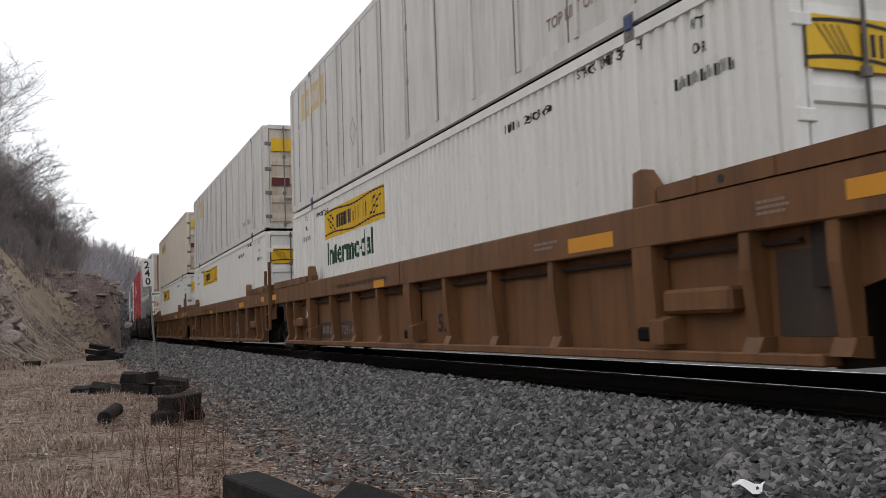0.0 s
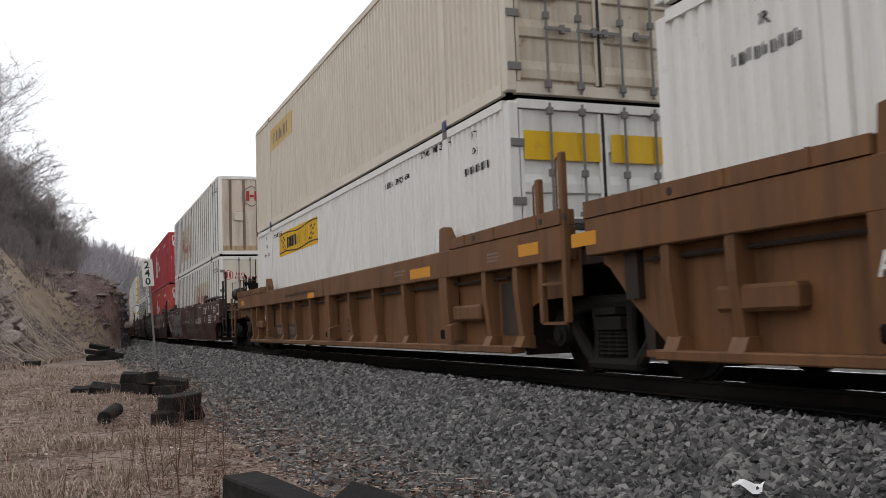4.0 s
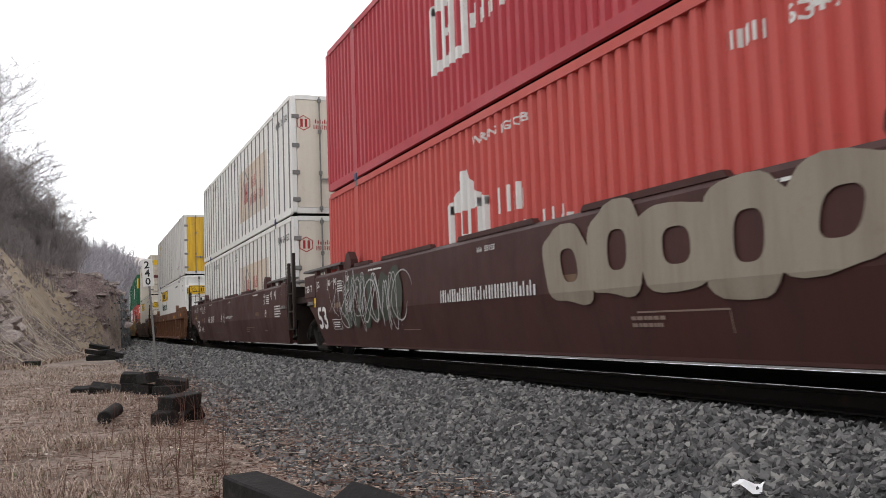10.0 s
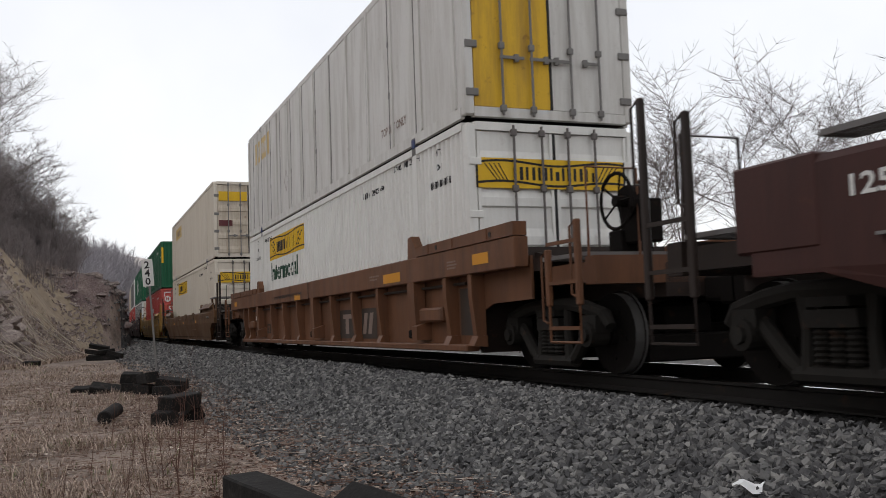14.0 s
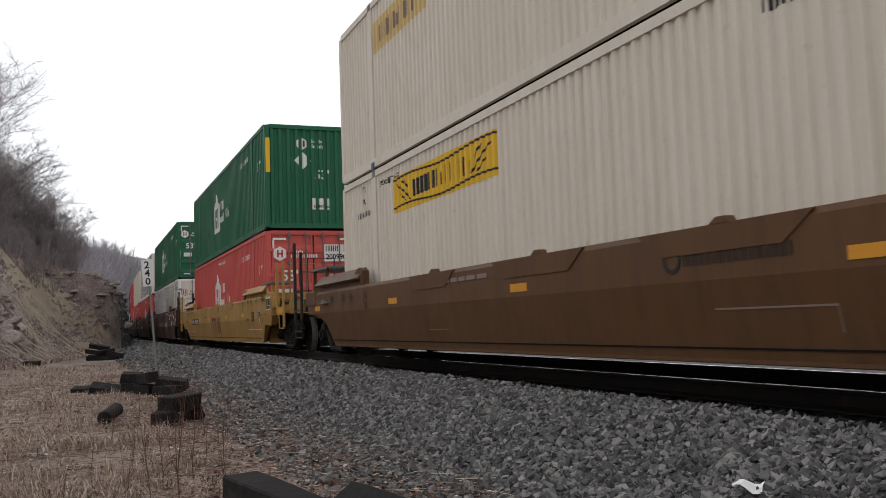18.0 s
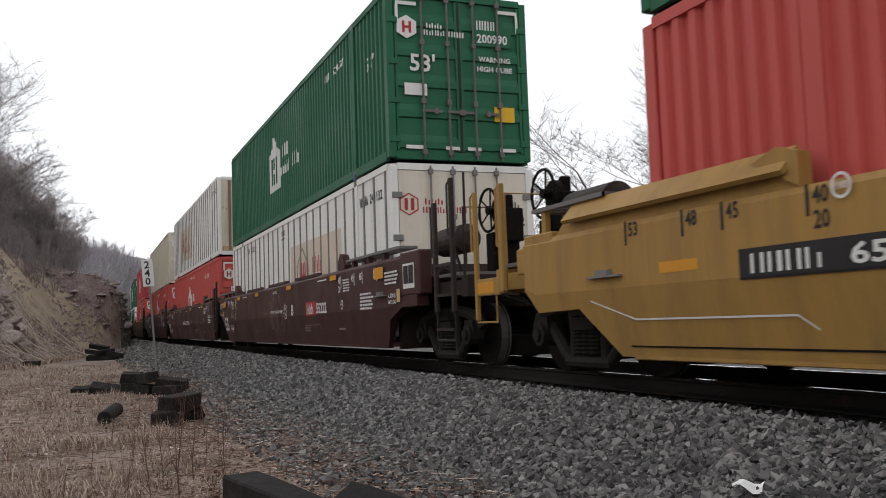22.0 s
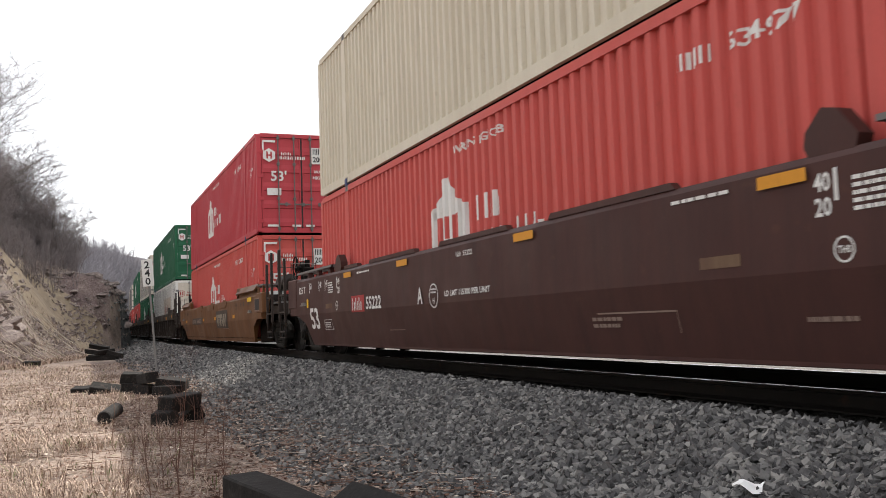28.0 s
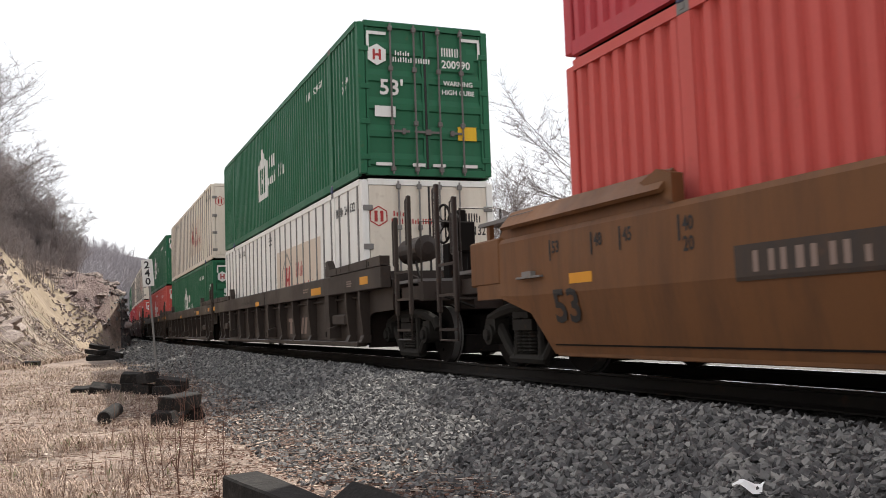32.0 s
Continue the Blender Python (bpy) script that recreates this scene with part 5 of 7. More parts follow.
def smooth_car(tint, front, rear, label, top, ink, marks, brake_front=False):
    mat, mk = M[tint], (tint, top)
    c = thing("well_car", label, "railway car", "container well cars")
    for s in (-1, 1):
        ends = ["Y" if k == "C" and tint == "yellow_car" else k for k in (front, rear)]
        part("side_wall", lambda: smooth_side(s, top, *ends), mat, c, key=("sw", s, mk, front, rear))
        part("side_lip", lambda: boxes((-8.2, 8.2, *sorted((s * 1.46, s * 1.36)), 0.215, 0.26), bevel=0.008), mat, c, key=("lip", s, mk))
    for e in (-1, 1):
        coupled = (front if e > 0 else rear) == "C"
        em = mat if tint == "yellow_car" else M["grime"]
        car_end(c, e, coupled, em, mk, (e > 0 and brake_front) or (e < 0 and tint == "yellow_car"))
        if tint == "brown_car":
            guide(c, e, mat, mk, e * 5.69)
            grating(c, *sorted((e * 6.3, e * (9.2 if coupled or e < 0 else 8.5))), SY, SY + 0.3, 1.74, ("wg", e, coupled))
            for x in (6.6, 7.5, 8.3):
                part("walkway_bracket", lambda: prism(bmesh.new(), [(e * x - 0.09, top), (e * x + 0.09, top), (e * x + 0.05, 1.71), (e * x - 0.05, 1.71)], "y", SY + 0.04, SY + 0.12), mat, c, key=("wb", e, x, mk))
        else:
            def flange(e=e):
                bm = bmesh.new()
                w = min(1.72, top + 0.22)
                prism(bm, [(e * 6.0, top), (e * 6.2, w), (e * 9.1, w), (e * 9.4, top)], "y", SY + 0.05, SY + 0.10)
                prism(bm, [(e * 6.0, w + 0.02), (e * 6.2, w + 0.08), (e * 6.45, w), (e * 6.0, top)], "y", SY + 0.0, SY + 0.12)
                vs = [(e * 6.1, SY - 0.06, w - 0.1), (e * 9.1, SY - 0.06, w - 0.1), (e * 9.1, SY + 0.1, w + 0.08), (e * 6.1, SY + 0.1, w + 0.08)]
                q = [bm.verts.new(v) for v in vs] + [bm.verts.new((v[0], v[1] + 0.03, v[2] - 0.03)) for v in vs]
                for f in ((0, 1, 2, 3), (7, 6, 5, 4), (0, 4, 5, 1), (1, 5, 6, 2), (2, 6, 7, 3), (3, 7, 4, 0)):
                    bm.faces.new([q[i] for i in f])
                return bm
            part("guide_flange", flange, mat, c, "slanted guide plate along the top", key=("gf", e, mk))
            grating(c, *sorted((e * 8.5, e * 9.9)), SY + 0.05, SY + 0.7, 1.74, ("yg", e))
            for x in (8.7, 9.7):
                part("walkway_bracket", lambda: boxes((e * x - 0.04, e * x + 0.04, SY + 0.08, SY + 0.14, top - 0.02, 1.72)), mat, c, key=("yb", e, x, mk))
        def endbox(e=e):
            a, b = sorted((e * 9.25, e * 10.05)) if coupled else sorted((e * 8.2, e * 9.1)) if e < 0 else (7.95, 8.5)
            if coupled and tint == "yellow_car":
                a, b = sorted((e * 9.42, e * 10.02))
                return boxes((a, b, SY + 0.006, -1.38, 1.0, top + 0.06), (e * 10.14 - 0.1, e * 10.14 + 0.1, SY + 0.02, -1.4, 1.08, 1.36), bevel=0.015)
            return boxes((a, b, SY - 0.012, -1.38, 1.0 if coupled or e > 0 else 1.17, top + 0.03), bevel=0.02)
        part("end_box", endbox, mat, c, key=("eb", e, mk, coupled))
        bx, bz = (8.42, 0.95) if tint == "yellow_car" else (8.5 if e < 0 else 8.3, 1.03)
        part("uncoupling_bracket", lambda: boxes((e * bx - 0.27, e * bx + 0.27, SY - 0.05, SY, bz, bz + 0.02), (e * bx - 0.1, e * bx + 0.1, SY - 0.06, SY, bz, bz + 0.07)), M["post_grey"], c, key=("unb", e, bx))
        if tint == "yellow_car" and e > 0:
            part("end_drip_rail", lambda: boxes((9.42, 10.02, SY - 0.02, SY, 0.905, 0.92)), mat, c, "thin pale edge strip", key=("drip",))
    if tint == "brown_car":
        decal("capacity_figures", fit_text("125 T", -8.98, 1.29, 0.56, 0.14), M["white_ink"], c, ("side", SY - (0.012 if rear == "A" else 0.0), False), None, "white stencilled capacity", key=("cap", rear))
    if tint == "brown_car" and front == "C":
        pl = ("side", SY - 0.012, False)
        fr = decal("data_frame", quad(9.38, 1.1, 9.86, 1.46), M["white_ink"], c, pl, None, "white-framed data plate", key=("dfr",))
        for u in (9.41, 9.63):
            decal("data_pane", quad(u, 1.17, u + 0.2, 1.43), M["ink"], fr, pl, None, "", 0.008, key=("dpn", u))
    if tint == "brown_car":
        for a, b in ((-5.5, -4.6), (-3.97, -1.76), (-0.86, 1.24), (2.17, 4.3)):
            part("top_lip", lambda: prism(bmesh.new(), [(a, top), (a + 0.06, top + 0.06), (b - 0.06, top + 0.06), (b, top)], "y", SY + 0.01, SY + 0.09), mat, c, key=("tl", a, mk))
    else:
        for a, b in ((-3.7, -2.0), (-0.86, 1.19), (2.1, 4.1)):
            part("gusset_plate", lambda: prism(bmesh.new(), [(a, top - 0.01), (b, top - 0.01), (b - 0.3, top - 0.21), (a + 0.35, top - 0.21)], "y", SY - 0.012, SY + 0.01), mat, c, key=("gp", a, mk))
            part("hold_down_tab", lambda: prism(bmesh.new(), [((a + b) / 2 - 0.1, top), ((a + b) / 2 - 0.02, top + 0.05), ((a + b) / 2 + 0.1, top + 0.05), ((a + b) / 2 + 0.14, top)], "y", SY + 0.02, SY + 0.1), mat, c, key=("hdt", a, mk))
        part("side_seam", lambda: boxes((-8.2, 8.2, SY + 0.093, SY + 0.11, 0.325, 0.34)), M["steel_dark"], c, key=("seam", mk))
    well_floor(c, mat, mk)
    at = ("side", SY, False, True)
    for k, (polys, m, lab) in enumerate(marks):
        decal("marking", polys, M[m], c, at, None, lab, 0.003 + 0.0012 * k, key=("mk", tint, front, rear, id(marks), k))
    z = top - (0.16 if tint == "yellow_car" else 0.27)
    for e in (-1, 1):
        station_marks(c, e, ink, SY, z, False)
    decal("wear_line", quad(3.0, 0.62, 4.2, 0.635) + quad(4.2, 0.45, 4.21, 0.635) + quad(-3.1, 0.5, -2.4, 0.51), M["faint_ink"], c, at, None, "thin pale scratch line", 0.006, key=("wl",))
    return c


def stroke(pts, fat):
    """A painted line of even width through points, tapered at both ends."""
    n, rims = len(pts) - 1, []
    for i, p in enumerate(pts):
        a, b = pts[max(0, i - 1)], pts[min(n, i + 1)]
        m = max(1e-4, math.hypot(b[0] - a[0], b[1] - a[1]))
        f = fat / 2 * min(1.0, 0.35 + 4 * min(i, n - i) / n) / m
        rims.append(((p[0] - (b[1] - a[1]) * f, p[1] + (b[0] - a[0]) * f), (p[0] + (b[1] - a[1]) * f, p[1] - (b[0] - a[0]) * f)))
    return [[p[0], q[0], q[1], p[1]] for p, q in zip(rims, rims[1:])]


def scribble(u, v, w, h, seed, loops=9, width=0.02):
    """Thin looping spray lines that spell nothing."""
    q, out = rng(seed), []
    for k in range(loops):
        cx, cy = u + w * (k + 0.5) / loops, v + h * q.uniform(0.4, 0.6)
        a1, a2, p1, p2 = q.uniform(0.5, 1.1) * w / loops, q.uniform(0.3, 0.5) * h, q.uniform(0, 6), q.uniform(0, 6)
        f1, f2, turns = q.choice((1.0, 1.5, 2.0)), q.choice((1.0, 2.0, 2.5)), q.uniform(4.5, 7.5)
        pts = [(cx + a1 * math.sin(f1 * t * turns / 34 + p1) + w / loops * 0.5 * (t / 34 - 0.5), cy + a2 * math.sin(f2 * t * turns / 34 + p2)) for t in range(35)]
        out += stroke([(x, min(v + h, max(v, y))) for x, y in pts], width * q.uniform(0.7, 1.4))
    return out


def blobs(u, v, w, h, seed, count, lumps=0.14, hollow=0.0, sharp=0):
    """Swollen spray-painted shapes in a row; hollow leaves their middles open, sharp gives them points."""
    q, out, step = rng(seed), [], w / count
    for k in range(count):
        cx, cy = u + step * (k + 0.5), v + h * q.uniform(0.44, 0.56)
        a, b = step * q.uniform(0.52, 0.64), h * q.uniform(0.4, 0.52)
        ph, ph2, lean = q.uniform(0, 6), q.uniform(0, 6), q.uniform(-0.3, 0.3)
        rim, core = [], []
        for i in range(28):
            t = i * math.tau / 28
            g = 1 + lumps * math.sin(3 * t + ph) + lumps * 0.7 * math.sin(5 * t + ph2) + (0.3 * abs(math.sin(sharp * t / 2 + ph)) - 0.2 if sharp else 0)
            sx, sy = math.copysign(abs(math.cos(t)) ** 0.7, math.cos(t)), math.copysign(abs(math.sin(t)) ** 0.7, math.sin(t))
            rim.append((cx + a * g * sx + lean * b * sy, cy + b * min(1.05, g) * sy))
            core.append((cx + hollow * a * sx * 0.8 + lean * b * sy * 0.4 + 0.08 * a, cy + hollow * b * sy))
        if hollow and q.random() < 0.8:
            out += [[rim[i - 1], rim[i], core[i], core[i - 1]] for i in range(28)]
        else:
            out.append(rim)
    return out


def brown_marks(middle, number="55155", front=False):
    """White stencils of a brown car: middle says which unit of the set it is."""
    nb = {"A": -4.9, "B": 3.34}.get(middle)
    lu = {"A": -1.65, "B": 1.87}.get(middle)
    ru = {"A": -1.02, "B": 1.23}.get(middle, 0.95)
    ld = -0.62 if middle == "A" else -0.47
    pu = {"A": 4.58, "B": -1.4}.get(middle, 1.62)
    out = [
        (quad(pu, 0.93, pu + 0.46, 1.02) + quad(-6.78, 0.93, -6.32, 1.02), "tan_spray", "faded ochre patch"),
        (ring_mark(6.0, 0.97, 0.085, 0.014) + fit_text("TH0", 5.945, 0.945, 0.11, 0.05) + ring_mark(-5.96, 0.97, 0.085, 0.014) + fit_text("TH0", -6.015, 0.945, 0.11, 0.05), "white_ink", "small ring stencil"),
        (lines_of(6.1, 1.2, 0.42, 0.24, 5, 2) + lines_of(-6.55, 1.22, 0.36, 0.22, 5, 4), "white_ink", "fine white stencilling"),
        (lines_of(7.15, 0.85, 0.75, 0.3, 5, 6), "white_ink", "block of white stencilling"),
        (strokes(-0.22, 1.41, 0.16, 0.065, 3) + fit_text(number, 0.0, 1.41, 0.28, 0.065), "white_ink", "small stencilled car number"),
        (lines_of(4.27, 1.47, 0.78, 0.05, 1, 12) + lines_of(-4.6, 1.47, 0.7, 0.05, 1, 13), "white_ink", "fine white stencilling"),
        (lines_of(2.9, 0.5, 0.5, 0.12, 2, 14) + lines_of(5.6, 0.52, 0.5, 0.06, 1, 15), "faint_ink", "worn stencilling"),
        (fit_text("53", -8.04, 0.54, 0.68, 0.43), "white_ink", "large white 53"),
        (quad(-6.99, 0.53, -6.4, 0.54) + quad(-6.99, 0.71, -6.4, 0.72) + quad(-6.99, 0.53, -6.975, 0.72) + quad(-6.415, 0.53, -6.4, 0.72) + lines_of(-6.93, 0.57, 0.46, 0.12, 3, 16), "white_ink", "boxed white notice"),
        (quad(-8.28, 0.98, -8.14, 1.16), "yellow", "small yellow sticker"),
    ]
    if nb is not None:
        out += [(strokes(nb, 0.85, 0.58, 0.21, 3, 0.2) + fit_text(number, nb + 0.8, 0.85, 0.8, 0.21), "white_ink", "white car number"),
                (fit_text(middle, lu, 0.86, 0.2, 0.23), "white_ink", "white unit letter"),
                (ring_mark(ru, 0.955, 0.165, 0.018) + lines_of(ru - 0.1, 0.99, 0.2, 0.08, 2, 9) + fit_text("H", ru - 0.03, 0.85, 0.06, 0.08), "white_ink", "round stencilled plate mark"),
                (fit_text("LD LMT 115300 PER UNIT", ld, 0.93, 1.4, 0.075), "white_ink", "stencilled load words")]
    else:
        out.append((strokes(-1.42, 0.85, 2.7, 0.16, 17, 0.2, 5), "white_ink", "row of plain white bar shapes"))
    if front:
        out += [(quad(9.09, 0.92, 9.24, 1.11), "faded_yellow", "faded yellow sticker"), (fit_text("L 200-5", 8.7, 0.99, 0.34, 0.07), "white_ink", "stencilled part number"),
                (fit_text("EMPTY LOAD", 8.7, 0.9, 0.36, 0.055), "white_ink", "stencilled words"), (lines_of(8.55, 1.2, 0.62, 0.22, 4, 18), "white_ink", "fine white stencilling")]
    return out


ORANGE = [(quad(u, 1.44, u + 0.46, 1.53), "orange", "orange reflector") for u in (-5.4, -2.49, 1.44, 5.28)]
AOK_B = brown_marks("B", front=True) + [
    (blobs(-5.8, 0.3, 3.5, 1.2, 21, 7, 0.16, 0.5, 4), "silver_spray", "silver spray-paint shapes"),
    (blobs(-0.2, 0.4, 3.0, 1.0, 25, 7, 0.12, 0.55), "tan_spray", "weathered tan spray-paint shapes"),
    (scribble(-0.3, 0.4, 3.2, 1.05, 26, 9, 0.05), "teal_spray", "faded teal spray-paint edges"),
    (scribble(-2.4, 0.6, 1.4, 0.75, 23, 5, 0.018), "teal_spray", "thin dark green scrawl")]
AOK_MID = brown_marks("mid") + [
    (blobs(1.5, 0.72, 4.25, 0.88, 31, 5, 0.07, 0.42), "pale_spray", "swollen tan spray-paint shapes"),
    (blobs(-6.1, 0.55, 3.1, 0.9, 35, 6, 0.1, 0.5), "teal_spray", "dark grey-green spray-paint fill"),
    (scribble(-6.3, 0.5, 3.5, 1.05, 32, 9, 0.022), "white_spray", "white looping spray lines"),
    (scribble(-7.0, 0.75, 2.0, 0.7, 34, 6, 0.014), "white_spray", "thin white spray lines")]
AOK_A = brown_marks("A")
AOK2_B = [(quad(3.2, 0.82, 4.05, 1.1), "red_ink", "red patch behind the number")] + brown_marks("B", "55222", True) + ORANGE + [
    (scribble(-0.6, 0.42, 1.8, 1.0, 41, 6, 0.012), "faint_ink", "thin faint scrawl"),
    (scribble(-6.6, 0.9, 1.0, 0.5, 42, 4, 0.011), "faint_ink", "thin faint scrawl"),
    (quad(8.03, 1.31, 8.5, 1.49), "orange", "orange reflector block"),
    (quad(-8.2, 1.3, -7.72, 1.45), "orange", "orange reflector block")]
AOK2_MID = brown_marks("mid", "55222") + ORANGE
AOK2_A = [(quad(-5.0, 0.82, -4.25, 1.1), "red_ink", "red patch behind the number")] + brown_marks("A", "55222") + ORANGE
TTX_Y = [(quad(u, 0.94, u + 0.5, 1.03), "orange", "orange reflector") for u in (-7.6, -4.3, -1.65, 2.4, 5.6)] + [
    (quad(-0.73, 0.9, 0.35, 1.0) + [[(u, 0.47), (u + 0.16, 0.47), (u + 0.12, 0.9), (u - 0.08, 0.9)] for u in (-0.45, 0.1)]
     + [[(a, 0.47), (a + 0.17, 0.47), (a + 0.4, 1.02), (a + 0.2, 1.02)] for a in (0.5, 0.86)], "maroon_ink", "large maroon slanted shapes"),
    (quad(-6.62, 0.83, -4.5, 1.05), "ink", "black number panel"),
    (strokes(-6.5, 0.87, 0.7, 0.14, 4, 0.2) + fit_text("652587", -5.6, 0.87, 0.95, 0.14), "white_ink", "white car number"),
    (fit_text("53", 7.28, 0.78, 0.38, 0.28), "ink", "black stencilled 53"),
    (quad(9.4, 1.05, 9.9, 1.36), "white_ink", "white-framed data plate"), (quad(9.42, 1.16, 9.63, 1.33) + quad(9.65, 1.16, 9.88, 1.33) + quad(9.42, 1.07, 9.88, 1.145), "ink", "black data plate"),
    (lines_of(9.45, 1.19, 0.13, 0.12, 3, 71) + lines_of(9.7, 1.23, 0.11, 0.08, 2, 72) + lines_of(9.46, 1.09, 0.36, 0.03, 1, 73), "faint_ink", "worn small print"),
    (quad(8.4, 0.8, 8.55, 0.85), "white_ink", "small pale tag"), (quad(8.42, 0.67, 8.54, 0.79), "faded_yellow", "small worn paper tag"),
    (lines_of(8.74, 1.28, 0.54, 0.16, 4, 51) + lines_of(-2.6, 1.05, 0.8, 0.06, 1, 52) + lines_of(6.4, 0.8, 0.5, 0.1, 2, 53) + fit_text("L-73-02", 9.04, 0.92, 0.34, 0.055), "ink", "small black print"),
    (ring_mark(-5.63, 1.37, 0.085, 0.02) + fit_text("110", -5.68, 1.345, 0.1, 0.05) + quad(6.55, 0.56, 8.53, 0.575) + quad(-8.02, 0.56, -6.12, 0.575)
     + [[(-8.7, 0.74), (-8.02, 0.56), (-8.02, 0.575), (-8.7, 0.755)], [(-6.12, 0.56), (-5.95, 0.46), (-5.95, 0.475), (-6.12, 0.575)]], "white_ink", "thin pale lines and a round stencil")]
TTX_T = [(quad(u, 0.93, u + 0.42, 1.03), "orange", "orange reflector") for u in (-7.7, -2.0, 1.14, 5.2)] + [
    (quad(1.62, 0.64, 4.16, 1.22), "sooty_black", "black lettering panel"),
    (quad(1.74, 0.98, 2.98, 1.1) + [[(u, 0.72), (u + 0.26, 0.72), (u + 0.3, 0.98), (u + 0.04, 0.98)] for u in (1.88, 2.5)]
     + [[(a, 0.7), (a + 0.25, 0.7), (a + 0.5, 1.1), (a + 0.25, 1.1)] for a in (3.0, 3.4)] + [q for k in range(4) for q in quad(2.2, 0.78 + 0.05 * k, 3.2, 0.795 + 0.05 * k)], "pale_spray", "pale slanted shapes"),
    (quad(-5.29, 0.82, -2.1, 1.08), "sooty_black", "black number panel"),
    (strokes(-5.1, 0.88, 1.1, 0.15, 4, 0.2) + fit_text("646656", -3.75, 0.88, 1.35, 0.15), "faint_ink", "worn car number"),
    (fit_text("53", -8.05, 0.55, 0.5, 0.34), "ink", "black stencilled 53"),
    (quad(7.88, 1.34, 8.55, 1.46), "yellow", "yellow label"),
    (quad(9.02, 1.05, 9.72, 1.4), "faint_ink", "pale-framed data plate"), (quad(9.05, 1.08, 9.69, 1.37), "ink", "black data plate")]
FEC = [(quad(u, 0.9, u + 0.4, 0.99), "orange", "orange reflector") for u in (-9.3, -4.65, -0.4, 4.35)] + [
    (strokes(2.7, 0.97, 1.2, 0.1, 15, 0.2) + ring_mark(2.55, 1.04, 0.12, 0.035), "ink", "row of dark bars"),
    (lines_of(-3.0, 1.1, 2.0, 0.1, 1, 61), "faint_ink", "worn small print")]

L_TAN = "weathered ochre well car with ribbed open-framed sides"
L_BRN = "dark red-brown well car, smooth creased sides, white stencils"
CARS = [
    lambda: ribbed_car("tan_car", "C", "A", "figures", L_TAN),
    lambda: ribbed_car("tan_car", "A", "A", "short", L_TAN),
    lambda: ribbed_car("tan_car", "A", "C", "figures", L_TAN),
    lambda: smooth_car("brown_car", "C", "A", L_BRN + ", scrawled", 1.6, M["white_ink"], AOK_B, True),
    lambda: smooth_car("brown_car", "A", "A", L_BRN + ", scrawled", 1.6, M["white_ink"], AOK_MID),
    lambda: smooth_car("brown_car", "A", "C", L_BRN, 1.6, M["white_ink"], AOK_A),
    lambda: ribbed_car("tan_car_rusty", "C", "C", "short", "rusty brown well car with ribbed open-framed sides", True),
    lambda: smooth_car("olive_car", "C", "C", "grimy yellow-brown well car with smooth sides", 1.27, M["ink"], FEC),
    lambda: smooth_car("yellow_car", "C", "C", "clean yellow well car with maroon bars on smooth sides", 1.42, M["ink"], TTX_Y),
    lambda: smooth_car("brown_car", "C", "A", L_BRN + ", reflectors", 1.6, M["white_ink"], AOK2_B, True),
    lambda: smooth_car("brown_car", "A", "A", L_BRN + ", reflectors", 1.6, M["white_ink"], AOK2_MID),
    lambda: smooth_car("brown_car", "A", "C", L_BRN + ", reflectors", 1.6, M["white_ink"], AOK2_A),
    lambda: smooth_car("orange_car", "C", "C", "orange-brown well car with smooth sides and black panels", 1.5, M["ink"], TTX_T, True),
    lambda: ribbed_car("dark_car", "C", "A", "short", "sooty dark brown well car with ribbed open-framed sides", True),
    lambda: ribbed_car("dark_car", "A", "A", "short", "sooty dark brown well car with ribbed open-framed sides"),
    lambda: ribbed_car("dark_car", "A", "C", "short", "sooty dark brown well car with ribbed open-framed sides"),
    lambda: smooth_car("brown_car", "C", "A", L_BRN, 1.6, M["white_ink"], AOK2_MID),
    lambda: smooth_car("brown_car", "A", "A", L_BRN, 1.6, M["white_ink"], AOK2_MID),
    lambda: smooth_car("brown_car", "A", "C", L_BRN, 1.6, M["white_ink"], AOK2_MID),
]
JB_HI, JB_LO, JB_IM = (lambda: trailer_box(True, "white_plate", "dirty")), (lambda: trailer_box(False, "white", "white")), (lambda: trailer_box(False, "white", "white", True))
LOADS = [
    (JB_HI, JB_IM), (JB_HI, JB_LO), (lambda: trailer_box(True, "cream", "dirty"), lambda: trailer_box(False, "white", "dirty")),
    (lambda: ribbed_box("white", True), lambda: ribbed_box("white")),
    (lambda: steel_box("red"), lambda: steel_box("red_orange")),
    (lambda: ribbed_box("white"), lambda: ribbed_box("white")),
    (lambda: trailer_box(True, "white_plate", "yellow"), JB_IM),
    (lambda: trailer_box(True, "cream", "dirty"), lambda: trailer_box(False, "cream", "white")),
    (lambda: steel_box("green", True), lambda: steel_box("red_orange")),
    (lambda: steel_box("green"), lambda: ribbed_box("white")),
    (lambda: ribbed_box("white", True), lambda: steel_box("red_orange")),
    (lambda: steel_box("tan_box", False, False), lambda: steel_box("red_orange")),
    (lambda: steel_box("red"), lambda: steel_box("red_orange")),
    (lambda: steel_box("green"), lambda: ribbed_box("white")),
    (lambda: ribbed_box("cream"), lambda: steel_box("green")),
    (lambda: steel_box("green"), lambda: steel_box("red_orange")),
    (lambda: ribbed_box("cream"), lambda: steel_box("red_orange")),
    (lambda: ribbed_box("cream"), lambda: steel_box("red")),
    (lambda: steel_box("green"), lambda: steel_box("red")),
]
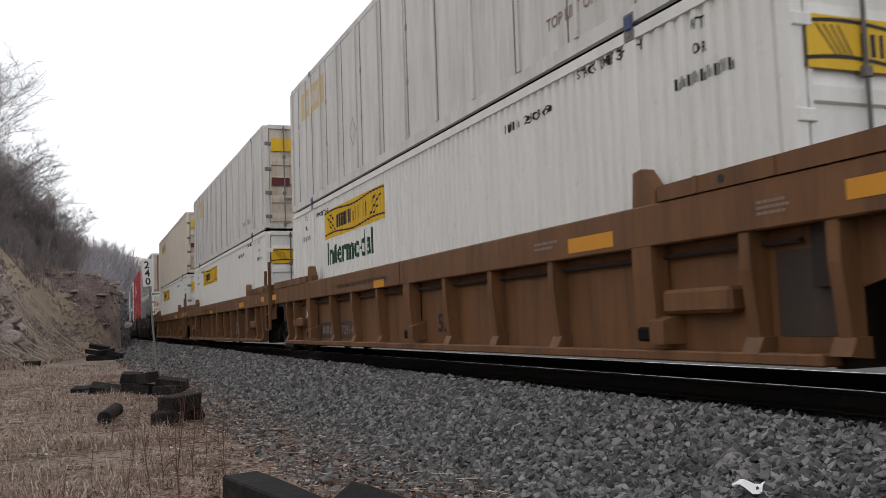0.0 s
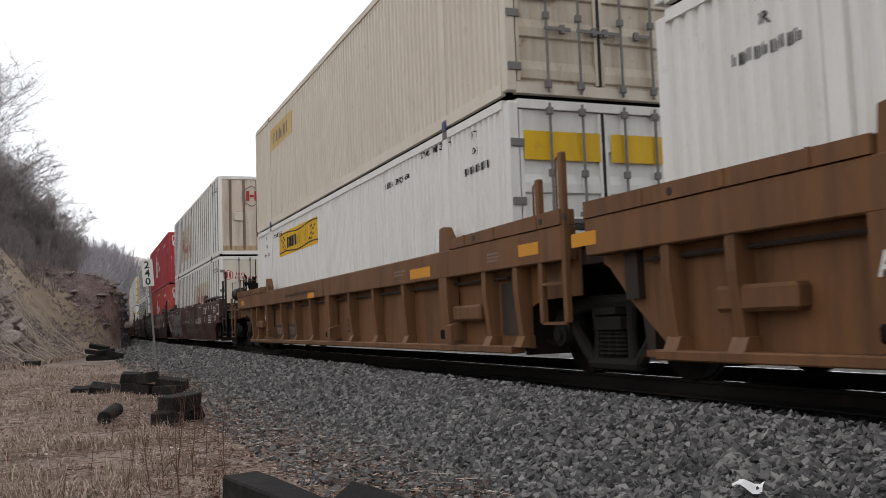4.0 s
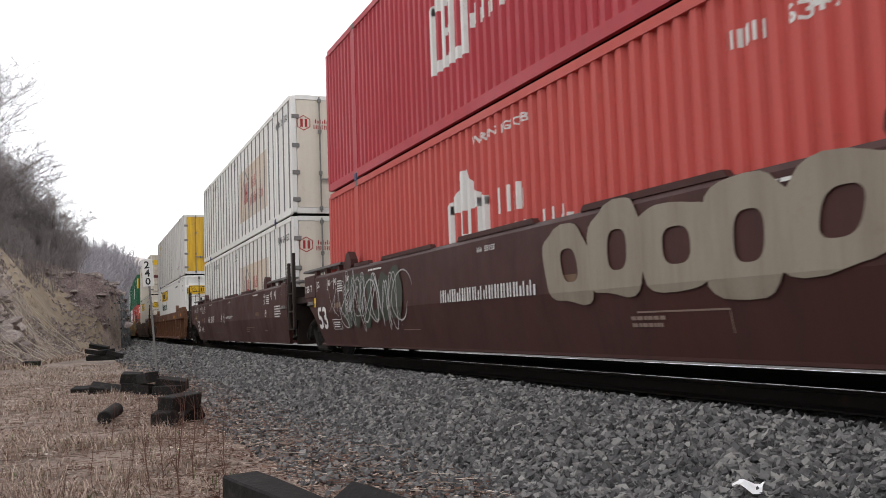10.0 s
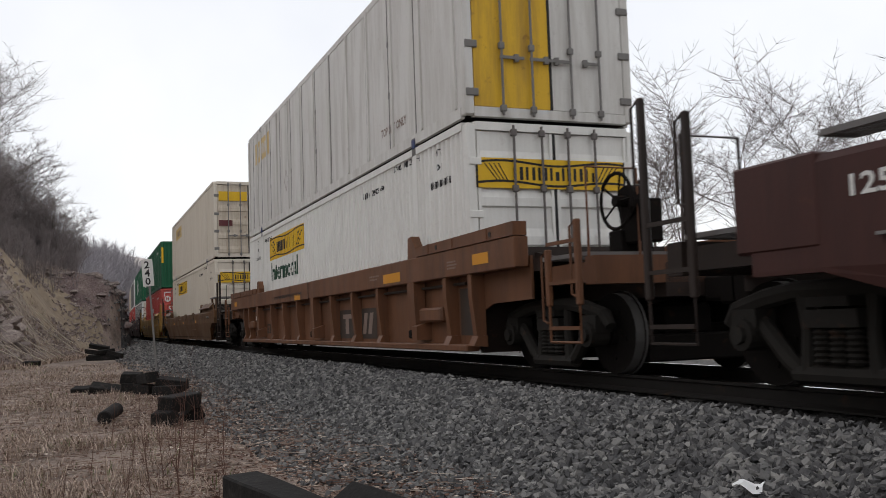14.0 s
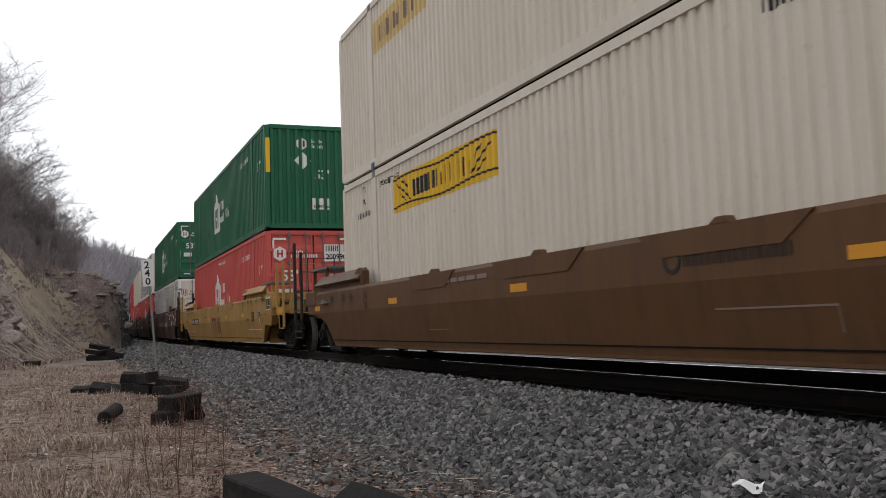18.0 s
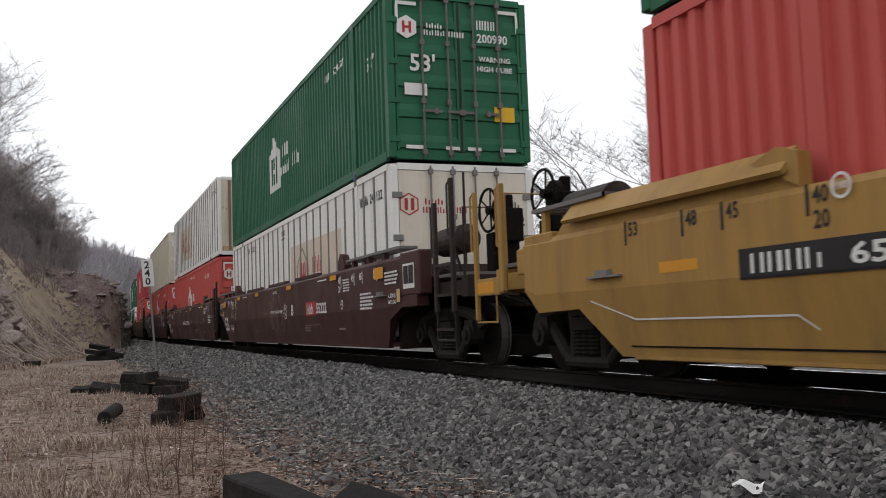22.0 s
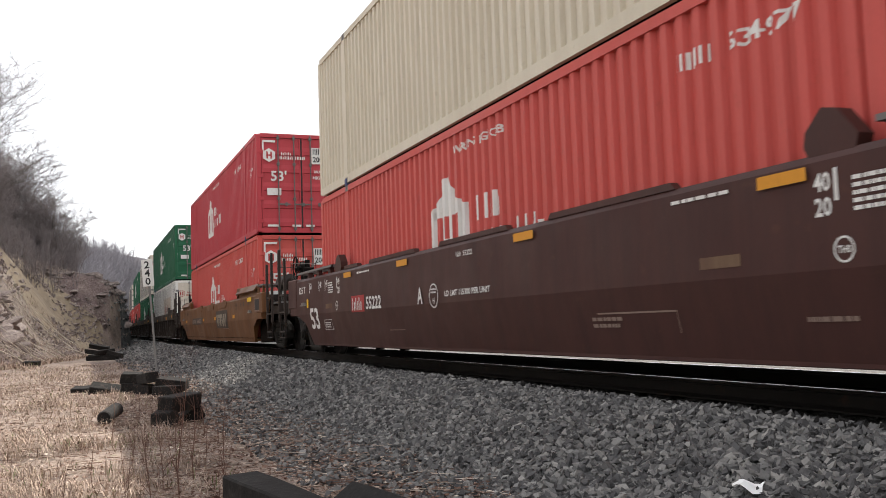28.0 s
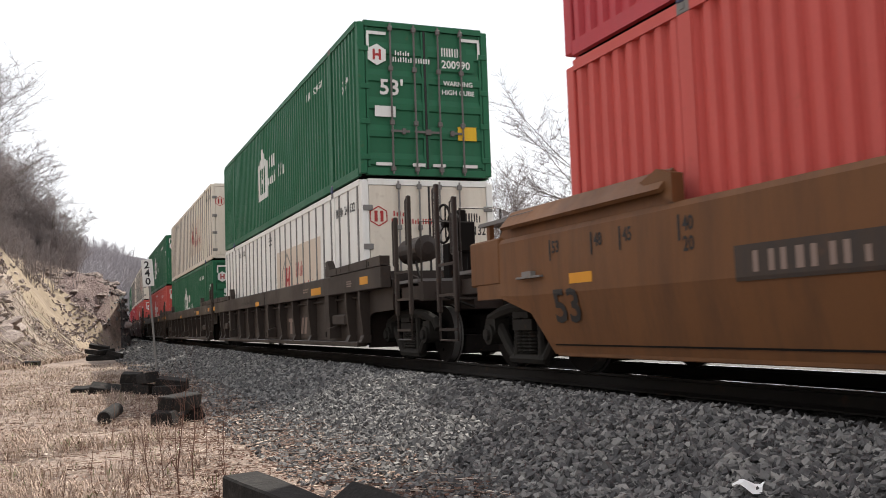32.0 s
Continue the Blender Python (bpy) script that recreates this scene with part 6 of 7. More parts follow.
# leading ends of the loads along the track when the clip starts
NOSE = [-4.925, -24.392, -43.495, -67.09, -86.53, -105.989, -129.537, -153.176, -176.945, -200.209, -219.601, -239.092, -262.40, -285.907,
        -305.3, -324.75, -348.3, -367.75, -387.2]
TRAIN = []
for make_car, (hi, lo), nose, i in zip(CARS, LOADS, NOSE, range(len(NOSE))):
    car = make_car()
    running_gear(car, TRUCK_X)
    if i in (2, 5, 6, 7, 8, 11, 12, 15, 18):
        running_gear(car, -TRUCK_X)
    lower, upper = lo(), hi()
    for e in (-1, 1):
        part("interbox_lock", lambda: boxes((e * 6.1 - 0.06, e * 6.1 + 0.06, -HY - 0.02, -HY + 0.1, CH - 0.02, CH + 0.12), bevel=0.01), M["blue"], lower, "dark blue twist lock", key=("ibl", e))
    TRAIN += [(car, nose - HX, 0.0), (lower, nose - HX, 0.335), (upper, nose - HX, 0.335 + CH + 0.025)]


def run(t):
    """How far the train has gone at t seconds."""
    return 8.516 * t - 0.002 * t * t


def motions():
    for ob, s0, z in TRAIN:
        rows = []
        for t in np.arange(0.0, 32.01, 2.0):
            s = s0 + run(t)
            # on the bend a rigid car stands on both its trucks
            ax, ay, _ = track(s - TRUCK_X)
            bx, by, _ = track(s + TRUCK_X)
            rows.append((float(t), pose((ax + bx) / 2, (ay + by) / 2, z, 0, 0, math.degrees(math.atan2(by - ay, bx - ax)))))
        walk(ob, rows)
    for e, sets in WHEELSETS.items():
        walk(sets[0], [(k / 15, pose(e * 0.89, 0, 0.42) @ Matrix.Rotation(run(k / 15) / 0.42, 4, "Y")) for k in range(481)])
        for w in sets[1:]:
            w.rotation_mode = "QUATERNION"
            ad = w.animation_data_create()
            ad.action = sets[0].animation_data.action
            ad.action_slot = sets[0].animation_data.action_slot
    # the cloud's trailing edge clears the sun at about 27 s
    walk(CLOUD, [(float(t), Matrix.Translation(CLOUD_HOME + Vector((60 * (26.9 - t) - 985, 0, 0)))) for t in (0.0, 16.0, 32.0)])


# ---- ballast stones ----
def stone_shapes(count, seed):
    """Rough broken stones: skewed, sharp-edged blocks."""
    r = np.random.RandomState(seed)
    base = np.array([(x, y, z) for x in (-1, 1) for y in (-1, 1) for z in (-1, 1)], float) * 0.72
    quads = ((0, 1, 3, 2), (4, 6, 7, 5), (0, 4, 5, 1), (2, 3, 7, 6), (0, 2, 6, 4), (1, 5, 7, 3))
    faces = np.array([t for a, b, c, d in quads for t in ((a, b, c), (a, c, d))])
    out = []
    for _ in range(count):
        v = (base + r.normal(0, 0.27, base.shape)) * np.array([r.uniform(0.95, 1.3), r.uniform(0.7, 1.05), r.uniform(0.5, 0.85)])
        a, b = r.uniform(0, 6.28), r.uniform(-0.6, 0.6)
        ca, sa, cb, sb = math.cos(a), math.sin(a), math.cos(b), math.sin(b)
        out.append(v @ np.array([[ca, -sa, 0], [sa, ca, 0], [0, 0, 1]]) @ np.array([[cb, 0, sb], [0, 1, 0], [-sb, 0, cb]]))
    return out, faces


def scatter(name, shapes, faces, places, sizes, material, label, seed, kind="stuff", category=""):
    r = np.random.RandomState(seed)
    vs, fs, base = [], [], 0
    for (x, y, z), s in zip(places, sizes):
        v = shapes[r.randint(len(shapes))]
        a, b = r.uniform(0, math.tau), r.normal(0, 0.5)
        ca, sa, cb, sb = math.cos(a), math.sin(a), math.cos(b), math.sin(b)
        rot = np.array([[ca, -sa, 0], [sa, ca, 0], [0, 0, 1]]) @ np.array([[1, 0, 0], [0, cb, -sb], [0, sb, cb]])
        vs.append(v @ rot.T * s + np.array([x, y, z]))
        fs.append(faces + base)
        base += len(v)
    me = bpy.data.meshes.new(name)
    vv, ff = np.concatenate(vs), np.concatenate(fs)
    me.vertices.add(len(vv))
    me.vertices.foreach_set("co", vv.ravel())
    me.loops.add(ff.size)
    me.loops.foreach_set("vertex_index", ff.ravel())
    me.polygons.add(len(ff))
    me.polygons.foreach_set("loop_start", np.arange(0, ff.size, ff.shape[1]))
    me.update(calc_edges=True)
    me.shade_flat()
    me.materials.append(material)
    ob = new(name, me)
    return tagged(ob, label, category, kind=kind)


STONES, STONE_FACES = stone_shapes(24, 5)
r = rng(11)
spots, sizes = [], []
for x0, x1, per, size in ((-13, -2.6, 980, 0.0245), (-26, -13, 560, 0.031), (-48, -26, 220, 0.044), (-80, -48, 70, 0.07)):
    for _ in range(int((x1 - x0) * 3.3 * per)):
        x = r.uniform(x0, x1)
        d = r.uniform(-4.6, -1.78)
        edge = -3.3 - 0.5 * ease(-22, -6, x) + 0.45 * noise.noise((x * 0.5, 1.0, 0.0))
        if d < edge and r.random() > 0.10 + 0.45 * math.exp((d - edge) / 0.35):
            continue
        y = d + track_y(x)
        s = size * r.uniform(0.55, 1.25)
        spots.append((x, y, height(x, y) + s * r.uniform(-0.05, 0.75)))
        sizes.append(s)
scatter("ballast_stones", STONES, STONE_FACES, spots, sizes, M["stone"], "loose grey crushed stones heaped along the track", 3)

# darker, oily stones between and beside the ties, under-train shade put into their colour
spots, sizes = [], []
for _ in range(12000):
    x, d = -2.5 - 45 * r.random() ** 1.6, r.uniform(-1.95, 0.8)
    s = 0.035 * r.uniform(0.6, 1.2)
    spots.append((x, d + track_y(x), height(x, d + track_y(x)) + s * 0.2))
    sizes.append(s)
scatter("track_bed_stones", STONES, STONE_FACES, spots, sizes, M["shaded_oily_bed"], "oily stones of the track bed, blackened for the shade under the train", 4)


# ---- dry grass, leaves and weeds ----
def blades(name, rows, material, label):
    """Bent, tapered blades, one row (x, y, z, height, width, lean, turn) each."""
    n = len(rows)
    a = np.array(rows)
    base, h, w, lean, turn = a[:, :3], a[:, 3], a[:, 4], a[:, 5], a[:, 6]
    side = np.stack([np.cos(turn), np.sin(turn), 0 * turn], 1)
    front = np.stack([-np.sin(turn), np.cos(turn), 0 * turn], 1)
    up = np.array([0, 0, 1.0])
    mid = base + front * (h * lean * 0.35)[:, None] + up * (h * 0.6)[:, None]
    tip = base + front * (h * lean)[:, None] + up * (h * (1 - 0.25 * lean))[:, None]
    v = np.stack([base - side * w[:, None] / 2, base + side * w[:, None] / 2, mid + side * w[:, None] / 3, mid - side * w[:, None] / 3, tip], 1).reshape(-1, 3)
    k = np.arange(n) * 5
    me = bpy.data.meshes.new(name)
    me.from_pydata(v.tolist(), [], np.stack([k, k + 1, k + 2, k + 3], 1).tolist() + np.stack([k + 3, k + 2, k + 4], 1).tolist())
    me.materials.append(material)
    return tagged(new(name, me), label, kind="stuff")


def on_grass(x, y):
    return y < 1.05 + 0.35 * noise.noise((x * 0.6, y * 0.6, 0.0)) + 0.9 * ease(-8, -24, x)


rows = []
while len(rows) < 34000:
    x = -3.5 - 30 * r.random() ** 1.5
    y = r.uniform(-0.36 * abs(x) * 0.62 - 1.0, 2.6)
    if not on_grass(x, y):
        continue
    tuft = noise.noise((x * 1.1, y * 1.1, 5.0))
    if r.random() > 0.5 + 1.1 * tuft:
        continue
    tall = r.uniform(0.025, 0.1) * (1.3 + 1.3 * tuft)
    rows.append((x, y, height(x, y) - 0.01, tall, r.uniform(0.004, 0.009) * (1 + abs(x) * 0.03), r.uniform(0.6, 2.2), r.uniform(0, math.tau)))
for _ in range(60):                                              # tussocks
    cx = -4.6 - 18 * r.random() ** 1.3
    cy = r.uniform(-0.2 * abs(cx) - 0.6, 1.0)
    for _ in range(r.randint(30, 70)):
        x, y = cx + r.gauss(0, 0.09), cy + r.gauss(0, 0.09)
        rows.append((x, y, height(x, y) - 0.01, r.uniform(0.07, 0.22), r.uniform(0.004, 0.008), r.uniform(0.2, 1.3), r.uniform(0, math.tau)))
blades("dry_grass", rows, M["grass"], "straw-coloured dead grass with a little green, uneven tufts")
rows = []
for _ in range(9000):                                             # grass that clings to the foot of the bank
    x = r.uniform(-51, -24)
    y = toe(x) + 1.2 - 4.6 * r.random() ** 1.3
    rows.append((x, y, height(x, y) - 0.02, r.uniform(0.1, 0.32), r.uniform(0.015, 0.03), r.uniform(0.4, 1.6), r.uniform(0, math.tau)))
blades("bank_grass", rows, M["grass"], "flattened straw on the foot of the clay bank")

lv = np.array([(-0.5, -0.3, 0.05), (0.5, -0.35, 0.0), (0.62, 0.3, 0.18), (0.0, 0.55, -0.04), (-0.6, 0.25, 0.14)])
spots, sizes = [], []
for _ in range(34000):
    x = -3.0 - 22 * r.random() ** 1.4
    y = r.uniform(-2.5, 2.55) if r.random() < 0.5 else r.uniform(0.5, 2.4)
    spots.append((x, y, height(x, y) + r.uniform(0.004, 0.03)))
    sizes.append(r.uniform(0.012, 0.034))
LEAF_TRIS = np.array([(0, 1, 2), (0, 2, 3), (0, 3, 4)])
scatter("dead_leaves", [lv, lv * np.array([1, 0.6, 1.4]), lv * np.array([0.8, 1, -1])], LEAF_TRIS, spots, sizes, M["leaf"], "dead brown leaves and wood chips strewn on the soil", 6)


# broken twigs and stalks lying flat on the soil
stalk = np.array([(-1, -0.03, 0), (-1, 0.03, 0), (-0.9, 0, 0.05), (1, -0.02, 0), (1, 0.02, 0), (1.05, 0, 0.03)])
STALK_TRIS = np.array([(0, 3, 5), (0, 5, 2), (2, 5, 4), (2, 4, 1), (0, 1, 4), (0, 4, 3)])
spots, sizes = [], []
for _ in range(7000):
    x = -3.2 - 20 * r.random() ** 1.4
    y = r.uniform(-0.2 * abs(x) - 0.5, 2.5)
    spots.append((x, y, height(x, y) + r.uniform(0.005, 0.04)))
    sizes.append(r.uniform(0.03, 0.13))
flat = [stalk, stalk * np.array([0.7, 1.3, 1.3]), stalk * np.array([1.2, 0.8, 0.8])]
scatter("ground_twigs", flat, STALK_TRIS, spots, sizes, M["leaf"], "broken stalks and twigs lying on the soil", 7)


def weed(seed, tall):
    """A dry branching weed."""
    q, bm = rng(seed), bmesh.new()
    def grow(p, d, length, rad, depth):
        pts, rads = [p], [rad]
        for i in range(4):
            d = (d + Vector((q.uniform(-1, 1), q.uniform(-1, 1), q.uniform(-0.3, 0.5))) * 0.16).normalized()
            pts.append(pts[-1] + d * length / 4)
            rads.append(rad * (1 - 0.2 * (i + 1)))
        tube(bm, pts, rads, 4)
        if depth:
            for i in range(1, 5):
                for _ in range(2):
                    e = (d + Vector((q.uniform(-1, 1), q.uniform(-1, 1), q.uniform(0.0, 0.7))) * 0.9).normalized()
                    grow(pts[i], e, length * q.uniform(0.25, 0.5), rads[i] * 0.6, depth - 1)
    grow(Vector((0, 0, -0.03)), Vector((0, 0, 1)), tall, 0.0042, 2)
    return bm


WEEDS = [mesh_of("dry_weed", weed(70 + k, 0.62), M["stem"]) for k in range(3)]
for k, (x, y, s) in enumerate(((-6.3, 0.62, 1.35), (-6.9, 0.78, 1.2), (-5.9, 0.42, 0.9), (-6.6, 0.3, 0.7), (-7.6, 0.95, 0.9), (-8.4, 0.55, 0.9), (-5.5, 0.75, 0.7), (-9.6, 1.2, 1.0),
                                (-6.2, -0.1, 0.6), (-7.2, 0.1, 0.7), (-10.4, 0.6, 0.8), (-6.5, 0.95, 0.8), (-6.7, 0.55, 1.0), (-7.4, 0.7, 0.8),
                                (-8.0, 1.15, 0.9), (-5.6, 0.25, 0.7), (-6.1, 0.9, 0.9), (-7.8, 0.4, 0.8), (-8.9, 0.9, 0.9), (-9.3, 0.3, 0.8))):
    w = new("dry_weed", WEEDS[k % 3])
    tagged(w, "dry reddish branching weed in the dead grass", "weed", "dry weeds")
    w.matrix_basis = pose(x, y, height(x, y), 0, 0, k * 77) @ Matrix.Scale(s, 4)

# ---- loose things by the track ----
def timber(length=2.5, w=0.23, h=0.18, seed=1):
    bm = boxes((-length / 2, length / 2, -w / 2, w / 2, -h / 2, h / 2))
    bmesh.ops.subdivide_edges(bm, edges=[e for e in bm.edges if abs(e.verts[0].co.x - e.verts[1].co.x) > 1], cuts=7)
    q = rng(seed)
    for v in bm.verts:
        v.co += Vector((q.uniform(-0.02, 0.02) if abs(v.co.x) > length / 2 - 0.01 else 0, q.uniform(-0.008, 0.008), q.uniform(-0.008, 0.008)))
    bmesh.ops.bevel(bm, geom=[e for e in bm.edges if e.calc_face_angle(0) > 1], offset=0.012, segments=1, affect="EDGES")
    return bm


def old_tie(x, y, z, rz, rx=0, ry=0, length=2.5, seed=1, label="old black creosoted timber tie dumped in the grass"):
    return solo("old_tie", timber(length, seed=seed), M["tie"], label, "railway tie", "dumped ties", at=pose(x, y, z, rx, ry, rz))


G = -0.49
old_tie(-4.48, 1.2, G + 0.085, 13, 0, 2, 2.5, 1)
old_tie(-4.12, 1.66, G + 0.03, 10, 38, 1, 2.3, 2)
old_tie(-11.2, 0.95, G + 0.08, 62, 8, 0, 0.26, 3, "short sawn-off tie end standing under another")
old_tie(-11.66, 1.3, G + 0.05, 20, 30, 0, 0.24, 13, "short sawn-off tie end standing under another")
old_tie(-11.42, 1.14, G + 0.24, -42, -4, 2, 0.56, 4, "sawn tie lying across tie ends")
old_tie(-17.0, 0.86, G + 0.12, 80, 0, 3, 0.32, 5)
old_tie(-17.0, 0.88, G + 0.3, 74, 8, 3, 0.34, 14)
old_tie(-16.65, 1.1, G + 0.1, 30, 0, 0, 0.45, 6)
old_tie(-16.6, 1.12, G + 0.3, 12, 6, -5, 0.6, 15)
old_tie(-15.9, 1.4, G + 0.1, 50, 0, 0, 0.45, 7)
old_tie(-16.3, 1.5, G + 0.2, 66, 12, 8, 0.5, 16)
old_tie(-17.6, 0.55, G + 0.06, 75, 24, 10, 0.7, 8)
old_tie(-18.4, 0.2, G + 0.02, 68, 14, 0, 0.6, 17)
for k, (x, y, z, rz, ry, n) in enumerate(((-40.2, 0.95, 0.08, 70, 0, 1.3), (-40.7, 0.75, 0.1, 25, 4, 1.2), (-40.4, 1.15, 0.12, 100, -6, 0.9), (-40.5, 0.8, 0.3, 60, 8, 1.1),
                                          (-40.3, 1.05, 0.33, 110, -5, 0.8), (-40.6, 0.85, 0.52, 80, 12, 0.8), (-40.0, 1.45, 0.22, 60, 14, 0.6))):
    old_tie(x, y, G + z, rz, 9 * (k % 3) - 6, ry, n, 20 + k, "charred black timber in a heap at the bank's foot")
old_tie(-36.5, -1.55, height(-36.5, -1.55) + 0.12, 60, 12, 0, 0.6, 12, "black timber stub on the foot of the bank")
log = solo("short_log", tube(bmesh.new(), [(-0.4, 0, 0), (-0.37, 0, 0), (0.0, 0, 0.004), (0.37, 0, 0), (0.4, 0, 0)], [0.075, 0.085, 0.082, 0.085, 0.075], 14), M["tie"], "short weathered dark round log in the grass", "log", at=pose(-12.15, 0.38, G + 0.1, 0, 3, -13))

post = thing("milepost", "grey steel milepost with a white panel of black figures", "sign", at=pose(-24.1, 1.86, -0.5, 4.2, 0, 0))
part("pole", boxes((-0.035, 0.035, -0.025, 0.025, 0.0, 2.95), bevel=0.008), M["post_grey"], post, "weathered steel pole")
panel = part("panel", boxes((-0.02, 0.0, -0.135, 0.135, -0.34, 0.34), bevel=0.004), M["white_ink"], post, "white upright panel")
panel.matrix_basis = pose(0.055, -0.02, 2.6, 0, 0, -8)
for k, ch in enumerate("240"):
    def glyph(ch=ch, k=k):
        bm = bmesh.new()
        for p in letters(ch, 0.19, 1.05):
            try:
                bm.faces.new([bm.verts.new((0.004, u - 0.075, v + 0.12 - k * 0.21)) for u, v in p])
            except ValueError:
                pass
        return bm
    part("figure", glyph, M["ink"], panel, "black figure " + ch)

paper = bmesh.new()
bmesh.ops.create_grid(paper, x_segments=5, y_segments=4, size=0.06)
for v in paper.verts:
    v.co.z += 0.05 * noise.noise((v.co.x * 14, v.co.y * 14, 2.0)) + 0.03
    v.co.x += 0.03 * noise.noise((v.co.y * 20, 1.0, v.co.x * 9))
solid = bmesh.ops.solidify(paper, geom=paper.faces[:], thickness=0.002)
solo("paper_scrap", paper, M["paper"], "crumpled scrap of white paper on the stones", "litter", at=pose(-3.68, 3.07, height(-3.68, 3.07) + 0.035, 8, 5, 30))

# ---- rocks on the bank ----
def rock_mesh(seed):
    """A slab of shale, broken off flat on several sides."""
    q, bm = np.random.RandomState(seed), bmesh.new()
    bmesh.ops.create_icosphere(bm, subdivisions=2, radius=0.6)
    for _ in range(9):
        n = q.normal(size=3) * np.array([1, 1, 0.6])
        n = Vector(n / np.linalg.norm(n))
        cut = q.uniform(0.26, 0.5)
        for v in bm.verts:
            over = v.co.dot(n) - cut
            if over > 0:
                v.co -= n * over
    for v in bm.verts:
        v.co.y *= 1.5
        v.co.z = (math.floor(v.co.z * 9 + 0.5) / 9 * 0.6 + v.co.z * 0.4) * 0.8
        v.co += Vector(q.normal(0, 0.012, 3))
    return mesh_of("shale_rock", bm, M["rock"])


ROCKS = [rock_mesh(80 + k) for k in range(7)]
for k in range(190):
    if k < 92:                                                   # bedded ledges of the shale face
        x, u, s = r.uniform(-64, -56.8), 4.0 * r.random(), 0.16 + 0.5 * r.random() ** 2
    elif k < 120:                                                 # outcrop above the straw slope
        x, s = r.uniform(-46.5, -40.5), r.uniform(0.35, 1.05)
        u = toe(x) + abs(x) * r.uniform(0.052, 0.085)
    else:
        x, u, s = r.uniform(-57, -38), 5.5 * r.random() ** 1.3, r.uniform(0.08, 0.34)
    y = toe(x) - u
    o = new("shale_rock", ROCKS[k % 7])
    tagged(o, "grey-brown slab of broken shale bedded in the bank", "rock", "rocks on the cut bank")
    bed = k < 120
    o.matrix_basis = pose(x, y, height(x, y) + 0.05 * s, r.gauss(8, 12 if bed else 20), r.gauss(0, 9 if bed else 15), r.gauss(60, 35)) @ Matrix.Diagonal((s * 1.1, s, s * (r.uniform(0.28, 0.5) if bed else 0.7), 1))


# chips of shale, clods and sticks strewn down the bank
spots, sizes = [], []
for _ in range(7000):
    x = -30 - 34 * r.random()
    u = -0.6 + 6.5 * r.random() ** 1.2
    y = toe(x) - u
    if noise.noise((x * 0.35, u * 0.5, 8.0)) < -0.05:
        continue
    spots.append((x, y, height(x, y) + 0.01))
    sizes.append(r.uniform(0.03, 0.12))
scatter("bank_rubble", STONES, STONE_FACES, spots, sizes, M["rock"], "shale chips and clods strewn down the bank", 12)
for k in range(30):
    x = -38 - 12 * ((k * 0.618) % 1)
    u = 0.4 + 2.6 * ((k * 0.41) % 1)
    y = toe(x) - u
    lo_end = Vector((x + r.uniform(-1.8, 0.8), y + r.uniform(0.3, 1.8), 0))
    lo_end.z = height(lo_end.x, lo_end.y) + 0.06
    hi_end = Vector((x, y - 0.6, height(x, y - 0.6) + 0.1))
    solo("fallen_branch", tube(bmesh.new(), [hi_end, hi_end.lerp(lo_end, 0.5) + Vector((r.uniform(-0.15, 0.15), 0, 0.02)), lo_end], [0.01, 0.018, 0.024], 5), M["pale_wood"],
         "pale dead branch lying down the bank", "branch", "fallen branches")


# ---- bare trees ----
def bare_tree(seed, tall, depth, spread=0.55, sides=4, trunk=0.011, kids=3, twig="twig"):
    """Leafless tree: trunk and twig sprays as two meshes, tapering and forking."""
    q = rng(seed)
    wood, twigs = bmesh.new(), bmesh.new()

    def grow(p, d, length, rad, left):
        n = 5 if left > 1 else 4 if left else 3
        pts, rads = [p], [rad]
        for i in range(n):
            d = (d + Vector((q.uniform(-1, 1), q.uniform(-1, 1), q.uniform(-0.15, 0.6))) * 0.2).normalized()
            pts.append(pts[-1] + d * length / n)
            rads.append(rad * (1 - (0.55 if left else 0.8) * (i + 1) / n))
        tube(wood if left >= depth - 1 else twigs, pts, rads, sides if left > 1 else 3)
        if left:
            for i in range(1 if left == depth else 0, n):
                if left == depth and i < 2 and q.random() < 0.6:
                    continue
                for _ in range(kids if left < depth else kids - 1):
                    a = pts[i + 1]
                    e = (d * 0.6 + Vector((q.uniform(-1, 1), q.uniform(-1, 1), q.uniform(-0.25, 0.5))) * spread * 1.9).normalized()
                    grow(a, e, length * q.uniform(0.3, 0.52), max(0.0085, rads[i + 1] * 0.45), left - 1)
    grow(Vector((0, 0, -0.3)), Vector((q.uniform(-0.1, 0.1), q.uniform(-0.1, 0.1), 1)).normalized(), tall * 0.72, tall * trunk, depth)
    return mesh_of("trunk", wood, M["bark"]), mesh_of("crown", twigs, M[twig])


def plant_tree(kind, x, y, z, s, turn, label, group):
    t = thing("tree", label, "tree", group, at=pose(x, y, z, 0, 0, turn) @ Matrix.Scale(s, 4))
    for name, me in zip(("trunk", "crown"), kind):
        o = new(name, me)
        o.parent = t


KINDS = [bare_tree(101 + k, 8.0, 3, 0.55 + 0.05 * k, kids=3) for k in range(5)]
TALL = [bare_tree(121 + k, 12.5, 3, 0.6, trunk=0.0075, kids=3, twig="bark") for k in range(4)]
OUTLINE = ((-0.115, 0.25), (-0.071, 0.213), (-0.045, 0.17), (-0.028, 0.161), (-0.014, 0.136), (-0.006, 0.117), (0.006, 0.09))


def wood_top(slope, x):
    """How high the outline of the wood on the brow stands, by its bearing from the clearing."""
    for (a, p), (b, q) in zip(OUTLINE, OUTLINE[1:]):
        if slope <= b:
            return 0.607 + abs(x) * (p + (q - p) * (slope - a) / (b - a))
    return 0.607 + abs(x) * 0.09


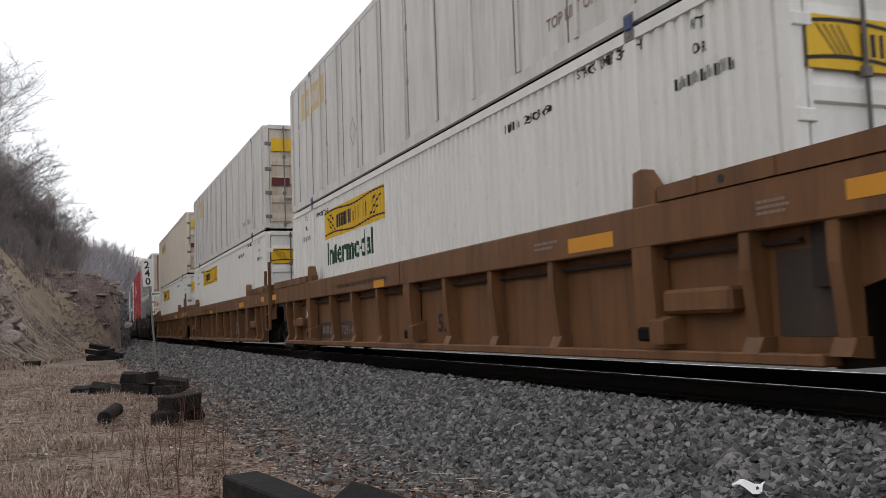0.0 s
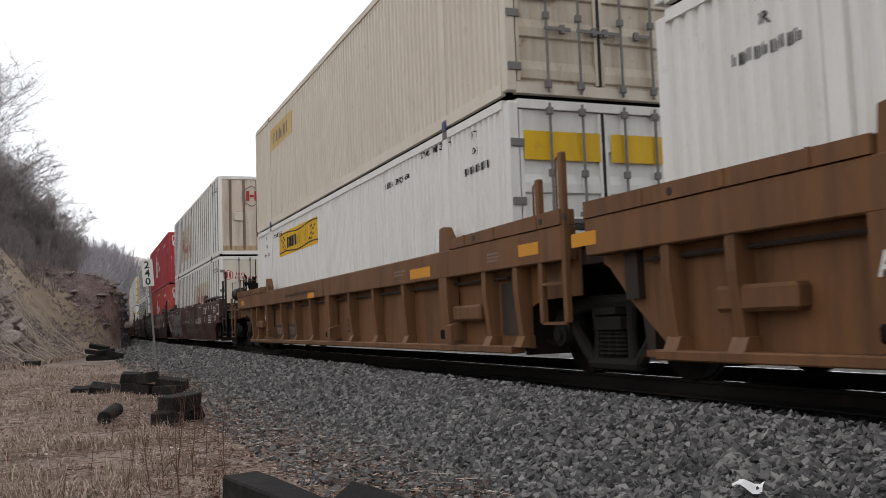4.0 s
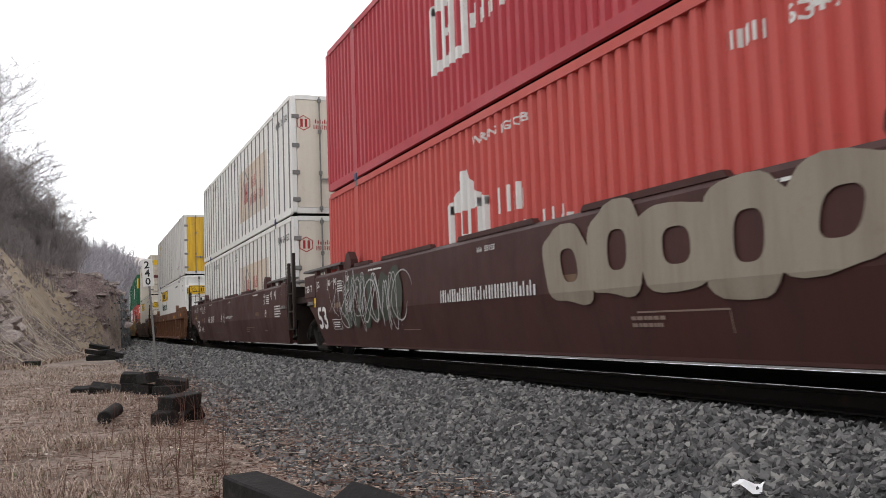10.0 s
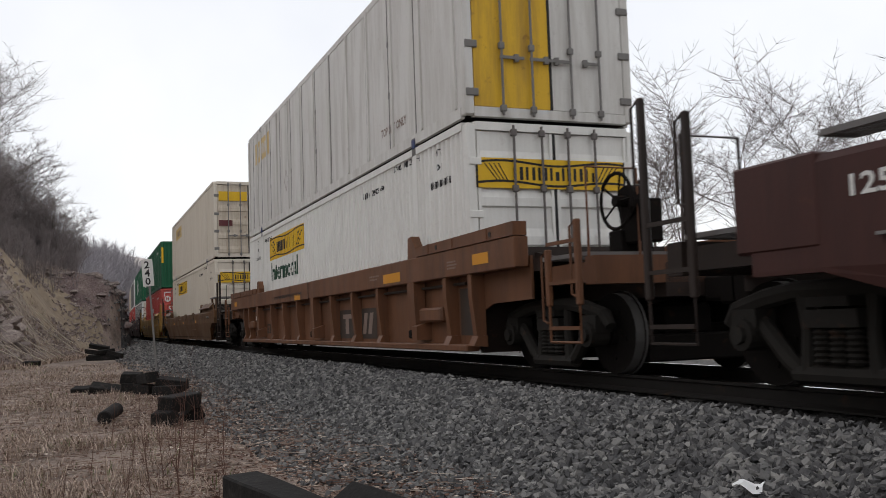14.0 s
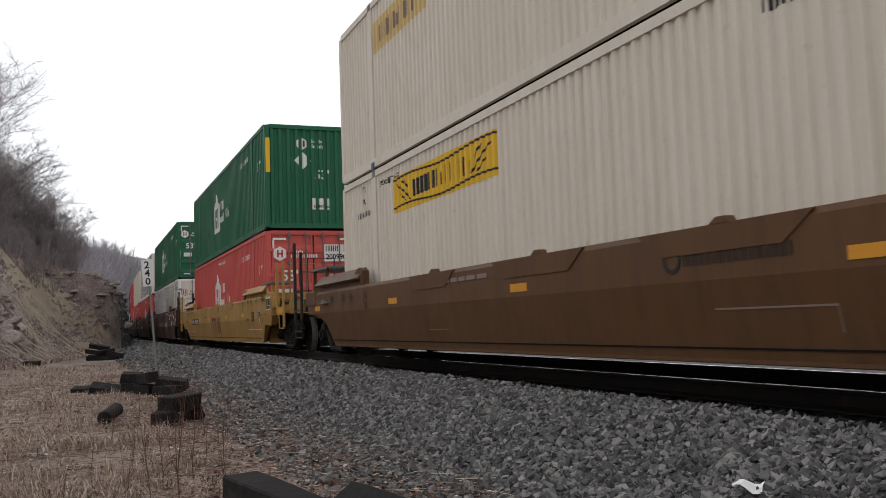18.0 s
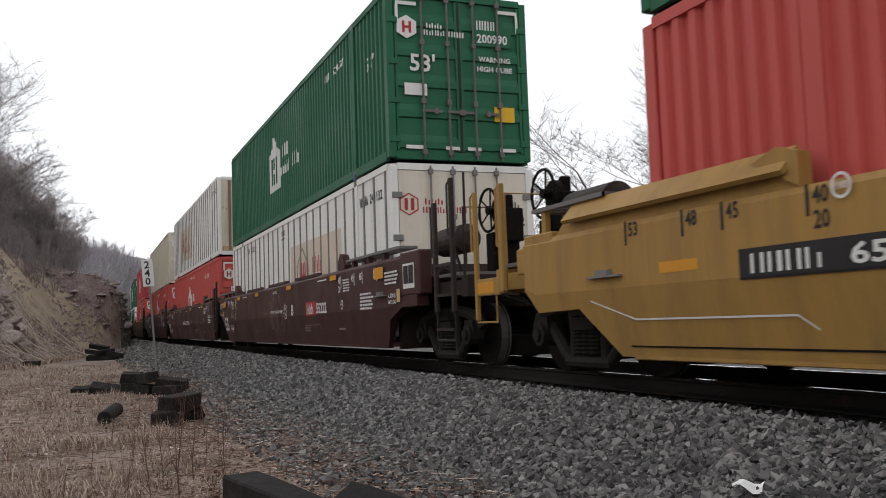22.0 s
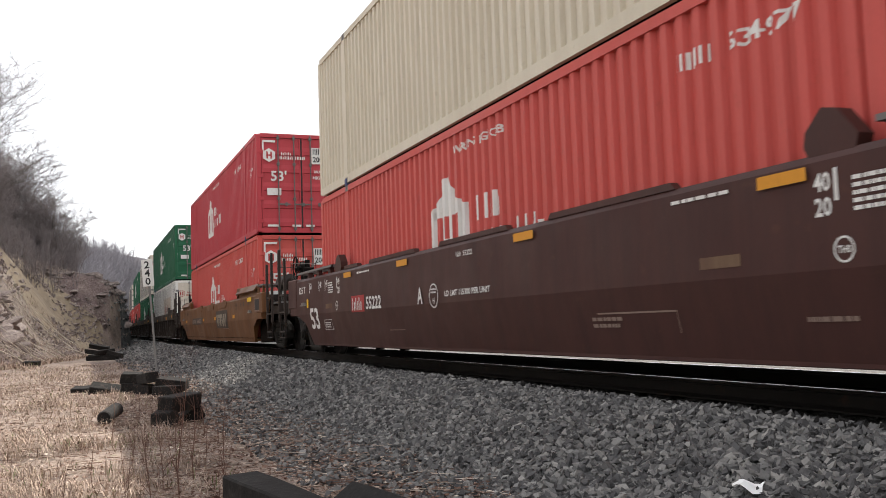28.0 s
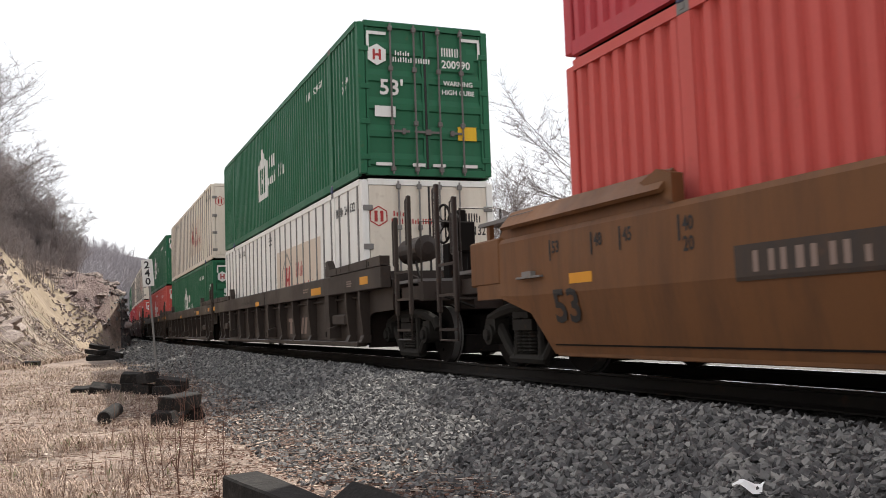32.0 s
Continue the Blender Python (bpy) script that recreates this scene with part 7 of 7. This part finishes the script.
def on_brow(f, g):
    """A place on the brow from two numbers from 0 to 1, and its bearing."""
    slope = -0.112 + 0.113 * f
    x = -52 - 6 * ease(-0.06, 0.0, slope) - 17 * g ** 1.3
    return slope, x, slope * abs(x)


for k in range(84):                                                # on the brow of the bank
    slope, x, y = on_brow((k * 0.618 + 0.2) % 1, (k * 0.383 + 0.1) % 1)
    z = height(x, y)
    s = (wood_top(slope, x) - z) / 7.6 * (0.5 + 0.5 * ((k * 0.77) % 1))
    plant_tree(KINDS[k % 5], x, y, z - 0.1, min(1.7, max(0.22, s)), k * 61, "leafless grey-brown tree on the brow of the bank", "trees on the bank")
plant_tree(KINDS[1], -60, -0.95, height(-60, -0.95) - 0.2, 0.56, 20, "leafless tree leaning out over the bank", "trees on the bank")
for x, y, s, a in ((-53, -3.85, 0.92, 120), (-55, -3.5, 0.8, 10), (-56, -4.8, 1.05, 200)):
    plant_tree(TALL[a % 4], x, y, height(x, y) - 0.2, s, a, "tall leafless tree on the brow of the bank", "trees on the bank")
for k in range(25):                                                # beyond the track
    x, d = -58 + 50 * ((k * 0.618) % 1), 10 + 9 * ((k * 0.383) % 1)
    y = track_y(x) + d
    z = height(x, y)
    plant_tree(TALL[k % 4], x, y, z - 0.1, (0.455 * y - z) / 11.0 * (0.5 + 0.5 * ((k * 0.77) % 1)), k * 83, "tall leafless tree beyond the track", "trees beyond the track")

# brush of thin stems: along the brow, beyond the track, and on the far hill
def brush(name, seed, count, place, label, tall, rad, forks, bark="bark"):
    q = rng(seed)
    vs, fs = [], []
    def stick(a, b, ra, rb):
        d = (b - a)
        s = d.cross(Vector((0.3, 0.5, 0.1))).normalized()
        t = s.cross(d).normalized()
        k = len(vs)
        for p, rr in ((a, ra), (b, rb)):
            for j in range(3):
                vs.append(p + rr * (math.cos(j * 2.1) * s + math.sin(j * 2.1) * t))
        for j in range(3):
            fs.append((k + j, k + (j + 1) % 3, k + 3 + (j + 1) % 3, k + 3 + j))
    for _ in range(count):
        x, y = place(q)
        p = Vector((x, y, height(x, y) - 0.1))
        h = tall * q.uniform(0.5, 1.15)
        top = p + Vector((q.uniform(-0.25, 0.25) * h, q.uniform(-0.25, 0.25) * h, h))
        stick(p, top, rad, rad * 0.3)
        for _ in range(forks):
            f = q.uniform(0.25, 0.95)
            a = p.lerp(top, f)
            stick(a, a + Vector((q.uniform(-0.35, 0.35), q.uniform(-0.35, 0.35), q.uniform(0.1, 0.4))) * h * (1.1 - f * 0.6), rad * 0.45, rad * 0.12)
    me = bpy.data.meshes.new(name)
    me.from_pydata([v[:] for v in vs], [], fs)
    me.materials.append(M[bark])
    return tagged(new(name, me), label, kind="stuff")


def brow(q):
    return on_brow(q.random(), q.random())[1:]


def beyond(q):
    x = q.uniform(-75, 0)
    return x, track_y(x) + q.uniform(10, 24)


def far_hill(q):
    return q.uniform(-330, -130), q.uniform(-40, 75)


brush("brow_brush", 41, 560, brow, "tangle of bare brushwood on the brow", 2.2, 0.018, 12, "twig")
brush("trackside_brush", 42, 500, beyond, "thin bare saplings beyond the track", 5.0, 0.02, 12, "twig")
brush("far_woods", 43, 4200, far_hill, "bare woods on the far hill, coloured pale for haze", 6.5, 0.12, 12, "far_bark")

# ---- the cloud that hides the sun until it has drifted by ----
def cloud_mesh():
    bm = bmesh.new()
    bmesh.ops.create_icosphere(bm, subdivisions=4, radius=1.0)
    for v in bm.verts:
        n = 1 + 0.10 * noise.noise(v.co * 2.5) + 0.05 * noise.noise(v.co * 7)
        v.co = Vector((v.co.x * 1000 * n, v.co.y * 480 * n, v.co.z * 70 * n))
    return bm


CLOUD = solo("cloud", cloud_mesh(), M["cloud"], "grey cloud drifting clear of the sun", "cloud")
for f in CLOUD.data.polygons:
    f.use_smooth = True
CLOUD_HOME = SUN_DIR * 4200


motions()
